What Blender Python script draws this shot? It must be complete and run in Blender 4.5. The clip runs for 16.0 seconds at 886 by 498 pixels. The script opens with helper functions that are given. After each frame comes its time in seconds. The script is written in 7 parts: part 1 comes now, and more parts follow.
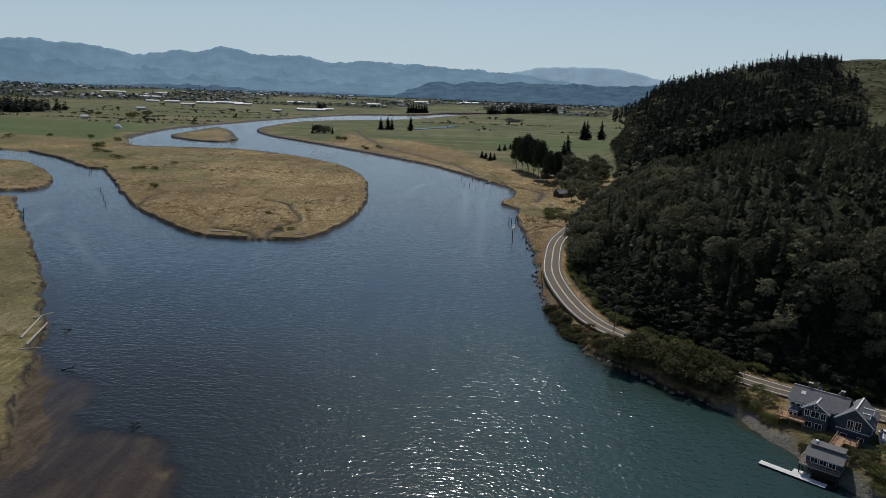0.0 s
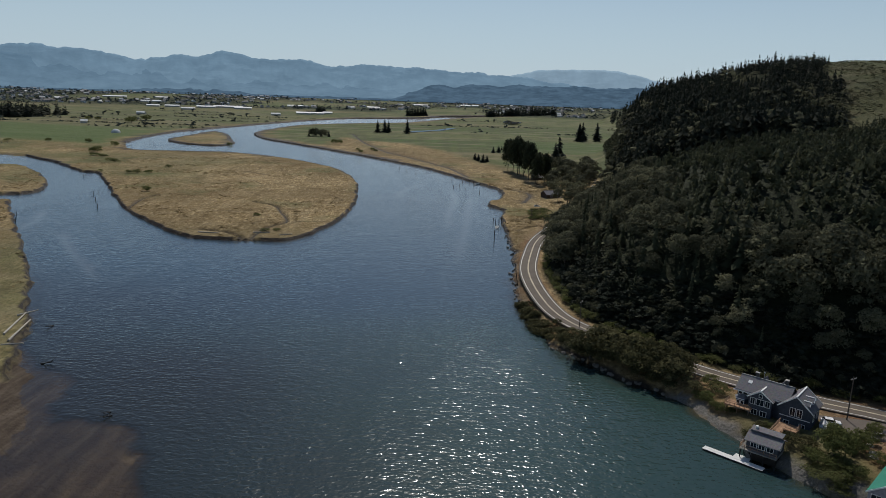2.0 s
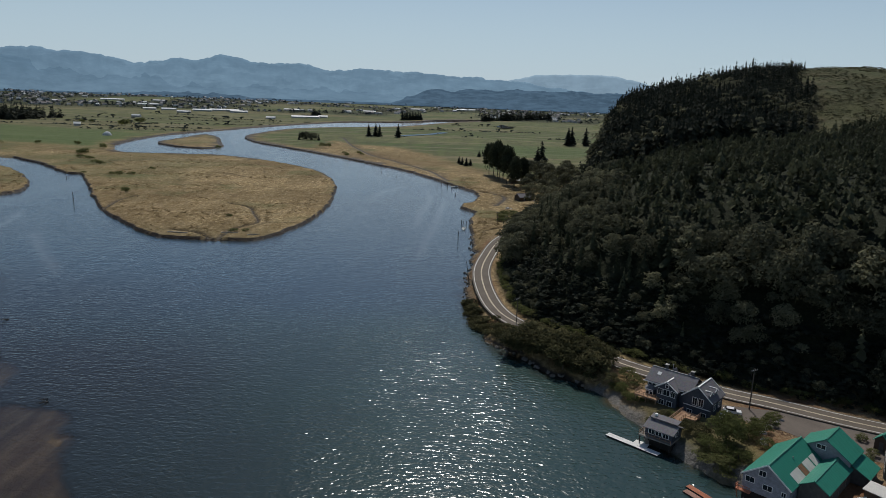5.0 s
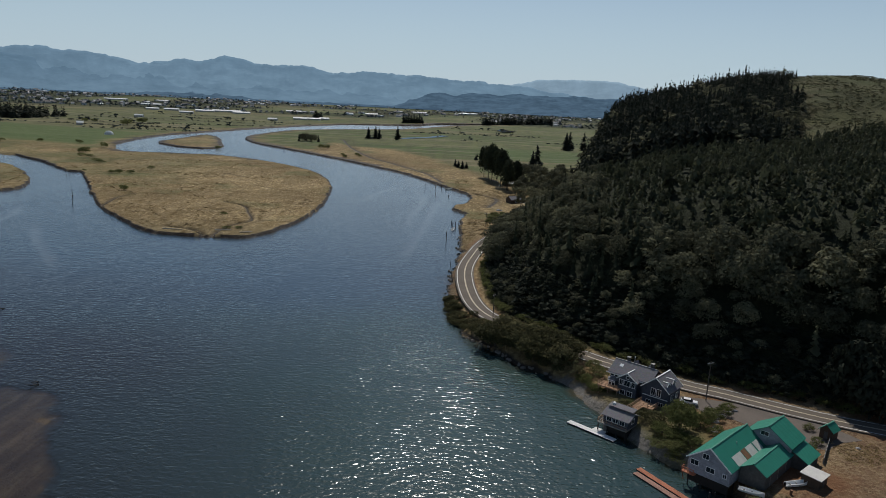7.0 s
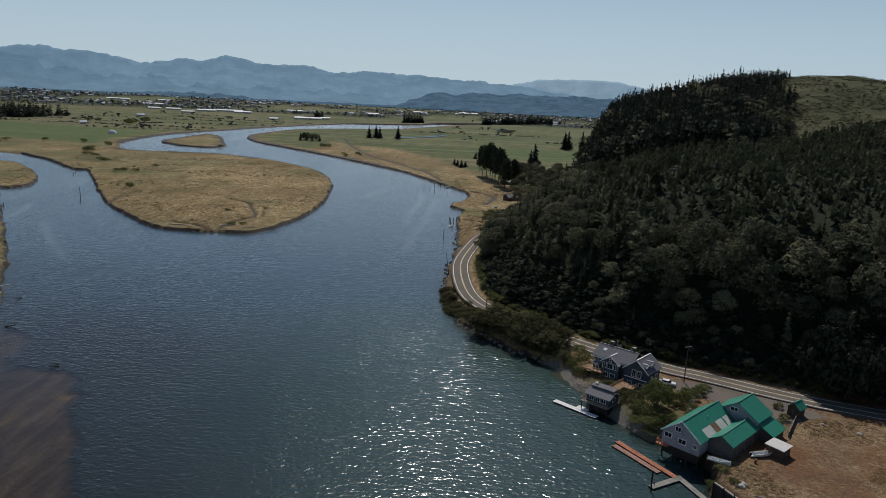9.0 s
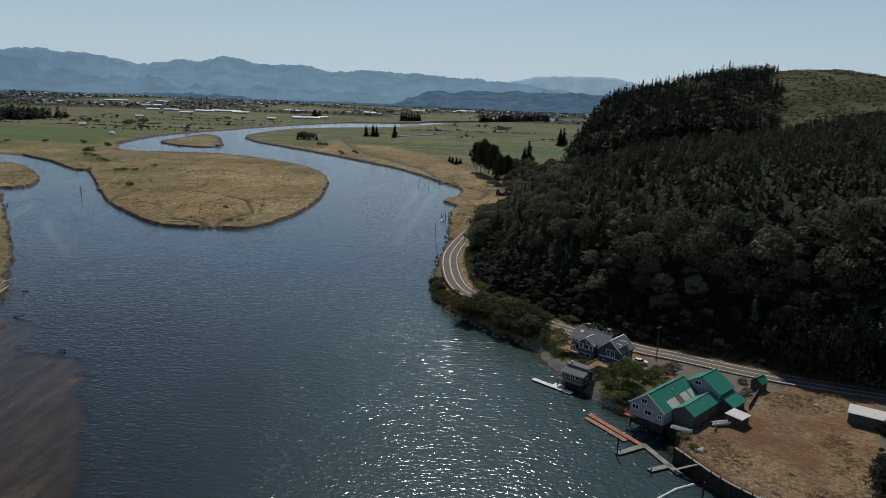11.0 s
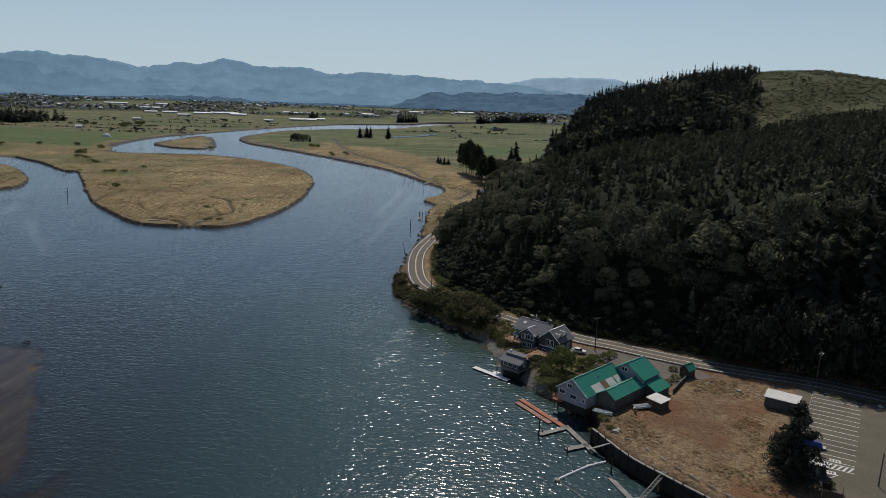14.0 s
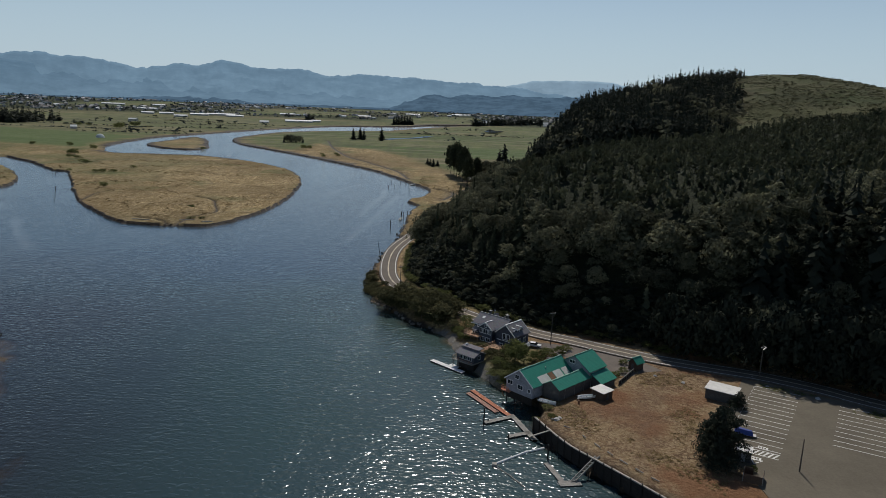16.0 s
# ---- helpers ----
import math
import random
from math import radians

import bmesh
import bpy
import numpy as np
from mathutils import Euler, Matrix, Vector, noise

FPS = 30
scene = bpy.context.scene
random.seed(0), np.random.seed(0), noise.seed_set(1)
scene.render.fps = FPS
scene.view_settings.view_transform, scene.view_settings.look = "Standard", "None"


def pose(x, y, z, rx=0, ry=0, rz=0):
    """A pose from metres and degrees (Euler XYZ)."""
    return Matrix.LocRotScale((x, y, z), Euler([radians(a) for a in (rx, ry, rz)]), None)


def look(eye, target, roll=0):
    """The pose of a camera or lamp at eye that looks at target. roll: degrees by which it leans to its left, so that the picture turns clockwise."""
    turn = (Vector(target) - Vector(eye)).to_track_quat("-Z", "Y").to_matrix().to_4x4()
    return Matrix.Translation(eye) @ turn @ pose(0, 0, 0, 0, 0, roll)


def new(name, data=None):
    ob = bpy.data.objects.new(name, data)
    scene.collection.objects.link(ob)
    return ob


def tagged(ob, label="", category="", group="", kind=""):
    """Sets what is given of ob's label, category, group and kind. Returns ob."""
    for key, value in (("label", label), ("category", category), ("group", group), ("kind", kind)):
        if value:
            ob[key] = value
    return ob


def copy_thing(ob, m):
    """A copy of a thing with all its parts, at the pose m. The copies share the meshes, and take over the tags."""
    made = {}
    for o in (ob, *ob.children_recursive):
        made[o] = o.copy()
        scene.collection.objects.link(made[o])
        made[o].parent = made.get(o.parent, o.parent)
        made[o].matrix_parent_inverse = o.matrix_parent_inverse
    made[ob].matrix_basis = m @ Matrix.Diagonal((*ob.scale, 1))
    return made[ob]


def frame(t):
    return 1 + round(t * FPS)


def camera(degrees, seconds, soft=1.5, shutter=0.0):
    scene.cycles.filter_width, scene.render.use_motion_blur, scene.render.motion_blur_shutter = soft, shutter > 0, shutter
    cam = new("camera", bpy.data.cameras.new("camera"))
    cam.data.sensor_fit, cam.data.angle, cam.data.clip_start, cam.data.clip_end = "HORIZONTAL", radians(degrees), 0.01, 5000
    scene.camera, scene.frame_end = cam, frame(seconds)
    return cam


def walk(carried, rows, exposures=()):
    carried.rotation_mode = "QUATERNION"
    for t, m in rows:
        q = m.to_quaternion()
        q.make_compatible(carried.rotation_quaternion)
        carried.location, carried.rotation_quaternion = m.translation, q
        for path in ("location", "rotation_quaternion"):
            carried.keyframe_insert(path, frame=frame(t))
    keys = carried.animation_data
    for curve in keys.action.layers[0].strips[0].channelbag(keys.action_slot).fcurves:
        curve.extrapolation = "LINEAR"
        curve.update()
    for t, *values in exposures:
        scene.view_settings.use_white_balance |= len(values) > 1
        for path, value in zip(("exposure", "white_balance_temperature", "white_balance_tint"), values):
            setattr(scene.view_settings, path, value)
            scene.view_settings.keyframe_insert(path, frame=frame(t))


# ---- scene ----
cam = camera(64.6, 16.0, soft=0.75)
PATH = [
    (0, (3.107, -3.423, 79.896), (3.084, -1.472, 79.455), 2.3),
    (0.5, (5.526, -5.855, 79.963), (5.502, -3.904, 79.525), 2.2),
    (1, (8.216, -7.683, 80.079), (8.19, -5.732, 79.643), 2.1),
    (1.5, (11.321, -9.369, 80.134), (11.292, -7.417, 79.699), 2.1),
    (2, (14.296, -10.768, 80.212), (14.265, -8.816, 79.779), 2.0),
    (2.5, (17.688, -12.059, 80.365), (17.656, -10.107, 79.934), 2.0),
    (3, (21.232, -13.44, 80.447), (21.198, -11.487, 80.017), 2.0),
    (3.5, (25.051, -14.492, 80.599), (25.014, -12.539, 80.172), 2.0),
    (4, (28.709, -15.837, 80.777), (28.673, -13.883, 80.351), 2.0),
    (6.5, (42.166, -26.548, 80.955), (42.13, -24.592, 80.542), 2.8),
    (7, (43.514, -29.148, 81.014), (43.475, -27.191, 80.602), 2.9),
    (7.5, (44.509, -32.568, 81.06), (44.47, -30.611, 80.649), 2.9),
    (8, (44.992, -35.873, 81.13), (44.952, -33.916, 80.718), 3.0),
    (8.5, (45.281, -38.941, 81.149), (45.24, -36.985, 80.737), 3.0),
    (11, (51.139, -54.557, 81.012), (51.098, -52.602, 80.594), 2.3),
    (11.5, (53.245, -56.773, 81.158), (53.202, -54.819, 80.741), 2.2),
    (12, (55.828, -58.697, 81.216), (55.785, -56.742, 80.799), 2.2),
    (12.5, (58.816, -60.223, 81.248), (58.771, -58.268, 80.832), 2.1),
    (13, (62.03, -61.491, 81.296), (61.984, -59.535, 80.88), 2.1),
    (13.5, (65.511, -62.766, 81.395), (65.464, -60.811, 80.98), 2.1),
    (14, (69.357, -64.059, 81.497), (69.309, -62.103, 81.083), 2.1),
    (14.5, (72.71, -65.331, 81.566), (72.663, -63.374, 81.154), 2.1),
    (15, (76.176, -66.852, 81.609), (76.13, -64.896, 81.198), 2.2),
    (15.5, (79.313, -68.834, 81.646), (79.267, -66.876, 81.237), 2.3),
    (16, (82.422, -71.145, 81.592), (82.377, -69.187, 81.185), 2.4),
]
walk(cam, [(t, look(eye, target, roll)) for t, eye, target, roll in PATH])

# ---- world, sun, exposure ----
SUN_EL, SUN_AZ = 49.5, 0.0  # degrees; azimuth from +y towards +x
scene.view_settings.exposure = 0.0
world = bpy.data.worlds.new("sky")
scene.world = world
world.use_nodes = True
wn = world.node_tree
sky = wn.nodes.new("ShaderNodeTexSky")
sky.sky_type = "NISHITA"
sky.sun_disc = False
sky.sun_elevation, sky.sun_rotation = radians(SUN_EL), radians(SUN_AZ)
sky.altitude, sky.air_density, sky.dust_density, sky.ozone_density = 80.0, 1.0, 0.3, 2.5
# pale haze low over the horizon
_geo = wn.nodes.new("ShaderNodeTexCoord")
_sep = wn.nodes.new("ShaderNodeSeparateXYZ")
_low = wn.nodes.new("ShaderNodeMapRange")
_low.interpolation_type = "SMOOTHSTEP"
_low.inputs[1].default_value, _low.inputs[2].default_value, _low.inputs[3].default_value, _low.inputs[4].default_value = 0.0, 0.31, 0.8, 0.0
_mix = wn.nodes.new("ShaderNodeMix")
_mix.data_type = "RGBA"
_mix.inputs[7].default_value = (7.2, 9.3, 11.1, 1)
wn.links.new(_geo.outputs["Generated"], _sep.inputs[0])
wn.links.new(_sep.outputs[2], _low.inputs[0])
wn.links.new(_low.outputs[0], _mix.inputs[0])
wn.links.new(sky.outputs[0], _mix.inputs[6])
wn.links.new(_mix.outputs[2], wn.nodes["Background"].inputs[0])
wn.nodes["Background"].inputs[1].default_value = 0.06
sun = new("sun", bpy.data.lights.new("sun", "SUN"))
sun.data.energy, sun.data.angle, sun.data.color = 3.15, radians(0.6), (1.0, 0.96, 0.9)
_se, _sa = radians(SUN_EL), radians(SUN_AZ)
sun.matrix_world = look((0, 0, 500), (-math.sin(_sa) * math.cos(_se) * 100, -math.cos(_sa) * math.cos(_se) * 100, 500 - math.sin(_se) * 100))


# ---- node helpers ----
class Mat:
    """A node material with short helpers."""

    def __init__(self, name, rough=0.8, metal=0.0, spec=0.3):
        self.m = bpy.data.materials.new(name)
        self.m.use_nodes = True
        self.n, self.l = self.m.node_tree.nodes, self.m.node_tree.links
        self.b = self.n["Principled BSDF"]
        self.b.inputs["Roughness"].default_value = rough
        self.b.inputs["Metallic"].default_value = metal
        self.b.inputs["Specular IOR Level"].default_value = spec

    def put(self, socket, value):
        if hasattr(value, "is_output"):
            self.l.new(value, socket)
        elif isinstance(value, tuple) and len(value) == 3 and socket.type == "RGBA":
            socket.default_value = (*value, 1)
        else:
            socket.default_value = value

    def coords(self, scale=(1, 1, 1), rot=(0, 0, 0), obj=False):
        c = self.n.new("ShaderNodeTexCoord")
        mp = self.n.new("ShaderNodeMapping")
        mp.inputs["Scale"].default_value = scale
        mp.inputs["Rotation"].default_value = rot
        if obj:
            self.l.new(c.outputs["Object"], mp.inputs[0])
        else:
            g = self.n.new("ShaderNodeNewGeometry")
            self.l.new(g.outputs["Position"], mp.inputs[0])
        return mp.outputs[0]

    def noise(self, scale, detail=4, rough=0.55, vec=None, dist=0.0):
        t = self.n.new("ShaderNodeTexNoise")
        t.inputs["Scale"].default_value, t.inputs["Detail"].default_value = scale, detail
        t.inputs["Roughness"].default_value, t.inputs["Distortion"].default_value = rough, dist
        self.l.new(vec if vec else self.coords(), t.inputs["Vector"])
        return t.outputs[0]

    def voronoi(self, scale, vec=None, out="Distance", feature="F1"):
        t = self.n.new("ShaderNodeTexVoronoi")
        t.feature = feature
        t.inputs["Scale"].default_value = scale
        self.l.new(vec if vec else self.coords(), t.inputs["Vector"])
        return t.outputs[out]

    def ramp(self, fac, *stops):
        r = self.n.new("ShaderNodeValToRGB")
        while len(r.color_ramp.elements) < len(stops):
            r.color_ramp.elements.new(0.5)
        for e, (p, c) in zip(r.color_ramp.elements, stops):
            e.position = p
            e.color = (*c, 1) if isinstance(c, tuple) else (c, c, c, 1)
        self.l.new(fac, r.inputs[0])
        return r.outputs[0]

    def mix(self, fac, a, b, mode="MIX"):
        x = self.n.new("ShaderNodeMix")
        x.data_type, x.blend_type = "RGBA", mode
        self.put(x.inputs[0], fac), self.put(x.inputs[6], a), self.put(x.inputs[7], b)
        return x.outputs[2]

    def math(self, op, a, b=0.0, c=0.0):
        x = self.n.new("ShaderNodeMath")
        x.operation = op
        self.put(x.inputs[0], a), self.put(x.inputs[1], b), self.put(x.inputs[2], c)
        return x.outputs[0]

    def attr(self, name, out="Fac"):
        a = self.n.new("ShaderNodeAttribute")
        a.attribute_name = name
        return a.outputs[out]

    def rand(self, island=False):
        if island:
            return self.n.new("ShaderNodeNewGeometry").outputs["Random Per Island"]
        return self.n.new("ShaderNodeObjectInfo").outputs["Random"]

    def color(self, c):
        self.put(self.b.inputs["Base Color"], c)
        return self

    def rough(self, r):
        self.put(self.b.inputs["Roughness"], r)
        return self

    def bump(self, height, strength=0.5, distance=0.1):
        x = self.n.new("ShaderNodeBump")
        x.inputs["Strength"].default_value, x.inputs["Distance"].default_value = strength, distance
        self.l.new(height, x.inputs["Height"])
        self.l.new(x.outputs[0], self.b.inputs["Normal"])
        return self


def plain(name, c, rough=0.7, metal=0.0, var=0.25, scale=1.5, bump=0.0, spec=0.3):
    """A surface of one colour, with grain and stains at two scales."""
    m = Mat(name, rough, metal, spec)
    dark, light = tuple(v * (1 - var) for v in c), tuple(min(1, v * (1 + var)) for v in c)
    big = m.noise(scale * 0.25, 3, 0.6)
    fine = m.noise(scale * 4, 4, 0.7)
    f = m.math("ADD", m.math("MULTIPLY", big, 0.6), m.math("MULTIPLY", fine, 0.4))
    m.color(m.ramp(f, (0.3, dark), (0.7, light)))
    if bump:
        m.bump(fine, bump, 0.05)
    return m.m


def leafy(name, c1, c2, c3=None, trans=0.3):
    """Leaves: colour varies from tree to tree and from clump to clump, with some light through them."""
    m = Mat(name, 0.8, 0.0, 0.04)
    r = m.attr("tint")
    big = m.noise(0.02, 2)
    f = m.math("ADD", m.math("ADD", m.math("MULTIPLY", r, 0.65), m.math("MULTIPLY", big, 0.3)), m.math("MULTIPLY", m.rand(), 0.15))
    col = m.ramp(f, (0.12, c1), (0.6, c2), (0.98, c3 or c2))
    col = m.mix(m.math("MULTIPLY", m.rand(True), 0.5), col, tuple(v * 0.55 for v in c1))
    m.color(col)
    tr = m.n.new("ShaderNodeBsdfTranslucent")
    m.l.new(col, tr.inputs[0])
    mx = m.n.new("ShaderNodeMixShader")
    mx.inputs[0].default_value = trans
    m.l.new(m.b.outputs[0], mx.inputs[1]), m.l.new(tr.outputs[0], mx.inputs[2])
    m.l.new(mx.outputs[0], m.n["Material Output"].inputs[0])
    return m.m


# ---- materials ----
def ground_material():
    m = Mat("ground", 0.95, 0, 0.1)
    zone = m.n.new("ShaderNodeVertexColor")
    zone.layer_name = "zone"
    sep = m.n.new("ShaderNodeSeparateColor")
    m.l.new(zone.outputs[0], sep.inputs[0])
    field, forest, lot = sep.outputs[0], sep.outputs[1], sep.outputs[2]
    mud = m.attr("mud")
    # marsh: straw, brown and olive, brushed along the river
    st = m.coords((0.05, 0.012, 0.05), (0, 0, 0.5))
    n1 = m.noise(1.0, 6, 0.65, st)
    n2 = m.noise(0.09, 6, 0.7)
    n3 = m.noise(0.6, 5, 0.75)
    straw = m.ramp(n2, (0.25, (0.14, 0.10, 0.045)), (0.45, (0.29, 0.205, 0.095)), (0.6, (0.37, 0.285, 0.155)), (0.8, (0.20, 0.160, 0.072)))
    straw = m.mix(m.ramp(n1, (0.42, 0.0), (0.66, 0.8)), straw, (0.175, 0.125, 0.056))
    straw = m.mix(m.ramp(n3, (0.38, 0.85), (0.54, 0.0)), straw, (0.080, 0.056, 0.026))
    n4 = m.noise(1.0, 4, 0.7, m.coords((0.55, 0.16, 0.3), (0, 0, 0.9)))
    straw = m.mix(m.ramp(n4, (0.52, 0.0), (0.64, 0.75)), straw, (0.52, 0.395, 0.21))
    veins = m.voronoi(0.035, m.coords((1.0, 0.7, 1.0), (0, 0, 0.4)), "Distance", "DISTANCE_TO_EDGE")
    veins = m.math("MULTIPLY", m.ramp(veins, (0.0, 1.0), (0.045, 0.0)), m.ramp(m.noise(0.02, 3), (0.45, 0.0), (0.62, 0.8)))
    straw = m.mix(veins, straw, (0.09, 0.065, 0.035))
    tone = m.ramp(m.noise(0.0075, 3, 0.55), (0.44, 0.0), (0.60, 0.55))
    straw = m.mix(tone, straw, (0.135, 0.094, 0.044))
    olive = m.ramp(m.noise(0.012, 4, 0.6), (0.54, 0.0), (0.66, 0.75))
    straw = m.mix(olive, straw, (0.12, 0.12, 0.05))
    # fields: a patchwork of greens
    pv = m.coords((0.42, 1.15, 1.0), (0, 0, 0.10))
    cell = m.voronoi(0.0042, pv, "Color")
    cs = m.n.new("ShaderNodeSeparateColor")
    m.l.new(cell, cs.inputs[0])
    grass = m.ramp(cs.outputs[0], (0.0, (0.075, 0.108, 0.036)), (0.3, (0.125, 0.145, 0.056)), (0.5, (0.18, 0.17, 0.078)), (0.7, (0.07, 0.12, 0.036)), (0.85, (0.20, 0.165, 0.085)), (1.0, (0.12, 0.13, 0.06)))
    grass = m.mix(m.ramp(m.noise(0.02, 5, 0.6), (0.35, 0.0), (0.75, 0.6)), grass, (0.115, 0.108, 0.055))
    grass = m.mix(m.ramp(m.noise(1.0, 3, 0.6, m.coords((0.008, 0.09, 0.05), (0, 0, 0.22))), (0.45, 0.0), (0.62, 0.35)), grass, (0.06, 0.08, 0.03))
    grass = m.mix(m.ramp(m.noise(1.0, 3, 0.65, m.coords((0.045, 0.011, 0.05), (0, 0, 0.1))), (0.40, 0.0), (0.60, 0.55)), grass, (0.070, 0.075, 0.042))
    grass = m.mix(m.ramp(m.noise(1.0, 3, 0.6, m.coords((0.0035, 0.030, 0.05), (0, 0, -0.06))), (0.52, 0.0), (0.62, 0.6)), grass, (0.205, 0.185, 0.110))
    grass = m.mix(m.math("MULTIPLY", m.attr("lush"), 0.75), grass, m.ramp(n2, (0.3, (0.062, 0.098, 0.034)), (0.7, (0.100, 0.140, 0.052))))
    col = m.mix(field, straw, grass)
    # worn dry ground round the sheds
    dry = m.ramp(m.noise(0.16, 6, 0.78), (0.30, (0.062, 0.040, 0.025)), (0.45, (0.145, 0.088, 0.050)), (0.58, (0.225, 0.155, 0.082)), (0.75, (0.10, 0.085, 0.042)))
    dry = m.mix(m.ramp(m.noise(0.9, 6, 0.85), (0.46, 0.0), (0.58, 0.9)), dry, (0.33, 0.245, 0.145))
    dry = m.mix(m.ramp(m.noise(1.7, 4, 0.8), (0.34, 0.8), (0.46, 0.0)), dry, (0.07, 0.045, 0.03))
    dry = m.mix(m.ramp(m.noise(0.045, 4, 0.6), (0.44, 0.0), (0.58, 0.85)), dry, (0.17, 0.082, 0.042))
    col = m.mix(lot, col, dry)
    # near-black floor: the shade under the trees is put into its colour
    floor_shade = m.ramp(n3, (0.3, (0.012, 0.015, 0.008)), (0.7, (0.030, 0.035, 0.018)))
    col = m.mix(forest, col, floor_shade)
    wet = m.ramp(m.noise(0.35, 6, 0.7), (0.3, (0.014, 0.010, 0.008)), (0.55, (0.034, 0.026, 0.019)), (0.8, (0.075, 0.060, 0.045)))
    col = m.mix(mud, col, wet)
    silt = m.ramp(m.noise(1.0, 6, 0.7, m.coords((0.30, 0.055, 0.2), (0, 0, -0.25))), (0.3, (0.042, 0.031, 0.022)), (0.5, (0.080, 0.061, 0.044)), (0.75, (0.155, 0.126, 0.095)))
    col = m.mix(m.attr("silt"), col, silt)
    shingle = m.ramp(m.noise(1.4, 5, 0.8), (0.3, (0.085, 0.078, 0.068)), (0.6, (0.19, 0.178, 0.158)), (0.8, (0.28, 0.265, 0.24)))
    col = m.mix(m.attr("beach"), col, shingle)
    track = m.math("MULTIPLY", m.attr("track"), m.ramp(m.noise(0.35, 5, 0.7), (0.36, 0.1), (0.62, 0.85)))
    col = m.mix(track, col, m.ramp(m.noise(0.8, 5, 0.7), (0.35, (0.115, 0.066, 0.040)), (0.65, (0.185, 0.118, 0.076))))
    m.color(col)
    m.rough(m.math("SUBTRACT", 0.95, m.math("MULTIPLY", mud, 0.35)))
    m.bump(m.math("ADD", n3, m.math("MULTIPLY", n2, 2.0)), 0.9, 0.9)
    return m.m


def water_material():
    """River water: sky in it by Fresnel, a green body, clear where the bed is near."""
    m = Mat("water")
    calm = m.ramp(m.noise(1.0, 4, 0.6, m.coords((0.022, 0.006, 0.02), (0, 0, 0.35)), 0.6), (0.36, 0.45), (0.60, 1.0))
    w1 = m.noise(1.0, 1, 0.5, m.coords((0.32, 0.72, 0.4), (0, 0, 0.14)), 0.5)
    w2 = m.noise(1.0, 1, 0.5, m.coords((0.82, 0.92, 1.0), (0, 0, -0.2)), 0.3)
    w3 = m.noise(1.0, 1, 0.5, m.coords((0.10, 0.24, 0.1), (0, 0, -0.25)))
    h = m.math("ADD", m.math("ADD", m.math("MULTIPLY", w1, 0.36), m.math("MULTIPLY", w2, 0.32)), m.math("MULTIPLY", w3, 0.22))
    h = m.math("MULTIPLY", h, m.math("ADD", 1.0, m.attr("ruffle")))
    calm = m.math("MULTIPLY", calm, m.math("SUBTRACT", 1.0, m.math("MULTIPLY", m.attr("open_reach"), 0.45)))
    calm = m.math("MULTIPLY", calm, m.math("SUBTRACT", 1.0, m.math("MULTIPLY", m.attr("slick"), 0.8)))
    calm = m.math("MULTIPLY", calm, m.math("SUBTRACT", 1.0, m.math("MULTIPLY", m.attr("turbid"), 0.3)))
    h = m.math("MULTIPLY", h, m.math("MULTIPLY", calm, m.math("SUBTRACT", 1.0, m.math("MULTIPLY", m.attr("shallow"), 0.75))))
    bp = m.n.new("ShaderNodeBump")
    bp.inputs["Strength"].default_value, bp.inputs["Distance"].default_value = 1.0, 0.62
    m.l.new(h, bp.inputs["Height"])
    body = m.n.new("ShaderNodeBsdfDiffuse")
    tint = m.ramp(m.noise(0.006, 3), (0.35, (0.024, 0.046, 0.052)), (0.62, (0.021, 0.049, 0.042)))
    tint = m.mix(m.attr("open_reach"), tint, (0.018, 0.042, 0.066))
    tint = m.mix(m.attr("turbid"), tint, (0.015, 0.014, 0.014))
    # smooth slicks mirror more sky; that pale sheen is mixed into the tint
    sky_sheen = m.math("MULTIPLY", m.attr("slick"), m.ramp(m.noise(0.12, 4, 0.7), (0.35, 0.2), (0.65, 1.0)))
    tint = m.mix(m.math("MULTIPLY", sky_sheen, 0.45), tint, (0.17, 0.19, 0.20))
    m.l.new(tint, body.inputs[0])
    clear = m.n.new("ShaderNodeBsdfTransparent")
    clear.inputs[0].default_value = (0.85, 0.80, 0.70, 1)
    under = m.n.new("ShaderNodeMixShader")
    m.l.new(m.attr("shallow"), under.inputs[0])
    m.l.new(body.outputs[0], under.inputs[1]), m.l.new(clear.outputs[0], under.inputs[2])
    gl = m.n.new("ShaderNodeBsdfGlossy")
    gl.inputs["Roughness"].default_value = 0.16
    gl.inputs[0].default_value = (1, 1, 1, 1)
    m.l.new(bp.outputs[0], gl.inputs["Normal"])
    fr = m.n.new("ShaderNodeFresnel")
    fr.inputs[0].default_value = 1.33
    m.l.new(bp.outputs[0], fr.inputs["Normal"])
    mx = m.n.new("ShaderNodeMixShader")
    m.l.new(fr.outputs[0], mx.inputs[0])
    m.l.new(under.outputs[0], mx.inputs[1]), m.l.new(gl.outputs[0], mx.inputs[2])
    m.l.new(mx.outputs[0], m.n["Material Output"].inputs[0])
    return m.m


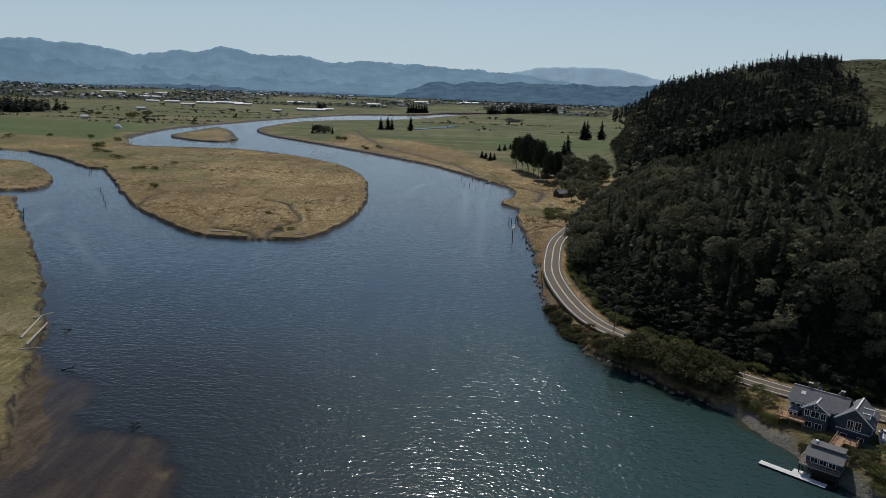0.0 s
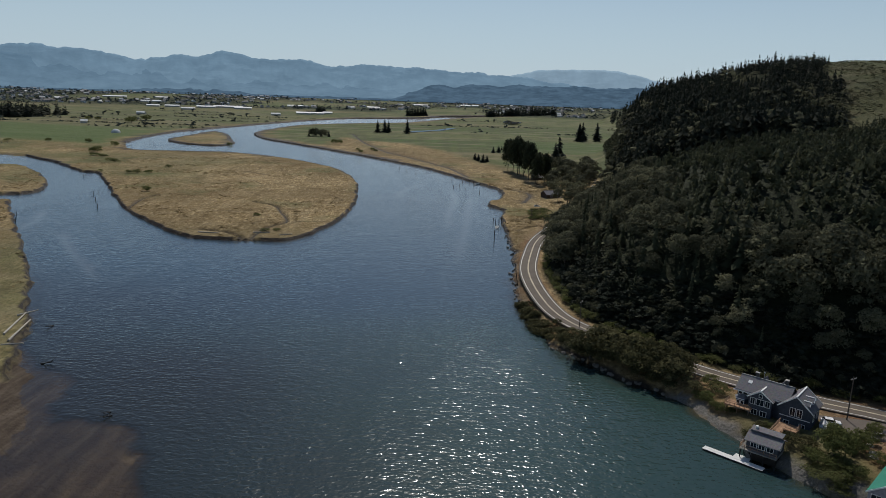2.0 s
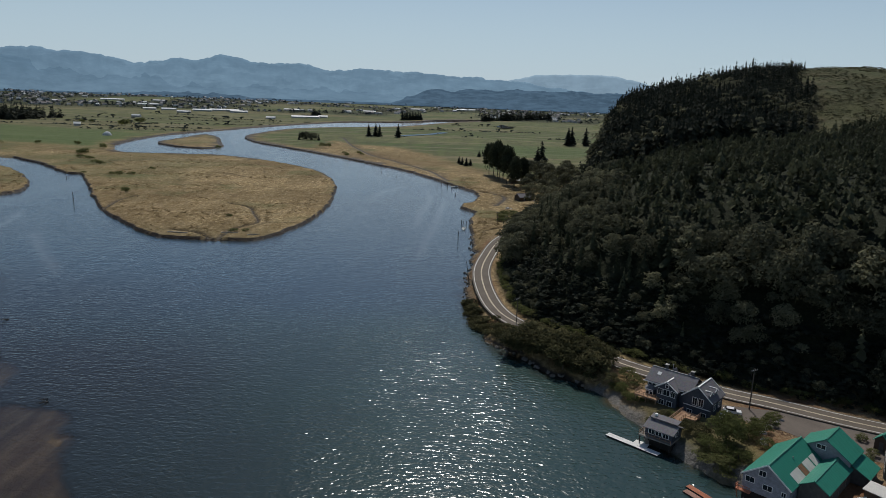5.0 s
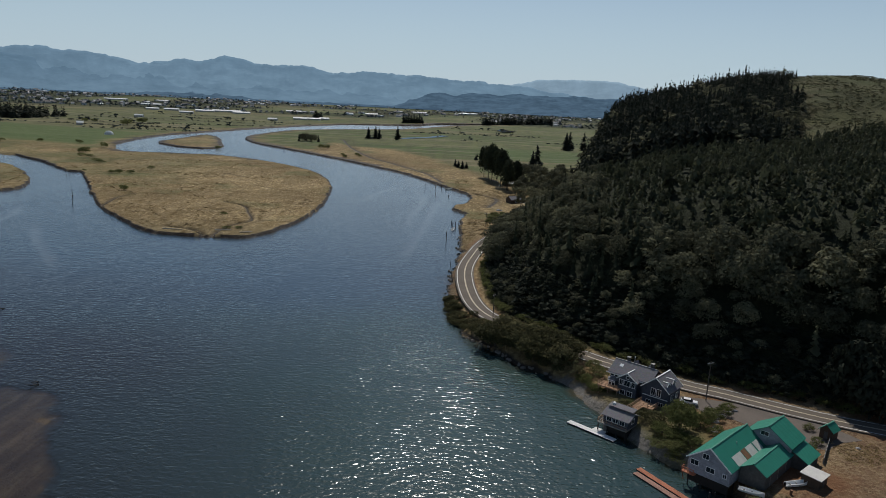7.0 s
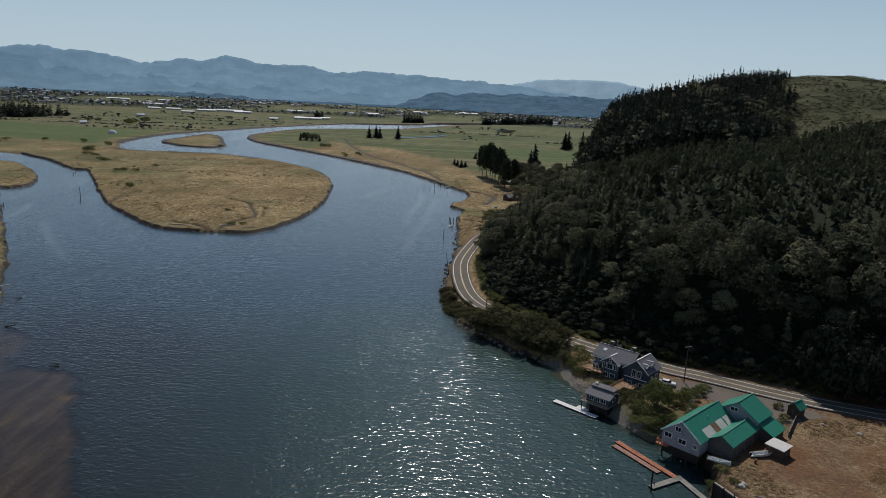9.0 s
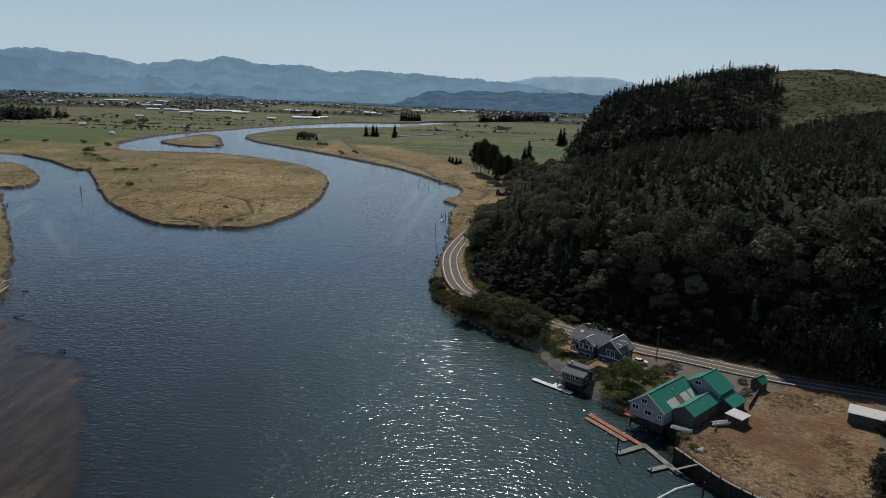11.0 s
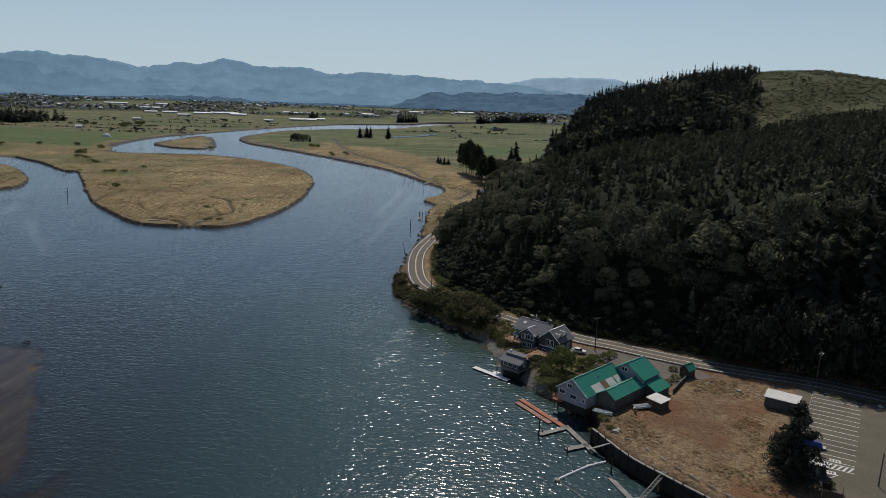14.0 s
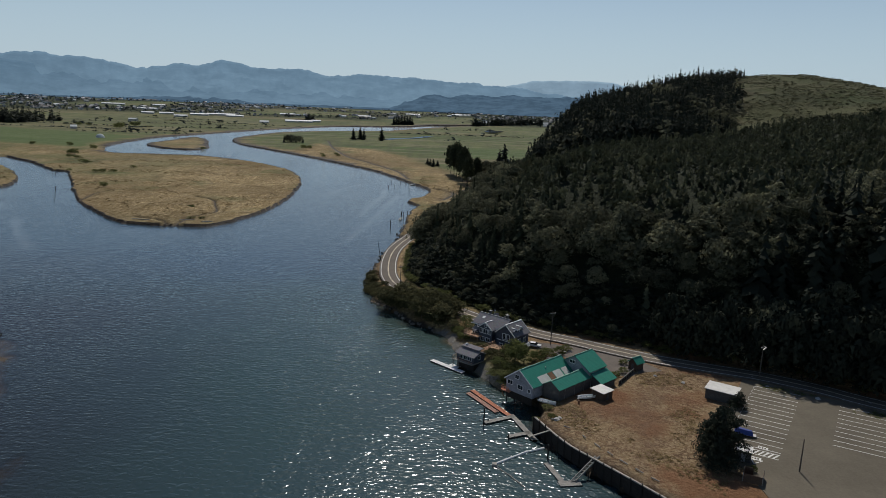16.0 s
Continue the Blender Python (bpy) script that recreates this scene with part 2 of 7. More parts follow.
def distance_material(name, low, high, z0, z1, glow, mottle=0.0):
    """Far ranges behind many kilometres of air: a backdrop, haze painted into its faint glow."""
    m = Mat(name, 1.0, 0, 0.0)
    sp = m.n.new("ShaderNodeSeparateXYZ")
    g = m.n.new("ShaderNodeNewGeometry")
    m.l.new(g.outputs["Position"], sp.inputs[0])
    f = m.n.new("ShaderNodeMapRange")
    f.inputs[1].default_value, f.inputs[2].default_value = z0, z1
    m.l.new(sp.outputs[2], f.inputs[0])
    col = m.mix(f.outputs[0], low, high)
    # noise tones stand in for shaded folds, which the glow hides
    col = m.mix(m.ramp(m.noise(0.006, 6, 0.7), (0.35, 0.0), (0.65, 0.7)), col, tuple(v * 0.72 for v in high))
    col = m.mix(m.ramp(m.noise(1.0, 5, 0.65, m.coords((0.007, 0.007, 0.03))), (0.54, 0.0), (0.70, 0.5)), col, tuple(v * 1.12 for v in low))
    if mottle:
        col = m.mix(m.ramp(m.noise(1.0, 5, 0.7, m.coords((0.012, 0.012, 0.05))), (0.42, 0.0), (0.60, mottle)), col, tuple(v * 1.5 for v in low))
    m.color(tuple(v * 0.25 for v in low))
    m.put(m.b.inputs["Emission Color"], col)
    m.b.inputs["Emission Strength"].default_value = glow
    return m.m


GROUND = ground_material()
WATER = water_material()
ASPHALT = plain("asphalt", (0.110, 0.090, 0.070), 0.9, var=0.2, scale=0.8, bump=0.2)
PAINT_WHITE = plain("road_paint_white", (0.62, 0.61, 0.57), 0.7, var=0.25, scale=3)
PAINT_YELLOW = plain("road_paint_yellow", (0.58, 0.50, 0.36), 0.7, var=0.25, scale=3)
ALDER = leafy("alder_leaves", (0.056, 0.059, 0.038), (0.150, 0.150, 0.094), (0.28, 0.268, 0.16), 0.34)
FIR = leafy("fir_needles", (0.021, 0.026, 0.019), (0.036, 0.042, 0.029), (0.056, 0.060, 0.041), 0.12)
YOUNG_FIR = leafy("young_fir_needles", (0.033, 0.038, 0.024), (0.074, 0.082, 0.046), (0.150, 0.150, 0.086), 0.24)
SHRUB = leafy("shrub_leaves", (0.085, 0.100, 0.036), (0.16, 0.172, 0.066), (0.26, 0.245, 0.12), 0.55)
BRUSH = leafy("hilltop_brush", (0.060, 0.062, 0.034), (0.11, 0.108, 0.060), (0.20, 0.175, 0.105))
# toned below SHRUB: the backlit side of the bank is in the colour
BANK_LEAF = leafy("bank_thicket_leaves", (0.050, 0.050, 0.025), (0.112, 0.108, 0.052), (0.21, 0.19, 0.095), 0.4)
# far leaves: the valley's bluish haze is put into their colour
FAR_HAZE_LEAF = leafy("valley_tree_haze_leaves", (0.034, 0.046, 0.044), (0.058, 0.074, 0.070), (0.092, 0.108, 0.096), 0.15)
BARK = plain("bark", (0.10, 0.085, 0.07), 0.95, var=0.4, scale=3, bump=0.6)


# ---- mesh helpers ----
class Geo:
    """Vertices and faces that gather into one mesh."""

    def __init__(self):
        self.v, self.f = [], []

    def poly(self, pts):
        k = len(self.v)
        self.v += [tuple(p) for p in pts]
        self.f.append(tuple(range(k, k + len(pts))))
        return self

    def solid(self, bottom, top):
        """A closed prism between two rings of the same number of points."""
        k, n = len(self.v), len(bottom)
        self.v += [tuple(p) for p in bottom] + [tuple(p) for p in top]
        self.f.append(tuple(range(k + n - 1, k - 1, -1)))
        self.f.append(tuple(range(k + n, k + 2 * n)))
        for i in range(n):
            j = (i + 1) % n
            self.f.append((k + i, k + j, k + n + j, k + n + i))
        return self

    def box(self, x0, y0, z0, x1, y1, z1):
        return self.solid([(x0, y0, z0), (x1, y0, z0), (x1, y1, z0), (x0, y1, z0)], [(x0, y0, z1), (x1, y0, z1), (x1, y1, z1), (x0, y1, z1)])

    def beam(self, a, b, w, h=None):
        """A square bar from a to b."""
        a, b, h = Vector(a), Vector(b), h or w
        d = (b - a).normalized()
        s = d.cross(Vector((0, 0, 1)))
        s = s.normalized() if s.length > 1e-4 else Vector((1, 0, 0))
        u = s.cross(d)
        ring = [s * w / 2 + u * h / 2, -s * w / 2 + u * h / 2, -s * w / 2 - u * h / 2, s * w / 2 - u * h / 2]
        return self.solid([a + r for r in ring], [b + r for r in ring])

    def tube(self, a, b, r0, r1=None, n=8):
        a, b = Vector(a), Vector(b)
        r1 = r0 if r1 is None else r1
        d = (b - a).normalized()
        s = d.orthogonal().normalized()
        u = d.cross(s)
        ring = [s * math.cos(2 * math.pi * i / n) + u * math.sin(2 * math.pi * i / n) for i in range(n)]
        return self.solid([a + q * r0 for q in ring], [b + q * r1 for q in ring])

    def slab(self, pts, t):
        """A sheet of thickness t, grown downward from the given corners."""
        return self.solid([(p[0], p[1], p[2] - t) for p in pts], list(pts))

    def arrays(self, V, F):
        k = len(self.v)
        self.v += [tuple(p) for p in V]
        self.f += [tuple(i + k for i in f) for f in F]
        return self


def part(name, geo, material, parent=None, label="", kind=""):
    """Links a Geo as one mesh object, under a thing or a part if one is given."""
    me = bpy.data.meshes.new(name)
    me.from_pydata(geo.v, [], geo.f)
    me.materials.append(material)
    me.validate()
    ob = new(name, me)
    ob.parent = parent
    return tagged(ob, label, kind=kind)


def thing(name, m, label, category, group="", kind=""):
    """An Empty at a thing's base, that carries its parts."""
    ob = new(name)
    ob.empty_display_size = 0.5
    ob.matrix_basis = m
    return tagged(ob, label, category, group, kind)


def big_mesh(name, V, F, material, tint=None):
    """A mesh from arrays; F holds triangles."""
    me = bpy.data.meshes.new(name)
    me.vertices.add(len(V))
    me.vertices.foreach_set("co", np.asarray(V, np.float32).ravel())
    n = len(F)
    me.loops.add(n * 3)
    me.loops.foreach_set("vertex_index", np.asarray(F, np.int32).ravel())
    me.polygons.add(n)
    me.polygons.foreach_set("loop_start", np.arange(0, n * 3, 3, dtype=np.int32))
    me.update(calc_edges=True)
    if tint is not None:
        me.attributes.new("tint", "FLOAT", "POINT").data.foreach_set("value", np.asarray(tint, np.float32))
    me.materials.append(material)
    return me


from mathutils.kdtree import KDTree


def smooth(u, a, b):
    t = np.clip((u - a) / (b - a), 0, 1)
    return t * t * (3 - 2 * t)


def spline(pts, step, closed=False):
    """A Catmull-Rom line through plan points, cut to pieces of about step metres."""
    P = [np.array(p, float) for p in pts]
    n = len(P)
    out = []
    for i in range(n if closed else n - 1):
        a, b = P[i], P[(i + 1) % n]
        p0 = P[i - 1] if closed or i > 0 else 2 * a - b
        p3 = P[(i + 2) % n] if closed or i + 2 < n else 2 * b - a
        k = max(1, int(np.linalg.norm(b - a) / step))
        for t in np.arange(k) / k:
            out.append(0.5 * (2 * a + (b - p0) * t + (2 * p0 - 5 * a + 4 * b - p3) * t * t + (3 * a - p0 - 3 * b + p3) * t ** 3))
    if not closed:
        out.append(P[-1])
    return np.array(out)


def near_line(Q, L, closed=False):
    """For points Q: the distance to the finely cut line L, and the side (+: left of its run)."""
    Q = np.asarray(Q, float)
    L = np.asarray(L, float)
    n = len(L)
    kd = KDTree(n)
    for i, p in enumerate(L):
        kd.insert((p[0], p[1], 0), i)
    kd.balance()
    k = np.array([kd.find((x, y, 0))[1] for x, y in Q], int)
    best, side = np.full(len(Q), np.inf), np.ones(len(Q))
    for s in (-1, 0):
        i = (k + s) % n if closed else np.clip(k + s, 0, n - 2)
        A, D = L[i], L[(i + 1) % n] - L[i]
        t = np.clip(((Q - A) * D).sum(1) / np.maximum((D ** 2).sum(1), 1e-9), 0, 1)
        e = Q - (A + t[:, None] * D)
        d = np.hypot(e[:, 0], e[:, 1])
        c = D[:, 0] * (Q - A)[:, 1] - D[:, 1] * (Q - A)[:, 0]
        near = d < best - 1e-9
        side = np.where(near, np.sign(c), side)
        best = np.minimum(best, d)
    return best, side


def inside(Q, P):
    """Which of the points Q lie within the closed line P."""
    order = np.argsort(Q[:, 1])
    x, y = Q[order, 0], Q[order, 1]
    r = np.zeros(len(Q), bool)
    x0, y0 = P[-1]
    for x1, y1 in P:
        if y1 != y0:
            i, j = np.searchsorted(y, (min(y0, y1), max(y0, y1)))
            if j > i:
                r[i:j] ^= x[i:j] < (x0 - x1) * (y[i:j] - y1) / (y0 - y1) + x1
        x0, y0 = x1, y1
    out = np.empty(len(Q), bool)
    out[order] = r
    return out


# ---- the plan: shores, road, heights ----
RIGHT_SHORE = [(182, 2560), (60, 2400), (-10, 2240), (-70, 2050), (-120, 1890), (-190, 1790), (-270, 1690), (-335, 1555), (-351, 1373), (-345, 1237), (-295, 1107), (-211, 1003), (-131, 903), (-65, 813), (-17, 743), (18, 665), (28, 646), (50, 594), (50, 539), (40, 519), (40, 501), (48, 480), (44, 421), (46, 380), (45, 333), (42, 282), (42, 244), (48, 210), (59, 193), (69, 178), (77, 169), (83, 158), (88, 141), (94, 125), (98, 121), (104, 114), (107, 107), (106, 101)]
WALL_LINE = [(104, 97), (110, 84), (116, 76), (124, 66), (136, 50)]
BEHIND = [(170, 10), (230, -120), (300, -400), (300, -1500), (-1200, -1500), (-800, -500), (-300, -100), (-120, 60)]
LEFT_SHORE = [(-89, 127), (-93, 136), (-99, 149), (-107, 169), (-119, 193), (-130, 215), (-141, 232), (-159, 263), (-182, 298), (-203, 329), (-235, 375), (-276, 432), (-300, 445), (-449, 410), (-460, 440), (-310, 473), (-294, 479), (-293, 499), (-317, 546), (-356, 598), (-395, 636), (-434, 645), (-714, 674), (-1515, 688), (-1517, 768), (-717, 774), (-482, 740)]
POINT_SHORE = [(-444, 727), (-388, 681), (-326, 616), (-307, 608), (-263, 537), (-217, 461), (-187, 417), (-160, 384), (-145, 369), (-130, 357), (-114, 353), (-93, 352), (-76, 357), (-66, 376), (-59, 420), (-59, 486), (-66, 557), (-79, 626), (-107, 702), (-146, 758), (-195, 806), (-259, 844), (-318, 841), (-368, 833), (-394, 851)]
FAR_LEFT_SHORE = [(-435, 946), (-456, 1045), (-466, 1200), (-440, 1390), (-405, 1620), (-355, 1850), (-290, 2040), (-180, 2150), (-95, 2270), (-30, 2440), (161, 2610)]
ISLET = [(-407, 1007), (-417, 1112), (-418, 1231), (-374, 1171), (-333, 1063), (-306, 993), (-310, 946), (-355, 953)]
ROAD = [(704, -237), (420, -23), (298, 61), (237, 96), (203, 116), (190, 126), (176, 134), (162, 139), (149, 144), (137, 150), (122, 159), (111, 165), (91, 180), (80, 192), (66, 208), (54, 228), (49, 256), (48, 294), (53, 332), (60, 366), (74, 407), (100, 481), (127, 572), (151, 663), (172, 769), (195, 890), (218, 1014), (260, 1204), (328, 1506)]
CREEKS = [[(-94, 348), (-95, 379), (-88, 406), (-100, 440), (-109, 461), (-127, 474)], [(-194, 421), (-204, 465), (-203, 493)], [(-97, 350), (-110, 366), (-125, 371)],
          [(26, 672), (10, 740), (-6, 780), (-44, 861), (-80, 930), (-110, 1020), (-139, 1119), (-181, 1299)], [(58, 600), (75, 570), (66, 520)], [(52, 440), (70, 452), (85, 440)], [(52, 400), (66, 410), (72, 396)]]

# worn bare tracks across the yard
TRACKS = [[(152, 146), (149, 137), (142, 120), (134, 105), (130, 90), (128, 80)], [(134, 104), (124, 102), (114, 100)]]
# long smooth slicks lying pale on the calm reach
SLICKS = [[(28, 560), (24, 500), (22, 430), (18, 370), (16, 320)], [(8, 600), (14, 540), (10, 470), (12, 410)], [(-250, 430), (-232, 390), (-222, 350)], [(-205, 370), (-180, 330), (-150, 290), (-130, 262)], [(-10, 640), (-28, 580), (-34, 520)]]


def value_noise(x, y, seed):
    """Smooth noise on a lattice, -1 to 1."""
    ix, iy = np.floor(x), np.floor(y)
    u, v = x - ix, y - iy
    u, v = u * u * (3 - 2 * u), v * v * (3 - 2 * v)

    def corner(i, j):
        h = np.sin(i * 127.1 + j * 311.7 + seed * 74.7) * 43758.5453
        return (h - np.floor(h)) * 2 - 1

    top = corner(ix, iy) * (1 - u) + corner(ix + 1, iy) * u
    low = corner(ix, iy + 1) * (1 - u) + corner(ix + 1, iy + 1) * u
    return top * (1 - v) + low * v


def fbm(Q, scale, seed=0.0, octaves=3):
    Q = np.asarray(Q, float)
    out, amp, k = np.zeros(len(Q)), 0.75, scale
    for o in range(octaves):
        out += amp * value_noise(Q[:, 0] * k + 17.3 * o, Q[:, 1] * k - 9.1 * o, seed + o)
        amp, k = amp * 0.5, k * 2.03
    return out


def ragged(L, amount, keep=()):
    """Frets a shoreline, coarse and fine."""
    L = np.asarray(L, float)
    k = np.full(len(L), float(amount))
    for q in keep:
        k[np.hypot(L[:, 0] - q[0], L[:, 1] - q[1]) < 7] = 0
    dx = 2.0 * fbm(L, 0.11, 1.0, 2) + 1.0 * fbm(L, 0.45, 4.0, 2)
    dy = 2.0 * fbm(L, 0.11, 8.0, 2) + 1.0 * fbm(L, 0.45, 13.0, 2)
    return L + np.stack([dx * k, dy * k], 1)


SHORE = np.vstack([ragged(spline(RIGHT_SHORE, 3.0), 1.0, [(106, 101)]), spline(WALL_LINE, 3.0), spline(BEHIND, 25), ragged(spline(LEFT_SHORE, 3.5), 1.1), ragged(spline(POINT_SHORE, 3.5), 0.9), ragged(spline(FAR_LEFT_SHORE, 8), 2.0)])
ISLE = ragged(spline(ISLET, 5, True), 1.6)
ROAD_LINE = spline(ROAD, 3.0)
CREEK_LINES = [spline(c, 2.5) for c in CREEKS]


def shore_distance(Q):
    """Metres from the water's edge: + on land, - in the river."""
    d, _ = near_line(Q, SHORE, True)
    e, _ = near_line(Q, ISLE, True)
    s = np.where(inside(Q, SHORE), -d, d)
    return np.where(inside(Q, ISLE), e, np.where(s < 0, -np.minimum(-s, e), s))


def uphill(Q):
    """Metres from the road's middle: + on the hill's side, - on the river's."""
    d, side = near_line(Q, ROAD_LINE)
    return -d * side


def crest_y(x):
    """Where the planted shoulder of the hill ends and the old forest begins."""
    return 432 + 0.52 * np.maximum(x - 235, 0)


def cleared(Q):
    """The felled hilltop: 1 within it."""
    x, y = Q[:, 0], Q[:, 1]
    edge = x - 282 - 0.41 * (y - 483) + 16 * fbm(Q, 0.02, 6.0, 2)
    return smooth(edge, -4, 6) * smooth(y - crest_y(x), 2, 14)


def hill_height(Q, d):
    x, y = Q[:, 0], Q[:, 1]
    e = np.maximum(d - 9, 0)
    g = 50 * (1 - np.exp(-(e / (38 - 18 * smooth(x, 155, 190) * (1 - smooth(y, 180, 240)) - 21 * smooth(y, 500, 570))) ** 1.3)) + 0.07 * np.maximum(e - 55, 0)
    g *= 1 - smooth(y, 700, 1150)
    g *= 1 - 0.45 * smooth(x, 330, 600)
    bump = 54 * np.exp(-(((x - 422) / 180) ** 2 + ((y - 830) / 185) ** 2) / 2) * (1 - np.exp(-np.maximum(d, 0) / 25))
    bump += 33 * np.exp(-(((x - 620) / 190) ** 2 + ((y - 720) / 200) ** 2) / 2) * smooth(d, 0, 60)
    spur = 122 * np.exp(-(((x - 860) / 290) ** 2 + ((y - 2080) / 400) ** 2) / 2) * smooth(x, 400, 680)
    dip = 9 * np.exp(-((y - crest_y(x) - 62) / 40) ** 2) * smooth(d, 45, 95) * (1 - smooth(x, 380, 520))
    crown = 5 * np.exp(-(((x - 490) / 75) ** 2 + ((y - 800) / 120) ** 2) / 2)
    return g + bump + spur + crown - dip


def heights(Q, s=None, d=None):
    s = shore_distance(Q) if s is None else s
    d = uphill(Q) if d is None else d
    x, y = Q[:, 0], Q[:, 1]
    r = np.hypot(x - 40, y)
    yard = smooth(x, 80, 90) * (1 - smooth(y, 165, 180)) * smooth(y, -400, -200) * (d < 12)
    near_road = np.exp(-(np.maximum(np.abs(d) - 7, 0) / 14) ** 2) * (y < 1100)
    low = 1.7 + np.maximum(1.8 * yard, 2.0 * near_road * (1 - 0.3 * yard))
    far_rise = smooth(r, 1700, 4700) * (28 + 7 * smooth(-x / np.maximum(y, 1), -0.1, 0.55))
    n = fbm(Q, 0.05, 2.0, 3) * 0.25
    land = low + far_rise + np.where(np.abs(d) > 7, n, 0) * (1 - yard * 0.85) + np.where(d > 0, hill_height(Q, np.maximum(d, 0)), 0)
    land += np.where(d > 15, fbm(Q, 0.02, 5.0, 3) * 2.5 * smooth(d, 15, 60), 0)
    walled = (near_line(Q, spline(WALL_LINE, 3.0))[0] < 14) & (s > 0) & (x > 102)
    width = np.where(yard > 0.3, 5.0, np.where(near_road > 0.2, 7.0, 0.8))
    width = np.where(walled, 0.35, width)
    bed = np.maximum(-3.0, np.maximum(s * 0.35, -0.3 + s * 0.12))
    flats = (1 - smooth(x, 10, 60)) * (1 - smooth(y, 165, 205)) * smooth(y, -160, -60)
    streaks = fbm(Q * np.array([1.0, 0.22]), 0.10, 9.0, 4)
    over = x + 97 - 0.745 * np.minimum(174 - y, 132) + 16 * fbm(Q, 0.05, 19.0, 3)
    silt = np.maximum(0.32 + s * 0.055, -0.05) + 0.10 * streaks - 0.07 * np.maximum(over, 0)
    bed = bed * (1 - flats) + np.clip(silt, -3.0, 0.30) * flats
    z = np.where(s > 0, 0.02 + (land - 0.02) * np.clip(s / width, 0, 1) ** 0.7, bed)
    for c in CREEK_LINES:
        box = (x > c[:, 0].min() - 8) & (x < c[:, 0].max() + 8) & (y > c[:, 1].min() - 8) & (y < c[:, 1].max() + 8)
        if box.any():
            k = near_line(Q[box], c)[0]
            z[box] -= np.where(s[box] > 0, 1.5 * np.exp(-(k / (1.4 if c[:, 1].max() < 600 else 3.4)) ** 2), 0)
    return z


# ---- ground and river ----
def scatter_rings(cx, cy, r0, r1, a0, a1, k):
    """Jittered points whose spacing grows with the distance."""
    out = []
    r = r0
    while r < r1:
        step = r * k
        n = max(3, int(radians(a1 - a0) * r / step))
        a = np.radians(a0) + (np.arange(n) + np.random.rand(n) * 0.7) / n * np.radians(a1 - a0)
        rr = r + (np.random.rand(n) - 0.5) * step * 0.7
        out.append(np.stack([cx + rr * np.sin(a), cy + rr * np.cos(a)], 1))
        r += step * 0.9
    return np.vstack(out)


def build_ground():
    rings = [scatter_rings(50, -40, 60, 5200, -46, 50, 0.017), scatter_rings(50, -40, 40, 5200, 50, 314, 0.09)]
    gx, gy = np.meshgrid(np.arange(84, 215, 3.5), np.arange(40, 190, 3.5))
    rings.append(np.stack([gx.ravel(), gy.ravel()], 1) + (np.random.rand(gx.size, 2) - 0.5))
    for L in (SHORE, ISLE):
        nx = np.roll(L, -1, 0) - np.roll(L, 1, 0)
        nx = np.stack([-nx[:, 1], nx[:, 0]], 1) / np.maximum(np.linalg.norm(nx, axis=1), 1e-6)[:, None]
        for off in (-5, 0, 0.8, 2.0, -2.0, 4, -0.8, -4):
            rings.append(L + nx * off)
    for c in CREEK_LINES:
        t = np.gradient(c, axis=0)
        t = np.stack([-t[:, 1], t[:, 0]], 1) / np.linalg.norm(t, axis=1)[:, None]
        for off in (-2.6, -1, 0, 1, 2.6):
            rings.append(c + t * off)
    for off in (-9, -5.5, 5.5, 8):
        t = np.gradient(ROAD_LINE, axis=0)
        t = np.stack([-t[:, 1], t[:, 0]], 1) / np.linalg.norm(t, axis=1)[:, None]
        rings.append(ROAD_LINE + t * off)
    P = np.vstack(rings)
    P = P[np.unique(np.round(P / 0.25).astype(np.int64), axis=0, return_index=True)[1]]
    from mathutils.geometry import delaunay_2d_cdt
    vs, _, fs, _, _, _ = delaunay_2d_cdt([Vector(p) for p in P], [], [], 0, 1e-4)
    Q = np.array([(v.x, v.y) for v in vs])
    s, d = shore_distance(Q), uphill(Q)
    z = heights(Q, s, d)
    x, y = Q[:, 0], Q[:, 1]
    F = np.array([f if len(f) == 3 else f[:3] for f in fs])
    me = big_mesh("ground", np.column_stack([Q, z]), F, GROUND)
    wob = 25 * fbm(Q, 0.006, 3.0, 3)
    left = smooth(y + 0.25 * x + wob * 1.2, 745, 800) * (x < -180) * smooth(s, 8, 26)
    right = smooth(s + 1.2 * wob, 85 + 60 * smooth(-x, -60, 60), 120 + 60 * smooth(-x, -60, 60)) * smooth(y, 640, 740) * (x > -260)
    field = np.maximum.reduce([left, right, smooth(y, 1300, 1500)]) * smooth(s, 8, 30)
    field = np.where(inside(Q, ISLE), 0, field)
    field = np.maximum(field, 0.5 * smooth(-x, 170, 290) * smooth(y, 440, 600) * (0.6 + fbm(Q, 0.02, 33.0, 2)))
    field = np.maximum(field, 0.85 * cleared(Q))
    field = np.maximum(field, 0.65 * (1 - smooth(y - 0.1 * x, 330, 420)) * (x < -60) * (0.75 + 0.5 * fbm(Q, 0.03, 37.0, 2)))
    field = np.maximum(field, 0.7 * (1 - smooth(x, 106, 114)) * smooth(y, 112, 122) * (1 - smooth(y, 150, 160)) * (x > 86))
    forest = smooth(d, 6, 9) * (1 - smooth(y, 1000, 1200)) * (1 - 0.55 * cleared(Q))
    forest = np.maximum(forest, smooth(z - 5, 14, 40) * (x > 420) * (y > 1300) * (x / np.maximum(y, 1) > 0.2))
    # the far town's ground takes the same dark floor colour
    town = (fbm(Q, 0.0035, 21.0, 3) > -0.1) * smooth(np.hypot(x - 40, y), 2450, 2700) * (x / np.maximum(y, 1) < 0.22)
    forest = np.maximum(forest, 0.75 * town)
    lot = smooth(x, 80, 90) * (1 - smooth(y, 160, 178)) * (d < 12) * smooth(y, -200, -100)
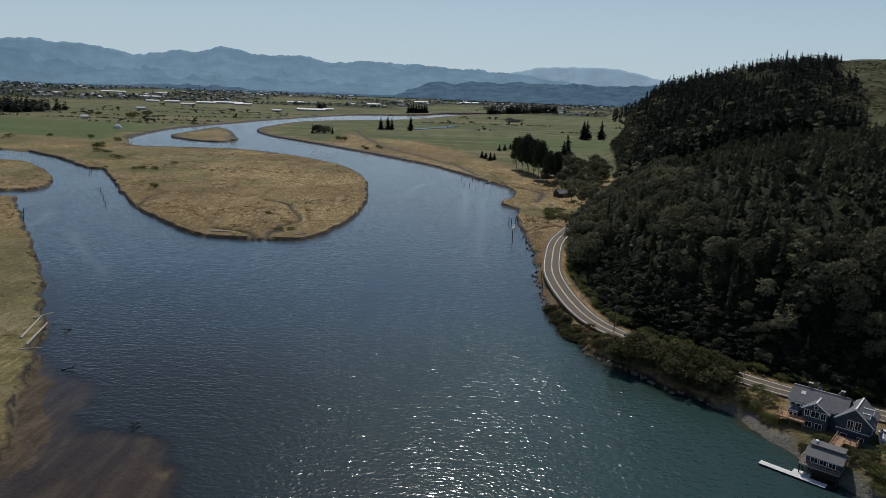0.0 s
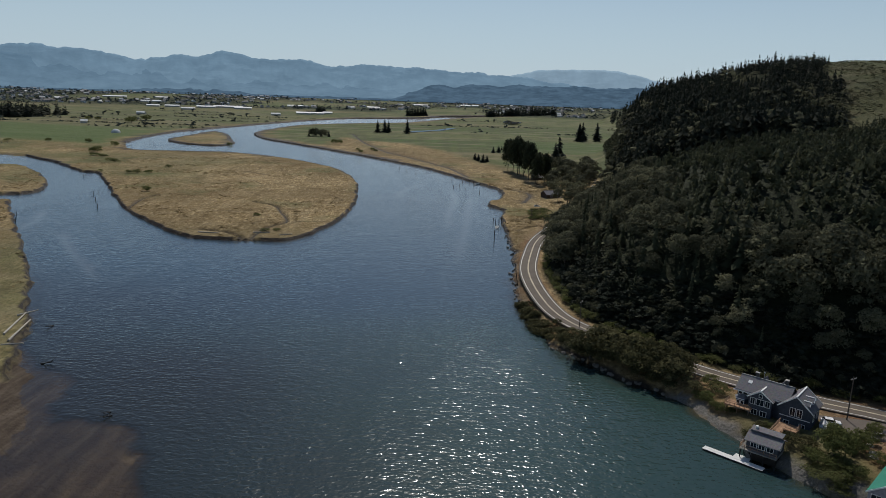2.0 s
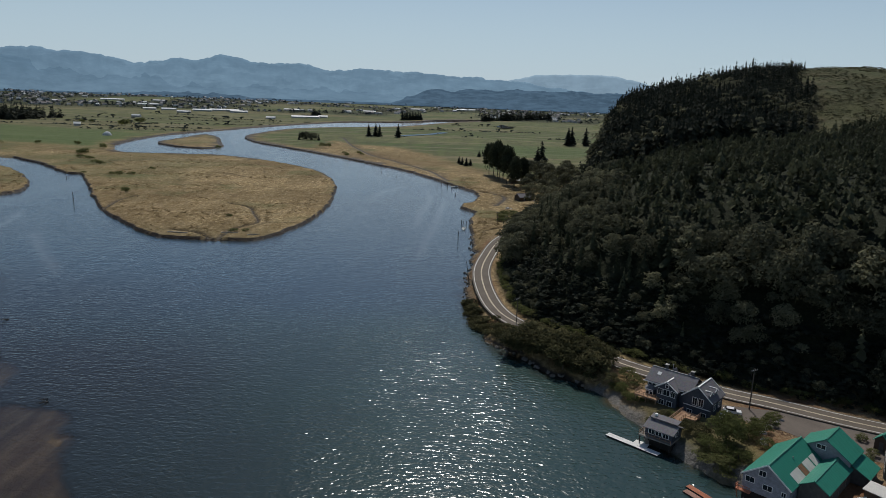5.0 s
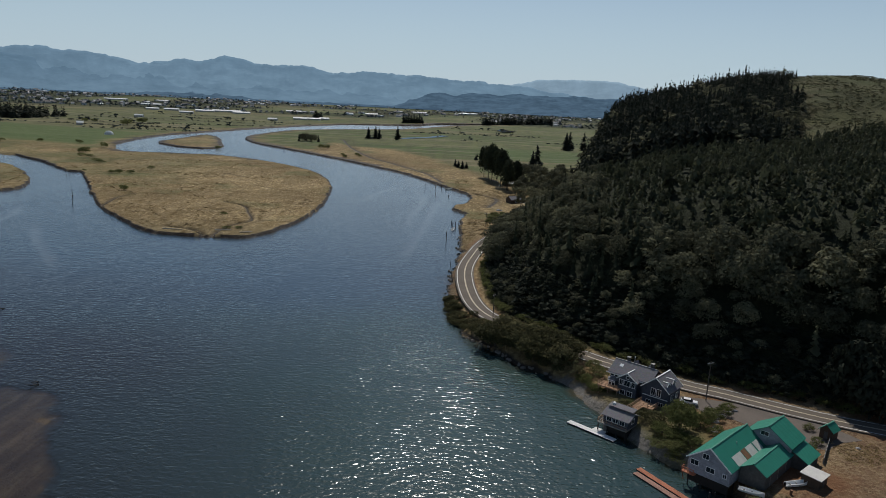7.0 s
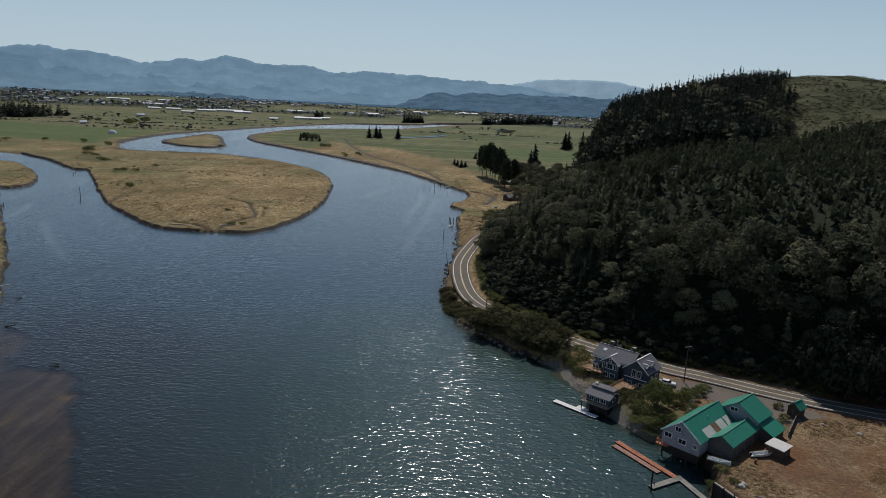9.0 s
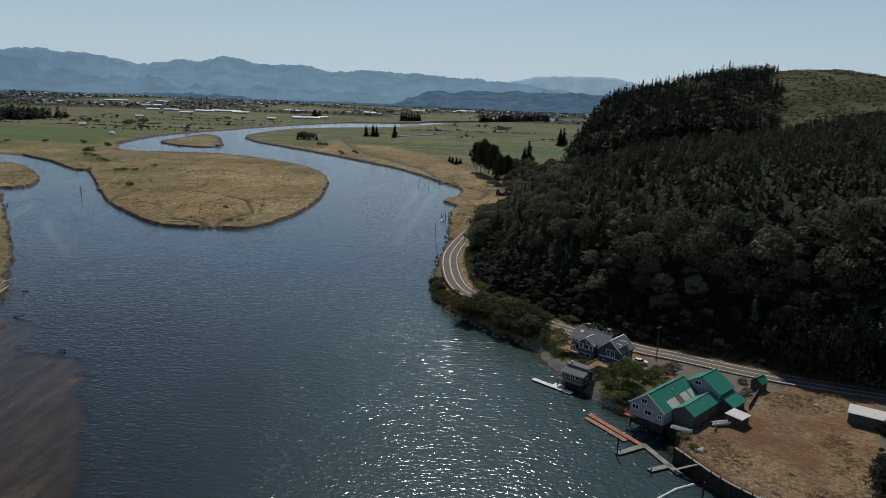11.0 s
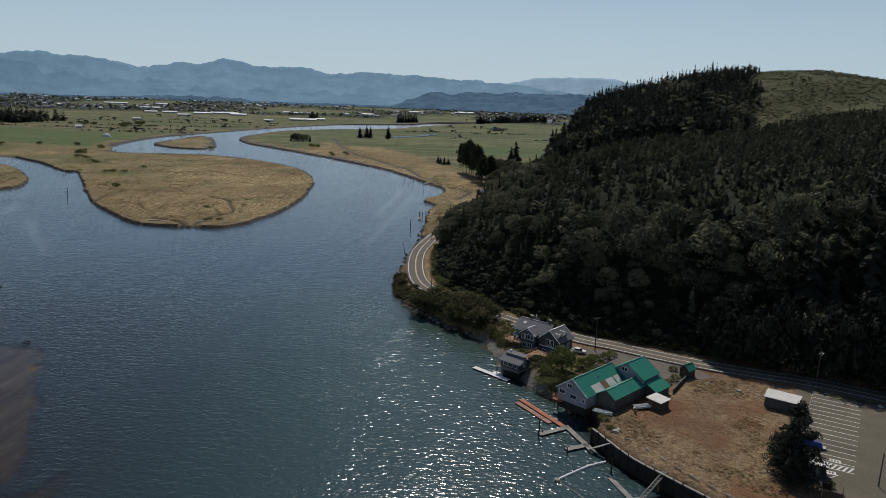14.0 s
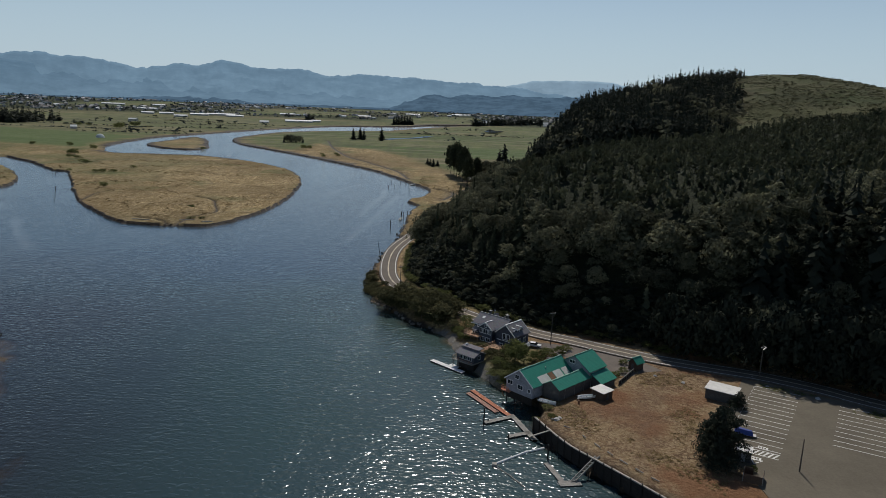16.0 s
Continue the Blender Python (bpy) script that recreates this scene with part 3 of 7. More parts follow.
    lot = lot * (1 - 0.8 * (1 - smooth(x, 106, 114)) * smooth(y, 112, 122))
    lot = np.maximum(lot, 0.8 * np.exp(-(np.maximum(np.abs(d) - 4, 0) / np.where(d > 0, 1.6, 3.5)) ** 2) * (y < 450))
    mud = np.where(s < 1.0 + 4.0 * smooth(y, 500, 950), 1.0, 0.0)
    mud = np.where((lot > 0.4) & (s > 0.2), 0.4 * (s < 3), mud)
    cove = (x > 74) & (x < 104) & (y > 108) & (y < 172) & (s > -6) & (s < np.where(y < 126, 4.2, 2.3))
    silt = ((s < 0.0) & (x < 60) & (y < 230) & (y > -160)).astype(np.float32)
    beach = np.where(cove & (s > -0.6), 1.0, 0.0)
    mud = np.where(beach > 0, 0, mud)
    me.attributes.new("beach", "FLOAT", "POINT").data.foreach_set("value", beach.astype(np.float32))
    silt = np.maximum(silt, np.where(cove & (s < 0), 0.5, 0)).astype(np.float32)
    lot = np.where(cove, 0, lot)
    mud = np.where(silt > 0, 0, mud)
    me.attributes.new("silt", "FLOAT", "POINT").data.foreach_set("value", silt)
    for c in CREEK_LINES:
        mud = np.maximum(mud, np.exp(-(near_line(Q, c)[0] / (1.2 if c[:, 1].max() < 600 else 2.4)) ** 2))
    lush = (1 - smooth(x + 0.2 * wob, -470, -430)) * smooth(y + wob, 850, 900) * (1 - smooth(y + wob + 0.25 * x, 1060, 1090))
    lush = np.maximum(lush, 0.7 * smooth(x, 60, 80) * smooth(y + wob, 1010, 1040) * (1 - smooth(y + wob, 1240, 1270)))
    track = np.zeros(len(Q))
    for c in TRACKS:
        track = np.maximum(track, np.exp(-(near_line(Q, spline(c, 2.0))[0] / 4.0) ** 2))
    track = np.where((x > 100) & (y < 150) & (s > 2), track, 0)
    me.attributes.new("track", "FLOAT", "POINT").data.foreach_set("value", track.astype(np.float32))
    me.attributes.new("lush", "FLOAT", "POINT").data.foreach_set("value", lush.astype(np.float32))
    col = me.color_attributes.new("zone", "FLOAT_COLOR", "POINT")
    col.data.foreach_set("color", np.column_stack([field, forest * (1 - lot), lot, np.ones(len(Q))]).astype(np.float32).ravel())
    me.attributes.new("mud", "FLOAT", "POINT").data.foreach_set("value", mud.astype(np.float32))
    me.polygons.foreach_set("use_smooth", np.ones(len(F), bool))
    ob = new("ground", me)
    return tagged(ob, "tidal flats, dry marsh grass, green pasture and a wooded hillside", "ground", kind="structure")


def build_river():
    P = np.vstack([scatter_rings(50, -40, 30, 3000, -50, 50, 0.03), scatter_rings(50, -40, 30, 4000, 50, 310, 0.15), [(50, -40)]])
    gx, gy = np.meshgrid(np.arange(-130, 20, 2.3), np.arange(0, 215, 2.6))
    P = np.vstack([P, np.stack([gx.ravel(), gy.ravel()], 1) + np.random.rand(gx.size, 2)])
    lines = [spline(c, 5.0) for c in SLICKS]
    for c in lines:
        t = np.gradient(c, axis=0)
        t = np.stack([-t[:, 1], t[:, 0]], 1) / np.linalg.norm(t, axis=1)[:, None]
        P = np.vstack([P] + [c + t * off for off in (-8, -4, -1.8, 0, 1.8, 4, 8)])
    from mathutils.geometry import delaunay_2d_cdt
    vs, _, fs, _, _, _ = delaunay_2d_cdt([Vector(p) for p in P], [], [], 0, 1e-4)
    Q = np.array([(v.x, v.y) for v in vs])
    F = np.array([f[:3] for f in fs])
    s = shore_distance(Q)
    slick = np.zeros(len(Q))
    for c in lines:
        ends = np.minimum(np.hypot(*(Q - c[0]).T), np.hypot(*(Q - c[-1]).T))
        slick = np.maximum(slick, np.exp(-(near_line(Q, c)[0] / 2.6) ** 2) * smooth(ends, 2, 26))
    F = F[(s[F] < 60).any(1)]
    bed = heights(Q, s)
    shallow = np.where(s < 0, np.clip(1 + bed / 0.42, 0, 1), 1) * (np.hypot(Q[:, 0] + 60, Q[:, 1] - 120) < 200)
    me = big_mesh("water", np.column_stack([Q, np.zeros(len(Q))]), F, WATER)
    me.attributes.new("slick", "FLOAT", "POINT").data.foreach_set("value", slick.astype(np.float32))
    me.attributes.new("shallow", "FLOAT", "POINT").data.foreach_set("value", shallow.astype(np.float32))
    turbid = np.clip(smooth(-Q[:, 0] - 0.25 * Q[:, 1], -75, 60) * (1 - smooth(Q[:, 1], 170, 330)) + 0.35 * fbm(Q, 0.012, 17.0, 3), 0, 1)
    x, y = Q[:, 0], Q[:, 1]
    ruffle = 0.5 * np.exp(-((s + 26) / 24) ** 2) * smooth(x, 10, 50) * (1 - smooth(y, 190, 260)) + 0.2 * smooth(-x, 30, 130) * smooth(y, 150, 260)
    me.attributes.new("ruffle", "FLOAT", "POINT").data.foreach_set("value", ruffle.astype(np.float32))
    me.attributes.new("turbid", "FLOAT", "POINT").data.foreach_set("value", turbid.astype(np.float32))
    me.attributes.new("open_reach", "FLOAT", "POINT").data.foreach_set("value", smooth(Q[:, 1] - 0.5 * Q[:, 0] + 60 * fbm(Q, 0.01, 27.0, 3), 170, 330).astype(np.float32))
    return tagged(new("water", me), "rippled blue-green tidal river glittering in the sun", "river", kind="structure")


build_ground()
build_river()


def ribbon(L, lo, hi, z, t=0.0):
    """A strip along the line L, between two offsets to its left."""
    g = np.gradient(L, axis=0)
    n = np.stack([-g[:, 1], g[:, 0]], 1) / np.linalg.norm(g, axis=1)[:, None]
    geo = Geo()
    k = len(L)
    a, b = L + n * lo, L + n * hi
    geo.v = [(p[0], p[1], z) for p in a] + [(p[0], p[1], z) for p in b]
    geo.f = [(i, i + 1, k + i + 1, k + i) for i in range(k - 1)]
    if t:
        geo.v += [(p[0], p[1], z - t) for p in a] + [(p[0], p[1], z - t) for p in b]
        geo.f += [(i + 2 * k, i + 2 * k + 1, i + 1, i) for i in range(k - 1)] + [(k + i, k + i + 1, 3 * k + i + 1, 3 * k + i) for i in range(k - 1)]
    return geo


ROAD_Z = 3.9
near_road_line = ROAD_LINE[(ROAD_LINE[:, 1] > -300) & (ROAD_LINE[:, 1] < 1100)]
road = part("road", ribbon(near_road_line, -4.2, 4.2, ROAD_Z, 0.6), ASPHALT)
tagged(road, "worn grey two-lane asphalt road curving below the wooded hill", "road", kind="structure")
for off, mat in ((-3.35, PAINT_WHITE), (3.35, PAINT_WHITE)):
    part("edge_line", ribbon(near_road_line, off - 0.14, off + 0.14, ROAD_Z + 0.012), mat, road, "white edge line")
for off in (-0.16, 0.16):
    part("centre_line", ribbon(near_road_line, off - 0.10, off + 0.10, ROAD_Z + 0.012), PAINT_YELLOW, road, "faded yellow centre line")


# ---- mountains and foothills on the horizon ----
def ridge(name, radius, depth, base, control, material, rough_amp, seed, label):
    """A mountain range round the valley: crest heights by azimuth, with spurs and folds down to its foot."""
    az = np.arange(-50, 62, 0.12)
    crest = np.interp(az, [c[0] for c in control], [c[1] for c in control])
    w = np.exp(-(np.arange(-12, 13) / 3.5) ** 2)
    crest = np.convolve(np.pad(crest, 12, mode="edge"), w / w.sum(), "valid")
    rows = 16
    V, F = [], []
    for j in range(rows + 5):
        u = j / rows
        for i, a in enumerate(az):
            r = radius - depth * (1 - u)
            n1 = noise.fractal(Vector((a * 0.7, seed, 0.0)), 0.8, 2.1, 7)
            fold = noise.fractal(Vector((a * 0.7, u * 1.4, seed + 4)), 1.0, 2.1, 6)
            if u <= 1:
                prof = u ** 1.15
                h = base + (crest[i] - base) * prof * (1 + 0.35 * fold * (1 - u)) + rough_amp * n1 * u
            else:
                h = base + (crest[i] - base) * (1 - (u - 1) * 3) + rough_amp * n1
            V.append((40 + r * math.sin(radians(a - 1.2)), r * math.cos(radians(a - 1.2)), h))
    m = len(az)
    for j in range(rows + 4):
        for i in range(m - 1):
            a = j * m + i
            F += [(a, a + 1, a + m + 1), (a, a + m + 1, a + m)]
    me = big_mesh(name, V, F, material)
    me.polygons.foreach_set("use_smooth", np.ones(len(me.polygons), bool))
    return tagged(new(name, me), label, "mountains", kind="structure")


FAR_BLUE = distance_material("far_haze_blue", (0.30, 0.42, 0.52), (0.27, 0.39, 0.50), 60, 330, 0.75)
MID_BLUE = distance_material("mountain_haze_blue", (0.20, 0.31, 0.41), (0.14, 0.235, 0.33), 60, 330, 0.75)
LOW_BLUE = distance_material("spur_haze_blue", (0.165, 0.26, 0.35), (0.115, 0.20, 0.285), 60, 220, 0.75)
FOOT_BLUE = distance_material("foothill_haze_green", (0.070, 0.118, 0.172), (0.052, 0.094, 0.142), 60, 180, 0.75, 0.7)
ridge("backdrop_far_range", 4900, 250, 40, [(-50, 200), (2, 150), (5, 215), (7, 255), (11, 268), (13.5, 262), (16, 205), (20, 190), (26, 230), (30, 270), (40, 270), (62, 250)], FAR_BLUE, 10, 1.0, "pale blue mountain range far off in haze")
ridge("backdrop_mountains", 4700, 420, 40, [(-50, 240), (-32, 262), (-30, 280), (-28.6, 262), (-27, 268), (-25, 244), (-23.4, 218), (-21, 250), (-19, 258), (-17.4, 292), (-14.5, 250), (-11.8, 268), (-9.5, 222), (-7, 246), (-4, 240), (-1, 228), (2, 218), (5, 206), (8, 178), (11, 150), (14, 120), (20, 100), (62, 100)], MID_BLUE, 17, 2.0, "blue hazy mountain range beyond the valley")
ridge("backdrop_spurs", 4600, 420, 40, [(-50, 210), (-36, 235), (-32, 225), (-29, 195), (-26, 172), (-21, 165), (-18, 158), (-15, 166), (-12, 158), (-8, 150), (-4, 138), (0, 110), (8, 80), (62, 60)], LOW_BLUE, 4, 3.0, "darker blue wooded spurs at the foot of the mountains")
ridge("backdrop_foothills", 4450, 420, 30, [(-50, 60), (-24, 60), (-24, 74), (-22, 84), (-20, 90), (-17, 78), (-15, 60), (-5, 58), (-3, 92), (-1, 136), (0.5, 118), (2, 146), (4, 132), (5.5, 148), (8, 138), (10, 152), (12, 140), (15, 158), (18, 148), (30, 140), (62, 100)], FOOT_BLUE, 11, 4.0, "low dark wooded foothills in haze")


# ---- trees ----
rng = np.random.default_rng(4)


def fir_shape(layers, arms, droop=0.16, width=0.2, seed=0):
    """A conifer one metre high: drooping boughs in whorls. Returns vertices and triangles."""
    q = np.random.default_rng(seed)
    V, F = [], []
    for j in range(layers):
        u = (j + 0.4 * q.random()) / layers
        z = 0.06 + 0.92 * u
        reach = width * (1 - u) ** 0.8 * (0.5 + 0.75 * q.random()) + 0.012
        n = max(3, int(arms * (1 - 0.5 * u)))
        a0 = q.random() * 6.28
        for i in range(n):
            a = a0 + 6.283 * (i + 0.5 * q.random()) / n
            l = reach * (0.45 + 0.9 * q.random())
            c, s = math.cos(a), math.sin(a)
            w = l * 0.42 + 0.008
            z = 0.06 + 0.92 * u + (q.random() - 0.5) * 1.3 / layers
            zt = z - l * (droop * 4) * (0.6 + 0.6 * q.random())
            up = z + 0.035
            k = len(V)
            V += [(0.0, 0.0, up), (c * l * 0.6 - s * w, s * l * 0.6 + c * w, (z + zt) / 2 - 0.012), (c * l, s * l, zt), (c * l * 0.6 + s * w, s * l * 0.6 - c * w, (z + zt) / 2 - 0.012)]
            F += [(k, k + 1, k + 2), (k, k + 2, k + 3)]
    return np.array(V), np.array(F)


def leafy_shape(clumps, leaves, size, flat=0.8, seed=0, low=0.18):
    """A broad crown one metre high: clumps of leaf sprays on a lobed form with gaps."""
    q = np.random.default_rng(seed)
    V, F = [], []
    for i in range(clumps):
        while True:
            p = q.normal(size=3)
            p /= np.linalg.norm(p)
            if p[2] > -0.55:
                break
        rad = 0.34 * (0.55 + 0.6 * q.random())
        centre = np.array([p[0] * rad * flat * 1.05, p[1] * rad * flat * 1.05, low + 0.40 + p[2] * 0.32])
        br = 0.17 * (0.65 + 0.7 * q.random())
        for _ in range(leaves):
            o = q.normal(size=3)
            o /= np.linalg.norm(o)
            o[2] = abs(o[2]) * 0.9 if q.random() < 0.75 else o[2]
            c = centre + o * br * (0.7 + 0.4 * q.random()) * np.array([1, 1, 0.8])
            nrm = o + q.normal(size=3) * 0.3
            nrm /= np.linalg.norm(nrm)
            t = np.cross(nrm, q.normal(size=3))
            t /= np.linalg.norm(t)
            b = np.cross(nrm, t)
            s = size * (0.6 + 0.8 * q.random())
            k = len(V)
            V += [c - t * s, c + b * s * 0.95 + nrm * s * 0.2, c + t * s * 1.05 - b * s * 0.45]
            F += [(k, k + 1, k + 2)]
    return np.array(V), np.array(F)


def tall_crown(clumps, leaves, size, width, seed=0):
    """A pointed broadleaf crown one metre high: sprays that rise in uneven tiers towards a leading top."""
    q = np.random.default_rng(seed)
    V, F = [], []
    for i in range(clumps):
        u = (i + q.random()) / clumps
        a = q.random() * 6.283
        reach = width * (0.25 + 1.25 * (1 - u) ** 0.75 * min(1.0, 0.45 + 2.2 * u)) * (0.55 + 0.6 * q.random())
        centre = np.array([math.cos(a) * reach, math.sin(a) * reach, 0.10 + 0.86 * u])
        br = width * (0.26 + 0.26 * (1 - u)) * (0.7 + 0.6 * q.random())
        for _ in range(leaves):
            o = q.normal(size=3)
            o /= np.linalg.norm(o)
            o[2] = abs(o[2]) if q.random() < 0.8 else o[2]
            c = centre + o * br * (0.55 + 0.6 * q.random()) * np.array([1, 1, 0.62])
            nrm = o + np.array([0, 0, 0.5]) + q.normal(size=3) * 0.35
            nrm /= np.linalg.norm(nrm)
            t = np.cross(nrm, q.normal(size=3))
            t /= np.linalg.norm(t)
            b = np.cross(nrm, t)
            s = size * (0.6 + 0.8 * q.random())
            k = len(V)
            V += [c - t * s, c + b * s * 0.95 + nrm * s * 0.2, c + t * s * 1.05 - b * s * 0.45]
            F += [(k, k + 1, k + 2)]
    return np.array(V), np.array(F)


def trunk_shape(h, r, seed=0, limbs=5):
    """A tapered, slightly bent trunk with limbs."""
    q = np.random.default_rng(seed)
    g = Geo()
    bend = q.normal(size=2) * 0.02 * h
    mid = (bend[0], bend[1], h * 0.45)
    g.tube((0, 0, -0.4), mid, r, r * 0.7, 7)
    g.tube(mid, (bend[0] * 0.5, bend[1] * 0.5, h), r * 0.7, r * 0.12, 6)
    for i in range(limbs):
        a, z = q.random() * 6.28, h * (0.3 + 0.5 * q.random())
        l = h * 0.22 * (1.1 - z / h)
        g.tube((bend[0], bend[1], z), (math.cos(a) * l, math.sin(a) * l, z + l * 0.6), r * 0.35, r * 0.08, 5)
    return g


def planted(spots, shapes, hs, ws, zs, tints=None):
    """Joins many trees into one set of arrays."""
    Vs, Fs, Ts = [], [], []
    k = 0
    for i, (x, y) in enumerate(spots):
        V, F = shapes[int(rng.integers(len(shapes)))]
        a = rng.random() * 6.283
        c, s = math.cos(a), math.sin(a)
        W = np.column_stack([(V[:, 0] * c - V[:, 1] * s) * ws[i] + x, (V[:, 0] * s + V[:, 1] * c) * ws[i] + y, V[:, 2] * hs[i] + zs[i]])
        Vs.append(W), Fs.append(F + k), Ts.append(np.full(len(V), tints[i] if tints is not None else rng.random()))
        k += len(V)
    return np.vstack(Vs), np.vstack(Fs), np.concatenate(Ts)


def spread(x0, x1, y0, y1, step, jitter=0.9):
    gx, gy = np.meshgrid(np.arange(x0, x1, step), np.arange(y0, y1, step * 0.87))
    gx = gx + (np.arange(gx.shape[0]) % 2 * step / 2)[:, None]
    P = np.stack([gx.ravel(), gy.ravel()], 1)
    return P + (rng.random(P.shape) - 0.5) * step * jitter


def seen_from_path(Q):
    """Keeps the ground that lies before the flight line, with a margin."""
    return (Q[:, 0] < 0.75 * Q[:, 1] + 190) & (Q[:, 1] > 40)


FIRS = [fir_shape(15, 9, 0.12, seed=i, width=0.23 + 0.03 * (i % 3)) for i in range(5)]
FAR_FIRS = [fir_shape(8, 6, seed=20 + i, width=0.27 + 0.04 * (i % 2)) for i in range(4)]
YOUNG = [fir_shape(9, 6, 0.20, seed=40 + i, width=0.27 + 0.05 * (i % 2)) for i in range(5)] + [leafy_shape(8, 11, 0.11, 0.8, seed=50, low=0.0)]
CROWNS = [tall_crown(26, 46, 0.030, 0.27 + 0.05 * (i % 3), seed=60 + i) for i in range(4)] + [leafy_shape(28, 46, 0.032, 0.72 + 0.1 * (i % 3), seed=65 + i) for i in range(5)]
FAR_CROWNS = [tall_crown(13, 14, 0.062, 0.30 + 0.04 * (i % 2), seed=80 + i) for i in range(4)]
LOW_CROWNS = [leafy_shape(6, 7, 0.15, 0.9, seed=85 + i) for i in range(4)]
EDGE = [leafy_shape(28, 34, 0.046, 0.9, seed=95 + i, low=-0.05) for i in range(4)]
TUFTS = [leafy_shape(5, 4, 0.17, 1.2, seed=180 + i, low=-0.1) for i in range(4)]


def stuff(name, arrays, mat, label, category):
    V, F, T = arrays
    return tagged(new(name, big_mesh(name, V, F, mat, T)), label, category, kind="stuff")


def woods():
    # broadleaf trees on the steep slope over the road
    P = np.vstack([q[c(q)] for q, c in ((spread(60, 400, 20, 480, 7.0), lambda q: q[:, 1] < 215), (spread(40, 400, 20, 480, 5.8), lambda q: q[:, 1] >= 215))])
    d = uphill(P)
    patch = fbm(P, 0.012, 11.0, 2)
    P = P[(d > np.where(P[:, 0] > 168, 11, 18)) & (d < 48 + 22 * patch) & seen_from_path(P)]
    d = uphill(P)
    z = heights(P)
    h = (10.0 + 10.0 * rng.random(len(P)) - 2.5 * smooth(d, 40, 70)) * (0.4 + 0.6 * np.maximum(smooth(d, 16, 38), (P[:, 0] > 168) | (P[:, 1] > 285))) * np.where(P[:, 1] > 215, 0.68, 1.0)
    broad = rng.random(len(P)) < np.where(P[:, 1] > 215, 0.68, 0.86 - 0.6 * smooth(P[:, 0], 165, 215))
    stuff("slope_broadleaf_trees", planted(P[broad], CROWNS, h[broad], h[broad] * (0.85 + 0.4 * rng.random(broad.sum())), z[broad] - 1.0), ALDER, "dense grey-green alders on the steep slope above the road", "trees")
    o = ~broad
    # firs past x 172 get dark needles in place of the slope's shade
    dark = o & (P[:, 0] > 172)
    o &= ~dark
    stuff("slope_fir_trees", planted(P[o], FIRS, h[o] * 1.3, h[o] * 1.0, z[o] - 0.5), YOUNG_FIR, "green firs standing among the alders on the slope", "trees")
    stuff("slope_dark_firs", planted(P[dark], FIRS, h[dark] * 1.5, h[dark] * 1.1, z[dark] - 0.5), FIR, "tall firs on the steep slope, darkened for its shade", "trees")
    U = spread(60, 400, 20, 480, 2.7)
    e = uphill(U)
    U = U[(e > 8.5) & (e < 28) & seen_from_path(U)]
    uh = (1.3 + 2.4 * rng.random(len(U))) * (0.6 + 0.4 * smooth(uphill(U), 8, 14))
    # fir colour on low brush: shade at the slope's foot, as a dark tone
    stuff("slope_undergrowth", planted(U, LOW_CROWNS, uh, uh * 1.9, heights(U) - 0.2), FIR, "undergrowth darkened for the shade at the foot of the wooded slope", "undergrowth")
    E = spread(60, 330, 20, 330, 4.3)
    e = uphill(E)
    E = E[(e > np.where(E[:, 0] > 186, 4.8, np.where(E[:, 0] > 152, 6.6 - 1.6 * smooth(E[:, 0], 160, 172), 9.5))) & (e < 15) & seen_from_path(E)]
    high = E[:, 0] > 152
    eh = np.where(high, 17 + 7 * rng.random(len(E)) + 5 * smooth(E[:, 0], 172, 190), 2.6 + 2.4 * rng.random(len(E)))
    # broad crowns take the fir colour so their shaded side comes out black
    stuff("forest_edge_trees", planted(E, EDGE, eh, eh * np.where(high, 0.62, 1.3), heights(E) - 0.3), FIR, "dense trees at the edge of the wood along the road, darkened for shade", "trees")
    # young firs on the shoulder above
    P = spread(70, 520, 40, 640, 5.3)
    d = uphill(P)
    patch = fbm(P, 0.012, 11.0, 2)
    keep = (d > 42 + 20 * patch) & seen_from_path(P) & (P[:, 1] < crest_y(P[:, 0]) + 10 * fbm(P, 0.03, 15.0, 2))
    P = P[keep]
    z = heights(P)
    h = 4.5 + 5.5 * rng.random(len(P)) ** 1.5 + np.where(rng.random(len(P)) < 0.05, 5.0, 0)
    stuff("young_fir_plantation", planted(P, YOUNG, h, 2.6 + h * 0.62, z - 0.3), YOUNG_FIR, "young bright green firs covering the shoulder of the hill", "trees")
    # old firs on the rear hill
    P = spread(130, 560, 425, 960, 6.4)
    d = uphill(P)
    A = P[(d > 8 + 15 * smooth(P[:, 1], 500, 600)) & (cleared(P) < 0.4) & (P[:, 1] > crest_y(P[:, 0]) + 9) & (P[:, 0] < 0.58 * P[:, 1] + 40)]
    z = heights(A)
    low = 1 - smooth(z, 72, 100)
    h = 12 + 7 * rng.random(len(A)) + low * (6 + 6 * rng.random(len(A))) + np.where(rng.random(len(A)) < 0.06, 6, 0)
    h *= 1 - 0.4 * smooth(A[:, 0] - 282 - 0.41 * (A[:, 1] - 483), -55, -2)
    mixed = (rng.random(len(A)) < 0.06) | ((fbm(A, 0.015, 41.0, 2) > 0.42) & (A[:, 0] > 270))
    B = A[mixed]
    stuff("hill_broadleaf_trees", planted(B, FAR_CROWNS, h[mixed] * 0.8, h[mixed] * 0.95, z[mixed] - 1.0), ALDER, "grey-green broadleaf trees among the firs on the rear hill", "trees")
    A, z, h = A[~mixed], z[~mixed], h[~mixed]
    stuff("old_fir_forest", planted(A, FIRS[:2] + FAR_FIRS, h, 3 + h * 0.72, z - 0.5), FIR, "dark old fir forest on the rear hill", "trees")
    # lighter trees along the foot of the rear hill
    P = spread(110, 300, 470, 1040, 6.4)
    d = uphill(P)
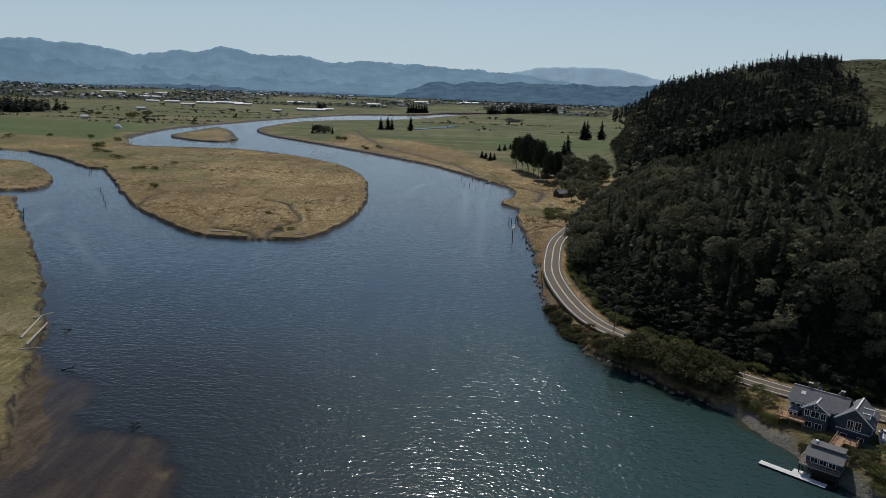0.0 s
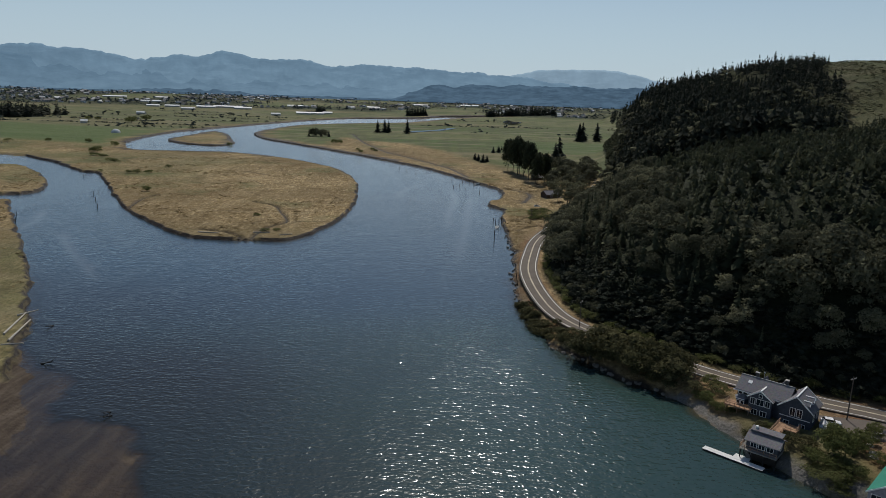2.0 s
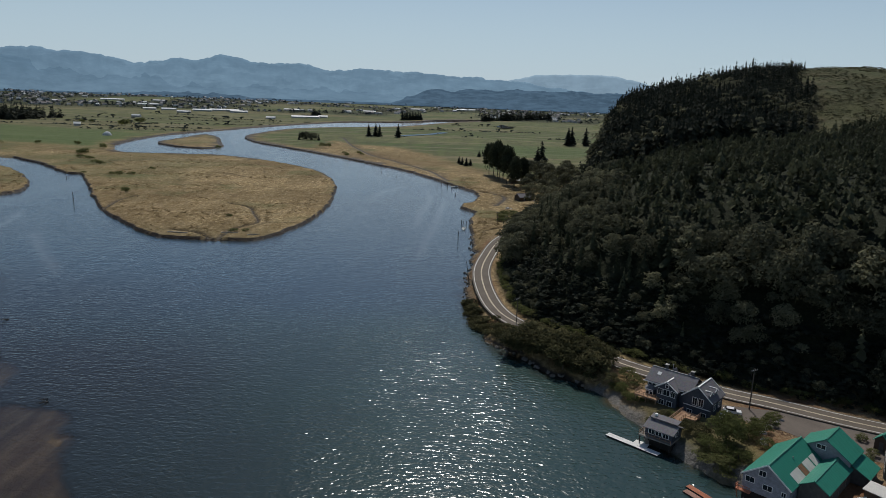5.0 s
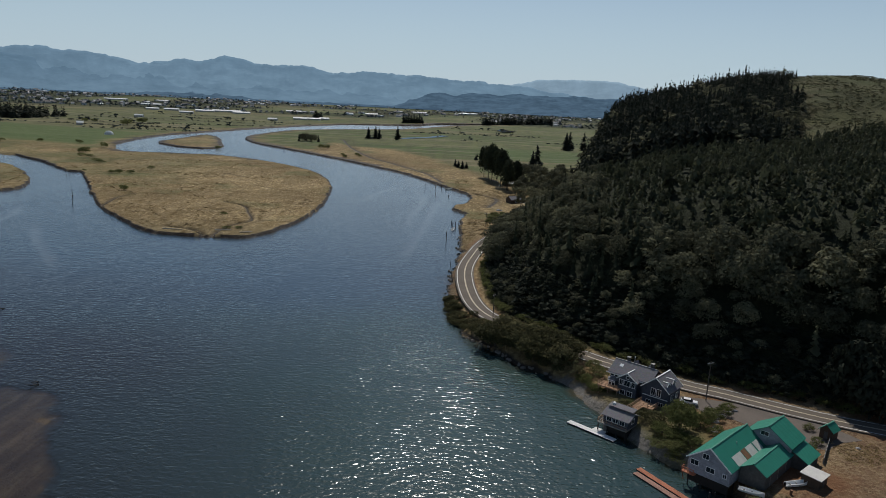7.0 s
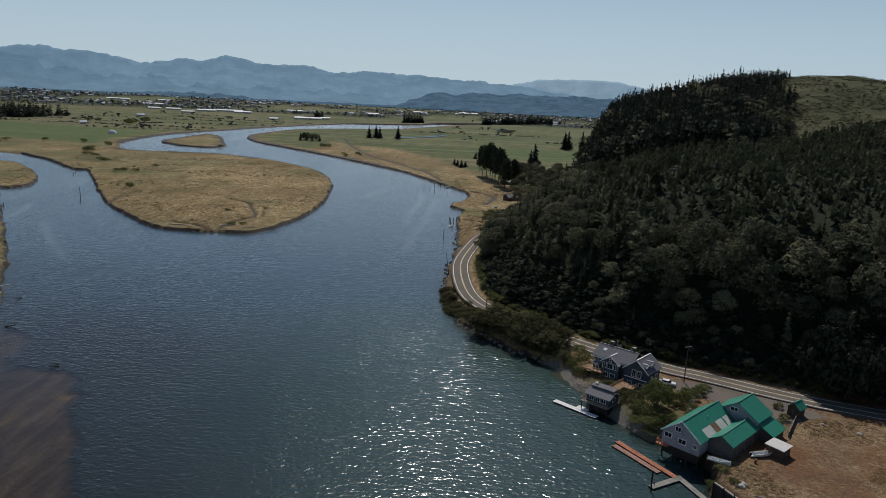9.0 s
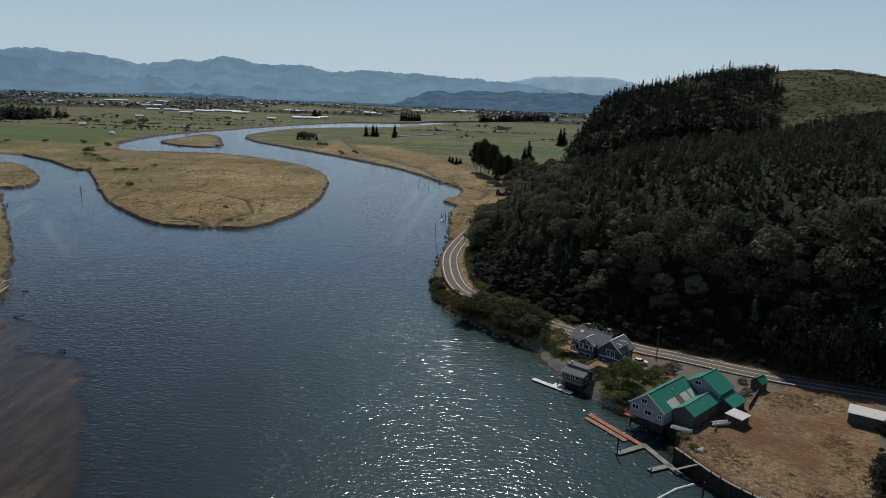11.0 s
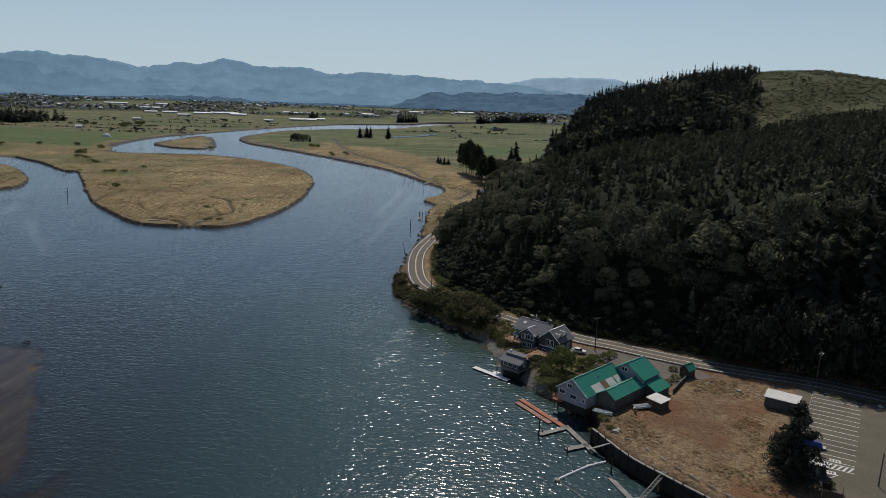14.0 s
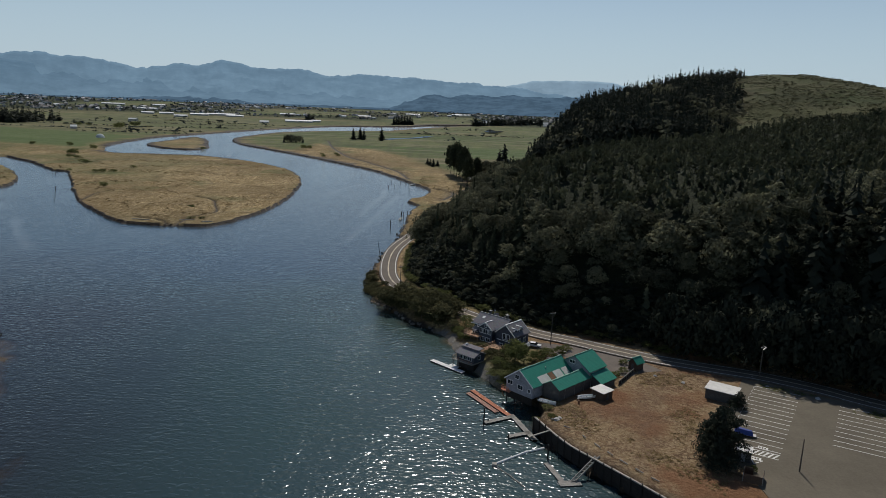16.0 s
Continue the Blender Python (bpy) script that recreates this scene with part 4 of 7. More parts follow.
    P = P[(d > 9) & (d < 27)]
    h = 7 + 6 * rng.random(len(P))
    stuff("hill_foot_trees", planted(P, FAR_CROWNS, h, h * 1.0, heights(P) - 0.6), YOUNG_FIR, "green trees along the foot of the rear hill", "trees")
    P = spread(240, 760, 440, 980, 4.6)
    B = P[(cleared(P) > 0.5) & (P[:, 0] < 0.72 * P[:, 1] + 60) & (fbm(P, 0.05, 77.0, 3) > -0.35)]
    h = 0.7 + 1.6 * rng.random(len(B)) ** 2
    stuff("hilltop_brush", planted(B, TUFTS, h, 2.8 + h * 1.2, heights(B) - 0.1), BRUSH, "low olive brush on the cleared hilltop", "shrubs")


woods()


# ---- single trees ----
GROVE = leafy("grove_needles", (0.030, 0.038, 0.022), (0.050, 0.060, 0.034), (0.075, 0.080, 0.045), 0.2)
TREE_KINDS = {}


TO_PLANT = []


def tree(*what):
    TO_PLANT.append(what)


def plant(kind, x, y, h, w, label, category, group, z):
    """A tree with a trunk and a crown; the first of a kind is built, the others share its meshes."""
    variant = (kind, int(abs(x * 3 + y)) % 3)
    m = pose(x, y, z, 0, 0, (x * 37 + y * 53) % 360)
    if variant in TREE_KINDS:
        f = TREE_KINDS[variant].scale
        return tagged(copy_thing(TREE_KINDS[variant], m @ Matrix.Diagonal((w / f.x, w / f.y, h / f.z, 1))), label, category, group)
    m = m @ Matrix.Diagonal((w, w, h, 1))
    i = variant[1]
    name = {"fir": "fir_tree", "alder": "broadleaf_tree", "shrub": "shrub", "spire": "sparse_conifer", "pine": "spreading_conifer", "grove": "tall_conifer", "thicket": "shrub", "willow": "willow_tree"}[kind]
    ob = thing(name, m, label, category, group)
    if kind == "grove":
        (V, F), mat, tr = leafy_shape(46, 44, 0.036, 0.75, seed=170 + i, low=0.06), GROVE, trunk_shape(0.85, 0.02, i)
    elif kind == "fir":
        (V, F), mat, tr = fir_shape(17, 10, 0.08, seed=110 + i, width=0.33), FIR, trunk_shape(0.97, 0.016, i, 0)
    elif kind == "pine":
        lobes = [tall_crown(26, 64, 0.028, 0.34 + 0.05 * (k % 2), seed=150 + i + 7 * k) for k in range(6)]
        place = [(0.9, 1.0, 0.05, 0.0), (0.8, 0.80, -0.26, 0.10), (0.8, 0.86, 0.26, -0.12), (0.75, 0.62, -0.12, -0.30), (0.7, 0.55, 0.34, 0.16), (0.7, 0.48, -0.42, -0.10)]
        V = np.vstack([v * np.array([a, a, b]) + np.array([c, e, 0]) for (v, _), (a, b, c, e) in zip(lobes, place)])
        n0 = np.cumsum([0] + [len(v) for v, _ in lobes])
        F = np.vstack([f + k for (_, f), k in zip(lobes, n0)])
        mat, tr = FIR, trunk_shape(0.8, 0.03, i)
    elif kind == "spire":
        (V, F), mat, tr = fir_shape(9, 4, seed=120 + i, width=0.13), FIR, trunk_shape(1.0, 0.014, i, 3)
    elif kind == "thicket":
        (V, F), mat, tr = leafy_shape(30, 44, 0.036, 1.0, seed=210 + i, low=-0.06), BANK_LEAF, trunk_shape(0.5, 0.03, i)
    elif kind == "willow":
        (V, F), mat, tr = leafy_shape(52, 70, 0.028, 0.95, seed=220 + i, low=0.02), SHRUB, trunk_shape(0.6, 0.03, i)
    elif kind == "alder":
        (V, F), mat, tr = leafy_shape(34, 40, 0.036, 0.9, seed=130 + i, low=0.08), ALDER, trunk_shape(0.75, 0.025, i)
    else:
        (V, F), mat, tr = leafy_shape(30, 52, 0.034, 1.2, seed=140 + i, low=-0.02), SHRUB, trunk_shape(0.5, 0.03, i)
    part("trunk", tr, BARK, ob)
    crown = new("crown", big_mesh("crown", V, F, mat, np.full(len(V), 0.25 + 0.25 * i)))
    crown.parent = ob
    TREE_KINDS[variant] = ob
    return ob


def trees():
    # tall firs and broadleaf trees round the cabin past the bend
    for x, y, h in [(69, 744, 29), (76, 706, 33), (81, 690, 30), (83, 662, 31), (88, 632, 25), (135, 832, 34), (128, 812, 27), (96, 645, 24), (73, 725, 30), (79, 715, 28)]:
        tree("fir" if y > 800 else "grove", x, y, h * (1.0 if y > 800 else 1.3), h * (1.2 if y > 800 else 0.66), "tall dark fir by the riverside cabin", "tree", "firs round the cabin")
    for x, y, h in [(101, 618, 17), (112, 640, 19), (124, 667, 21), (118, 610, 18), (131, 640, 20), (140, 690, 18), (155, 760, 17), (108, 585, 15), (120, 585, 16), (98, 655, 16), (104, 530, 13), (112, 545, 14), (108, 700, 22), (118, 720, 20), (100, 690, 18), (132, 610, 17), (96, 600, 15), (104, 560, 14), (116, 565, 15), (92, 520, 11), (97, 505, 10), (104, 505, 11), (140, 650, 20), (148, 700, 19), (122, 690, 21), (96, 575, 13), (88, 640, 15), (99, 480, 9), (128, 740, 20)]:
        tree("alder", x, y, h, h * 1.05, "rounded leafy tree beside the cabin", "tree", "trees round the cabin")
    for i in range(16):
        tree("shrub", 64 + 16 * rng.random(), 432 + 44 * rng.random(), 1.8 + 1.6 * rng.random(), 5 + 3 * rng.random(), "bright green thicket beside the road", "shrub", "green thicket")
    # firs and bushes standing on the plain
    for x, y, h in [(-143, 1368, 24), (-130, 1377, 26), (-122, 1372, 24), (-85, 1366, 28), (248, 1327, 36), (238, 1305, 34), (243, 1340, 30), (275, 1330, 36)]:
        tree("fir", x, y, h, h * 1.1, "lone dark fir standing in the pasture", "tree", "firs on the plain")
    for x, y, h, w in [(-640, 1400, 17, 22), (-655, 1415, 12, 16), (-760, 1460, 9, 14), (-745, 1470, 8, 12), (-470, 905, 7, 9), (-520, 900, 6, 9), (-560, 880, 5, 12), (-600, 860, 5, 12), (-340, 700, 4, 10), (-330, 690, 3.5, 9), (-365, 735, 4, 10), (-380, 745, 4, 11), (-652, 1494, 16, 24), (-418, 869, 8, 10), (-395, 782, 9, 12), (-403, 788, 6, 9), (-216, 503, 5, 7), (-276, 604, 4, 7), (-262, 612, 3.5, 8), (-262, 655, 4, 7), (-270, 606, 4.5, 7), (-302, 962, 6, 9), (36, 859, 9, 9), (45, 829, 10, 10), (50, 838, 8, 9), (40, 845, 9, 9), (64, 973, 9, 9), (72, 985, 10, 10), (82, 1011, 9, 9), (90, 1005, 9, 8), (-111, 901, 5, 7), (-101, 940, 5, 7), (-94, 925, 4, 6), (-120, 935, 4, 7), (-170, 1036, 9, 10), (-162, 1045, 8, 9), (-305, 610, 2.5, 5), (-110, 420, 1.6, 5), (-92, 372, 1.8, 6), (-86, 375, 1.5, 5)]:
        tree("fir" if x > 0 else "shrub", x, y, h, w * (1.5 if x > 0 else 1.0), "dark bush on the dry marsh", "bush", "bushes on the marsh")
    for i in range(14):
        a, b = rng.random(2)
        tree("alder" if i % 3 else "fir", -238 + 34 * a, 1180 + 34 * b, 11 + 5 * rng.random(), 12, "scrubby tree in a clump on the marsh", "tree", "clump on the marsh")
    for x, y, h in [(-153, 2300, 30), (-146, 2312, 27), (-139, 2318, 31), (-130, 2325, 28), (-121, 2332, 33), (-112, 2338, 30), (-104, 2350, 31), (-97, 2356, 26)]:
        tree("fir", x, y, h, h * 1.3, "dark fir in a windbreak", "tree", "windbreak firs")
    # round the house and sheds
    for x, y, h, w in [(95.6, 129.5, 2.2, 6.5), (96.8, 133.0, 2.8, 6.5), (98.5, 127.0, 2.2, 6.0), (97.6, 124.2, 1.5, 5.0), (100.0, 130.5, 3.0, 6.0)]:
        tree("shrub", x, y, h, w, "low olive scrub on the bank beside the barn", "shrub", "bank scrub")
    tree("willow", 101.5, 135.0, 9.0, 9.4, "round soft green willow between the house and the barn", "tree", "")
    for x, y, h, w in [(107.5, 137.0, 3.4, 4.5), (101.5, 127.5, 2.6, 6), (109.5, 139.5, 4.2, 6), (112.5, 142.5, 3.6, 5.5), (116.5, 146.0, 2.8, 4.5), (110.5, 133.0, 3.0, 4.5), (119.0, 149.5, 2.2, 4.0), (98.5, 125.5, 1.8, 4.5), (92, 148.0, 2.0, 3.5), (84, 166.5, 2.4, 4.0), (88.5, 168.5, 3.4, 5.0), (86.5, 172.0, 4.4, 5.5), (131.5, 129.0, 1.8, 3.0), (134.0, 131.8, 2.2, 3.0), (130.0, 126.8, 1.4, 2.4), (136.0, 139.5, 2.0, 3.0), (105.5, 101.5, 2.2, 3.6), (107.5, 103.0, 1.4, 3.0), (108.5, 98.0, 1.0, 2.6)]:
        tree("shrub", x, y, h, w, "leafy green shrub between the house and the sheds", "shrub", "garden shrubs")
    for i in range(11):
        a = i / 10
        tree("shrub", 81.5 + 4.5 * a + rng.random(), 168 - 11 * a + 2.0 * rng.random(), 1.3 + 0.9 * rng.random(), 2.6, "straw-coloured brush on the bank", "shrub", "dry bank brush")
    for x, y, h, w in [(145.2, 79.6, 14.0, 11.0), (147.5, 87.5, 10.0, 6.0), (142.8, 78.2, 9.0, 7.5), (160.8, 110.2, 4.6, 4.4)]:
        tree("pine", x, y, h, w, "broad dark conifer beside the parking bays", "tree", "")
    # bank below the road
    for t in np.linspace(0, 1, 84):
        L = ROAD_LINE[(ROAD_LINE[:, 1] > 184) & (ROAD_LINE[:, 1] < 262)]
        p = L[int(t * (len(L) - 1))]
        big = p[1] < 206
        q = p + np.array([-0.75, -0.62]) * (6.2 + 7.0 * rng.random() if big else 7.5 + 5.0 * rng.random())
        h = 6.0 + 5.0 * rng.random() if big else 1.8 + 1.8 * rng.random()
        tree("thicket", q[0], q[1], h, h * (0.85 + 0.4 * rng.random()) + 1.5, "dark green thicket on the river bank below the road", "shrub", "bank shrubs")
    # extra thickets fill the strip of dark shade between bank and water
    L = SHORE[(SHORE[:, 0] > 44) & (SHORE[:, 0] < 84) & (SHORE[:, 1] > 166) & (SHORE[:, 1] < 222)]
    for p in L[::2]:
        q = p + np.array([0.78, 0.55]) * (2.0 + 3.5 * rng.random())
        h = 2.6 + 2.6 * rng.random()
        tree("thicket", q[0], q[1], h, h * 1.1 + 1.2, "dark thicket hanging over the water's edge", "shrub", "waterside shrubs")
    for x, y, h, w in [(87.5, 146.5, 3.4, 5.0), (91.0, 143.5, 3.2, 5.0), (94.5, 140.5, 3.4, 5.0), (97.5, 139.0, 3.6, 5.0), (90.5, 148.0, 2.6, 4.0), (96.0, 136.5, 2.6, 4.5)]:
        tree("thicket", x, y, h, w, "dark shrub on the slope below the house", "shrub", "slope shrubs")
    # the front row of the wood along the road
    L = ROAD_LINE[(ROAD_LINE[:, 1] > 60) & (ROAD_LINE[:, 1] < 480)]
    g = np.gradient(L, axis=0)
    n = np.stack([g[:, 1], -g[:, 0]], 1) / np.linalg.norm(g, axis=1)[:, None]
    run = np.concatenate([[0], np.cumsum(np.linalg.norm(np.diff(L, axis=0), axis=1))])
    for s0 in np.arange(2, run[-1], 3.4):
        i = int(np.searchsorted(run, s0))
        q = L[i] + n[i] * (10.5 + 6.5 * rng.random())
        h = (6.5 + 6.5 * rng.random()) * (1.35 if q[0] > 155 or q[1] > 285 else 0.36)
        tree("alder", q[0], q[1], h, h * 1.05, "leafy alder at the foot of the wood", "tree", "roadside alders")
    for s0 in np.arange(1, run[-1], 4.2):
        i = int(np.searchsorted(run, s0))
        q = L[i] + n[i] * (8.2 + 2.5 * rng.random())
        tree("shrub", q[0], q[1], 1.8 + 2.2 * rng.random(), 3.5 + 1.5 * rng.random(), "low brush along the road's edge", "shrub", "roadside brush")
    # gaunt conifers on the skyline
    for x, y, h in [(404, 840, 22), (396, 838, 24), (388, 842, 20), (414, 836, 18), (378, 846, 19), (370, 835, 17), (424, 838, 14), (382, 825, 20)]:
        tree("spire", x, y, h, h * 0.9, "gaunt thin conifer on the hilltop", "tree", "skyline conifers")


trees()
_spots = np.array([(w[1], w[2]) for w in TO_PLANT])
for _w, _z in zip(TO_PLANT, heights(_spots)):
    plant(*_w, float(_z))


def plain_woods():
    """Woods, windbreaks, hedges and gardens out on the valley floor."""
    spots, hs = [], []
    for _ in range(420):  # the dark wood by the upper reach
        spots.append((-1000 + 110 * rng.random() - 240 * rng.random() ** 2, 1370 + 260 * rng.random()))
        hs.append(20 + 12 * rng.random())
    for _ in range(150):  # windbreak across the far pasture
        u = rng.random()
        spots.append((110 + 290 * u, 2440 + 400 * u + 60 * rng.random()))
        hs.append(20 + 18 * rng.random())
    for _ in range(60):
        u = rng.random()
        spots.append((-482 + 70 * u, 2290 - 50 * u + 14 * rng.random()))
        hs.append(14 + 14 * rng.random() if u > 0.55 else 8)
    A = np.array(spots)
    hs = np.array(hs)
    stuff("far_fir_woods", planted(A, FAR_FIRS, hs, hs * 1.25, heights(A) - 0.5), FIR, "dark fir woods and windbreaks on the valley floor", "trees")
    spots = []
    for a, b, n in [((-1000, 1180), (-410, 1300), 70), ((-640, 1490), (-380, 1660), 45), ((-1300, 1640), (-420, 1760), 90), ((-1200, 2050), (-300, 1990), 60), ((-420, 2050), (-120, 2030), 40), ((-600, 2600), (300, 2750), 90), ((-1500, 2450), (-500, 2500), 110), ((100, 3050), (1000, 3100), 90), ((-800, 880), (-420, 845), 60), ((-760, 800), (-480, 790), 40), ((-560, 3000), (300, 3150), 90), ((-200, 3400), (700, 3500), 100), ((-1150, 1290), (-430, 1395), 120), ((-980, 1500), (-620, 1480), 50), ((-120, 1700), (330, 1790), 80), ((60, 1130), (205, 1180), 40), ((-60, 2050), (420, 2110), 90), ((-1000, 1900), (-330, 1850), 110), ((-480, 2350), (140, 2420), 110), ((40, 1450), (300, 1520), 50)]:
        n = int(n * 1.5)
        u = rng.random(n)[:, None]
        spots.append(np.array(a) * (1 - u) + np.array(b) * u + rng.normal(size=(n, 2)) * np.array([3.0, 2.0]))
    A = np.vstack(spots)
    hs = 1.8 + 2.6 * rng.random(len(A)) + np.where(rng.random(len(A)) < 0.06, 6, 0)
    hs[A[:, 1] < 1000] *= 0.55
    keep = (shore_distance(A) > 3) & (fbm(A, 0.006, 71.0, 2) > 0.0)
    stuff("far_hedges", planted(A[keep], LOW_CROWNS, hs[keep], hs[keep] * 1.6, heights(A[keep]) - 0.4), FAR_HAZE_LEAF, "hedges and bushes along ditches on the plain", "hedge")
    # town trees
    n = 3800
    az = np.radians(-37 + 50 * rng.random(n) ** 1.25)
    r = 2550 + 1750 * rng.random(n)
    A = np.stack([40 + r * np.sin(az), r * np.cos(az)], 1)
    keep = fbm(A, 0.0035, 21.0, 3) > -0.1
    A = A[keep]
    hs = 5 + 8 * rng.random(len(A)) ** 1.6
    stuff("far_town_trees", planted(A, LOW_CROWNS[:2] + YOUNG[:1], hs, 2.0 + hs * 0.8, heights(A) - 0.4), FAR_HAZE_LEAF, "trees among the houses of the far town", "trees")
    # the wooded spur behind the plain
    P = spread(400, 1100, 1450, 2500, 27)
    z = heights(P)
    P = P[(z > 9) & (P[:, 0] / P[:, 1] > 0.2) & (P[:, 0] / P[:, 1] < 0.52)]
    hs = 15 + 9 * rng.random(len(P))
    stuff("far_spur_forest", planted(P, FAR_FIRS + FAR_CROWNS[:1], hs, hs * 1.15, heights(P) - 0.5), FIR, "dark forest on the spur beyond the pasture", "trees")
    # dry tussocks and reeds on the marsh
    P = np.vstack([spread(40, 130, 290, 700, 4.5), spread(-330, -90, 120, 460, 11.0)])
    s, d = shore_distance(P), uphill(P)
    keep = (s > 1.5) & (d < -9) & (fbm(P, 0.03, 31.0, 3) > 0.02)
    P = P[keep]
    R = spread(-420, -58, 350, 860, 6.5)
    R = R[(shore_distance(R) > 2.5) & (fbm(R, 0.035, 35.0, 3) + 0.25 * fbm(R, 0.15, 36.0, 2) > 0.06)]
    P = np.vstack([P, R])
    hs = 0.35 + 0.6 * rng.random(len(P)) ** 2
    stuff("marsh_tussocks", planted(P, TUFTS, hs, 2.0 + 3.0 * rng.random(len(P)), heights(P) - 0.1), STRAW, "straw-coloured tussocks and reeds on the marsh", "grass")


STRAW = leafy("straw_tussocks", (0.10, 0.072, 0.034), (0.26, 0.185, 0.085), (0.42, 0.32, 0.165), 0.2)
plain_woods()


# ---- building materials ----
def metal_roof(name, c, pitch=0.45):
    m = Mat(name, 0.42, 0.0, 0.4)
    wv = m.n.new("ShaderNodeTexWave")
    wv.inputs["Scale"].default_value = 1.0 / pitch / 3.2
    m.l.new(m.coords(obj=True), wv.inputs[0])
    f = m.noise(0.7, 5, 0.65)
    m.color(m.mix(m.ramp(f, (0.42, 0.0), (0.75, 0.55)), c, tuple(v * 0.66 + 0.01 for v in c)))
    m.bump(wv.outputs[1], 0.35, 0.05)
    return m.m


def boards(name, c, step=0.2, vertical=False, rough=0.8, var=0.25):
    m = Mat(name, rough, 0, 0.25)
    wv = m.n.new("ShaderNodeTexWave")
    wv.bands_direction = "X" if vertical else "Z"
    wv.wave_profile = "SAW"
    wv.inputs["Scale"].default_value = 1.0 / step / 6.28 * 1.0
    m.l.new(m.coords(obj=True), wv.inputs[0])
    f = m.noise(1.2, 5, 0.7)
    col = m.ramp(f, (0.3, tuple(v * (1 - var) for v in c)), (0.7, tuple(v * (1 + var) for v in c)))
    m.color(m.mix(m.math("MULTIPLY", m.ramp(wv.outputs[1], (0.0, 1.0), (0.12, 0.0)), 0.45), col, tuple(v * 0.4 for v in c)))
    m.bump(wv.outputs[1], 0.4, 0.03)
    return m.m


def shingles(name, c):
    m = Mat(name, 0.9, 0, 0.2)
    f = m.noise(2.2, 5, 0.75)
    b = m.voronoi(3.2, m.coords((1.0, 1.0, 1.0), obj=True), "Color")
    col = m.ramp(f, (0.3, tuple(v * 0.75 for v in c)), (0.7, tuple(v * 1.2 for v in c)))
    m.color(m.mix(0.18, col, b, "MULTIPLY"))
    m.bump(f, 0.4, 0.05)
    return m.m


GREEN_ROOF = metal_roof("green_metal_roof", (0.030, 0.215, 0.148))
PALE_ROOF = metal_roof("pale_metal_roof", (0.60, 0.58, 0.53))
RUST_ROOF = plain("rusty_roof_panel", (0.20, 0.10, 0.055), 0.85, var=0.4, scale=4)
GREY_SHINGLES = shingles("grey_shingles", (0.185, 0.178, 0.185))
# slate toned down: the house's shadow side is put into the colour
SLATE_SIDING = boards("slate_blue_siding", (0.062, 0.070, 0.088), 0.2)
GREY_SIDING = boards("pale_grey_siding", (0.27, 0.275, 0.30), 0.22)
DARK_SIDING = boards("weathered_dark_boards", (0.09, 0.085, 0.08), 0.25, True)
BROWN_SIDING = boards("brown_boards", (0.09, 0.06, 0.042), 0.22, True)
WHITE_TRIM = plain("white_trim", (0.72, 0.72, 0.70), 0.6, var=0.1)
DECK_WOOD = boards("cedar_deck", (0.36, 0.215, 0.125), 0.15, True)
RAIL_WOOD = plain("rail_wood", (0.30, 0.19, 0.12), 0.8, var=0.3, scale=3)
OLD_WOOD = plain("silvered_wood", (0.24, 0.225, 0.20), 0.9, var=0.35, scale=2, bump=0.4)
WET_WOOD = plain("dark_wet_timber", (0.020, 0.017, 0.015), 0.75, var=0.4, scale=2, bump=0.4)
FADED_PLANK = plain("faded_red_planks", (0.34, 0.20, 0.15), 0.9, var=0.4, scale=1.5, bump=0.3)
RED_PLANK = plain("red_brown_planks", (0.40, 0.155, 0.085), 0.85, var=0.35, scale=1.5, bump=0.3)
DOCK_WHITE = plain("pale_dock_deck", (0.66, 0.65, 0.62), 0.7, var=0.14, scale=1.0)
CONCRETE = plain("concrete", (0.36, 0.345, 0.32), 0.9, var=0.25, scale=0.8, bump=0.3)
LOT_ASPHALT = plain("lot_asphalt", (0.118, 0.100, 0.072), 0.92, var=0.3, scale=0.35, bump=0.2)
STEEL = plain("galvanised_steel", (0.42, 0.42, 0.42), 0.45, 0.8, var=0.15)
BLACK_RUBBER = plain("black_rubber", (0.02, 0.02, 0.02), 0.85, var=0.2)
CAR_WHITE = plain("white_car_paint", (0.75, 0.75, 0.75), 0.25, var=0.05, spec=0.5)
CAR_RED = plain("red_lamp", (0.35, 0.02, 0.02), 0.3, var=0.1)
HULL_WHITE = plain("white_hull", (0.70, 0.70, 0.68), 0.4, var=0.12, spec=0.5)
CANVAS_GREY = plain("grey_tarpaulin", (0.52, 0.53, 0.54), 0.8, var=0.15)
BLUE_TARP = plain("blue_tarpaulin", (0.03, 0.06, 0.24), 0.6, var=0.25)
ROCK = plain("grey_rock", (0.16, 0.145, 0.125), 0.95, var=0.4, scale=1.5, bump=0.6)
_g = Mat("window_glass", 0.06, 0.0, 0.5)
_g.color((0.015, 0.02, 0.026))
GLASS = _g.m


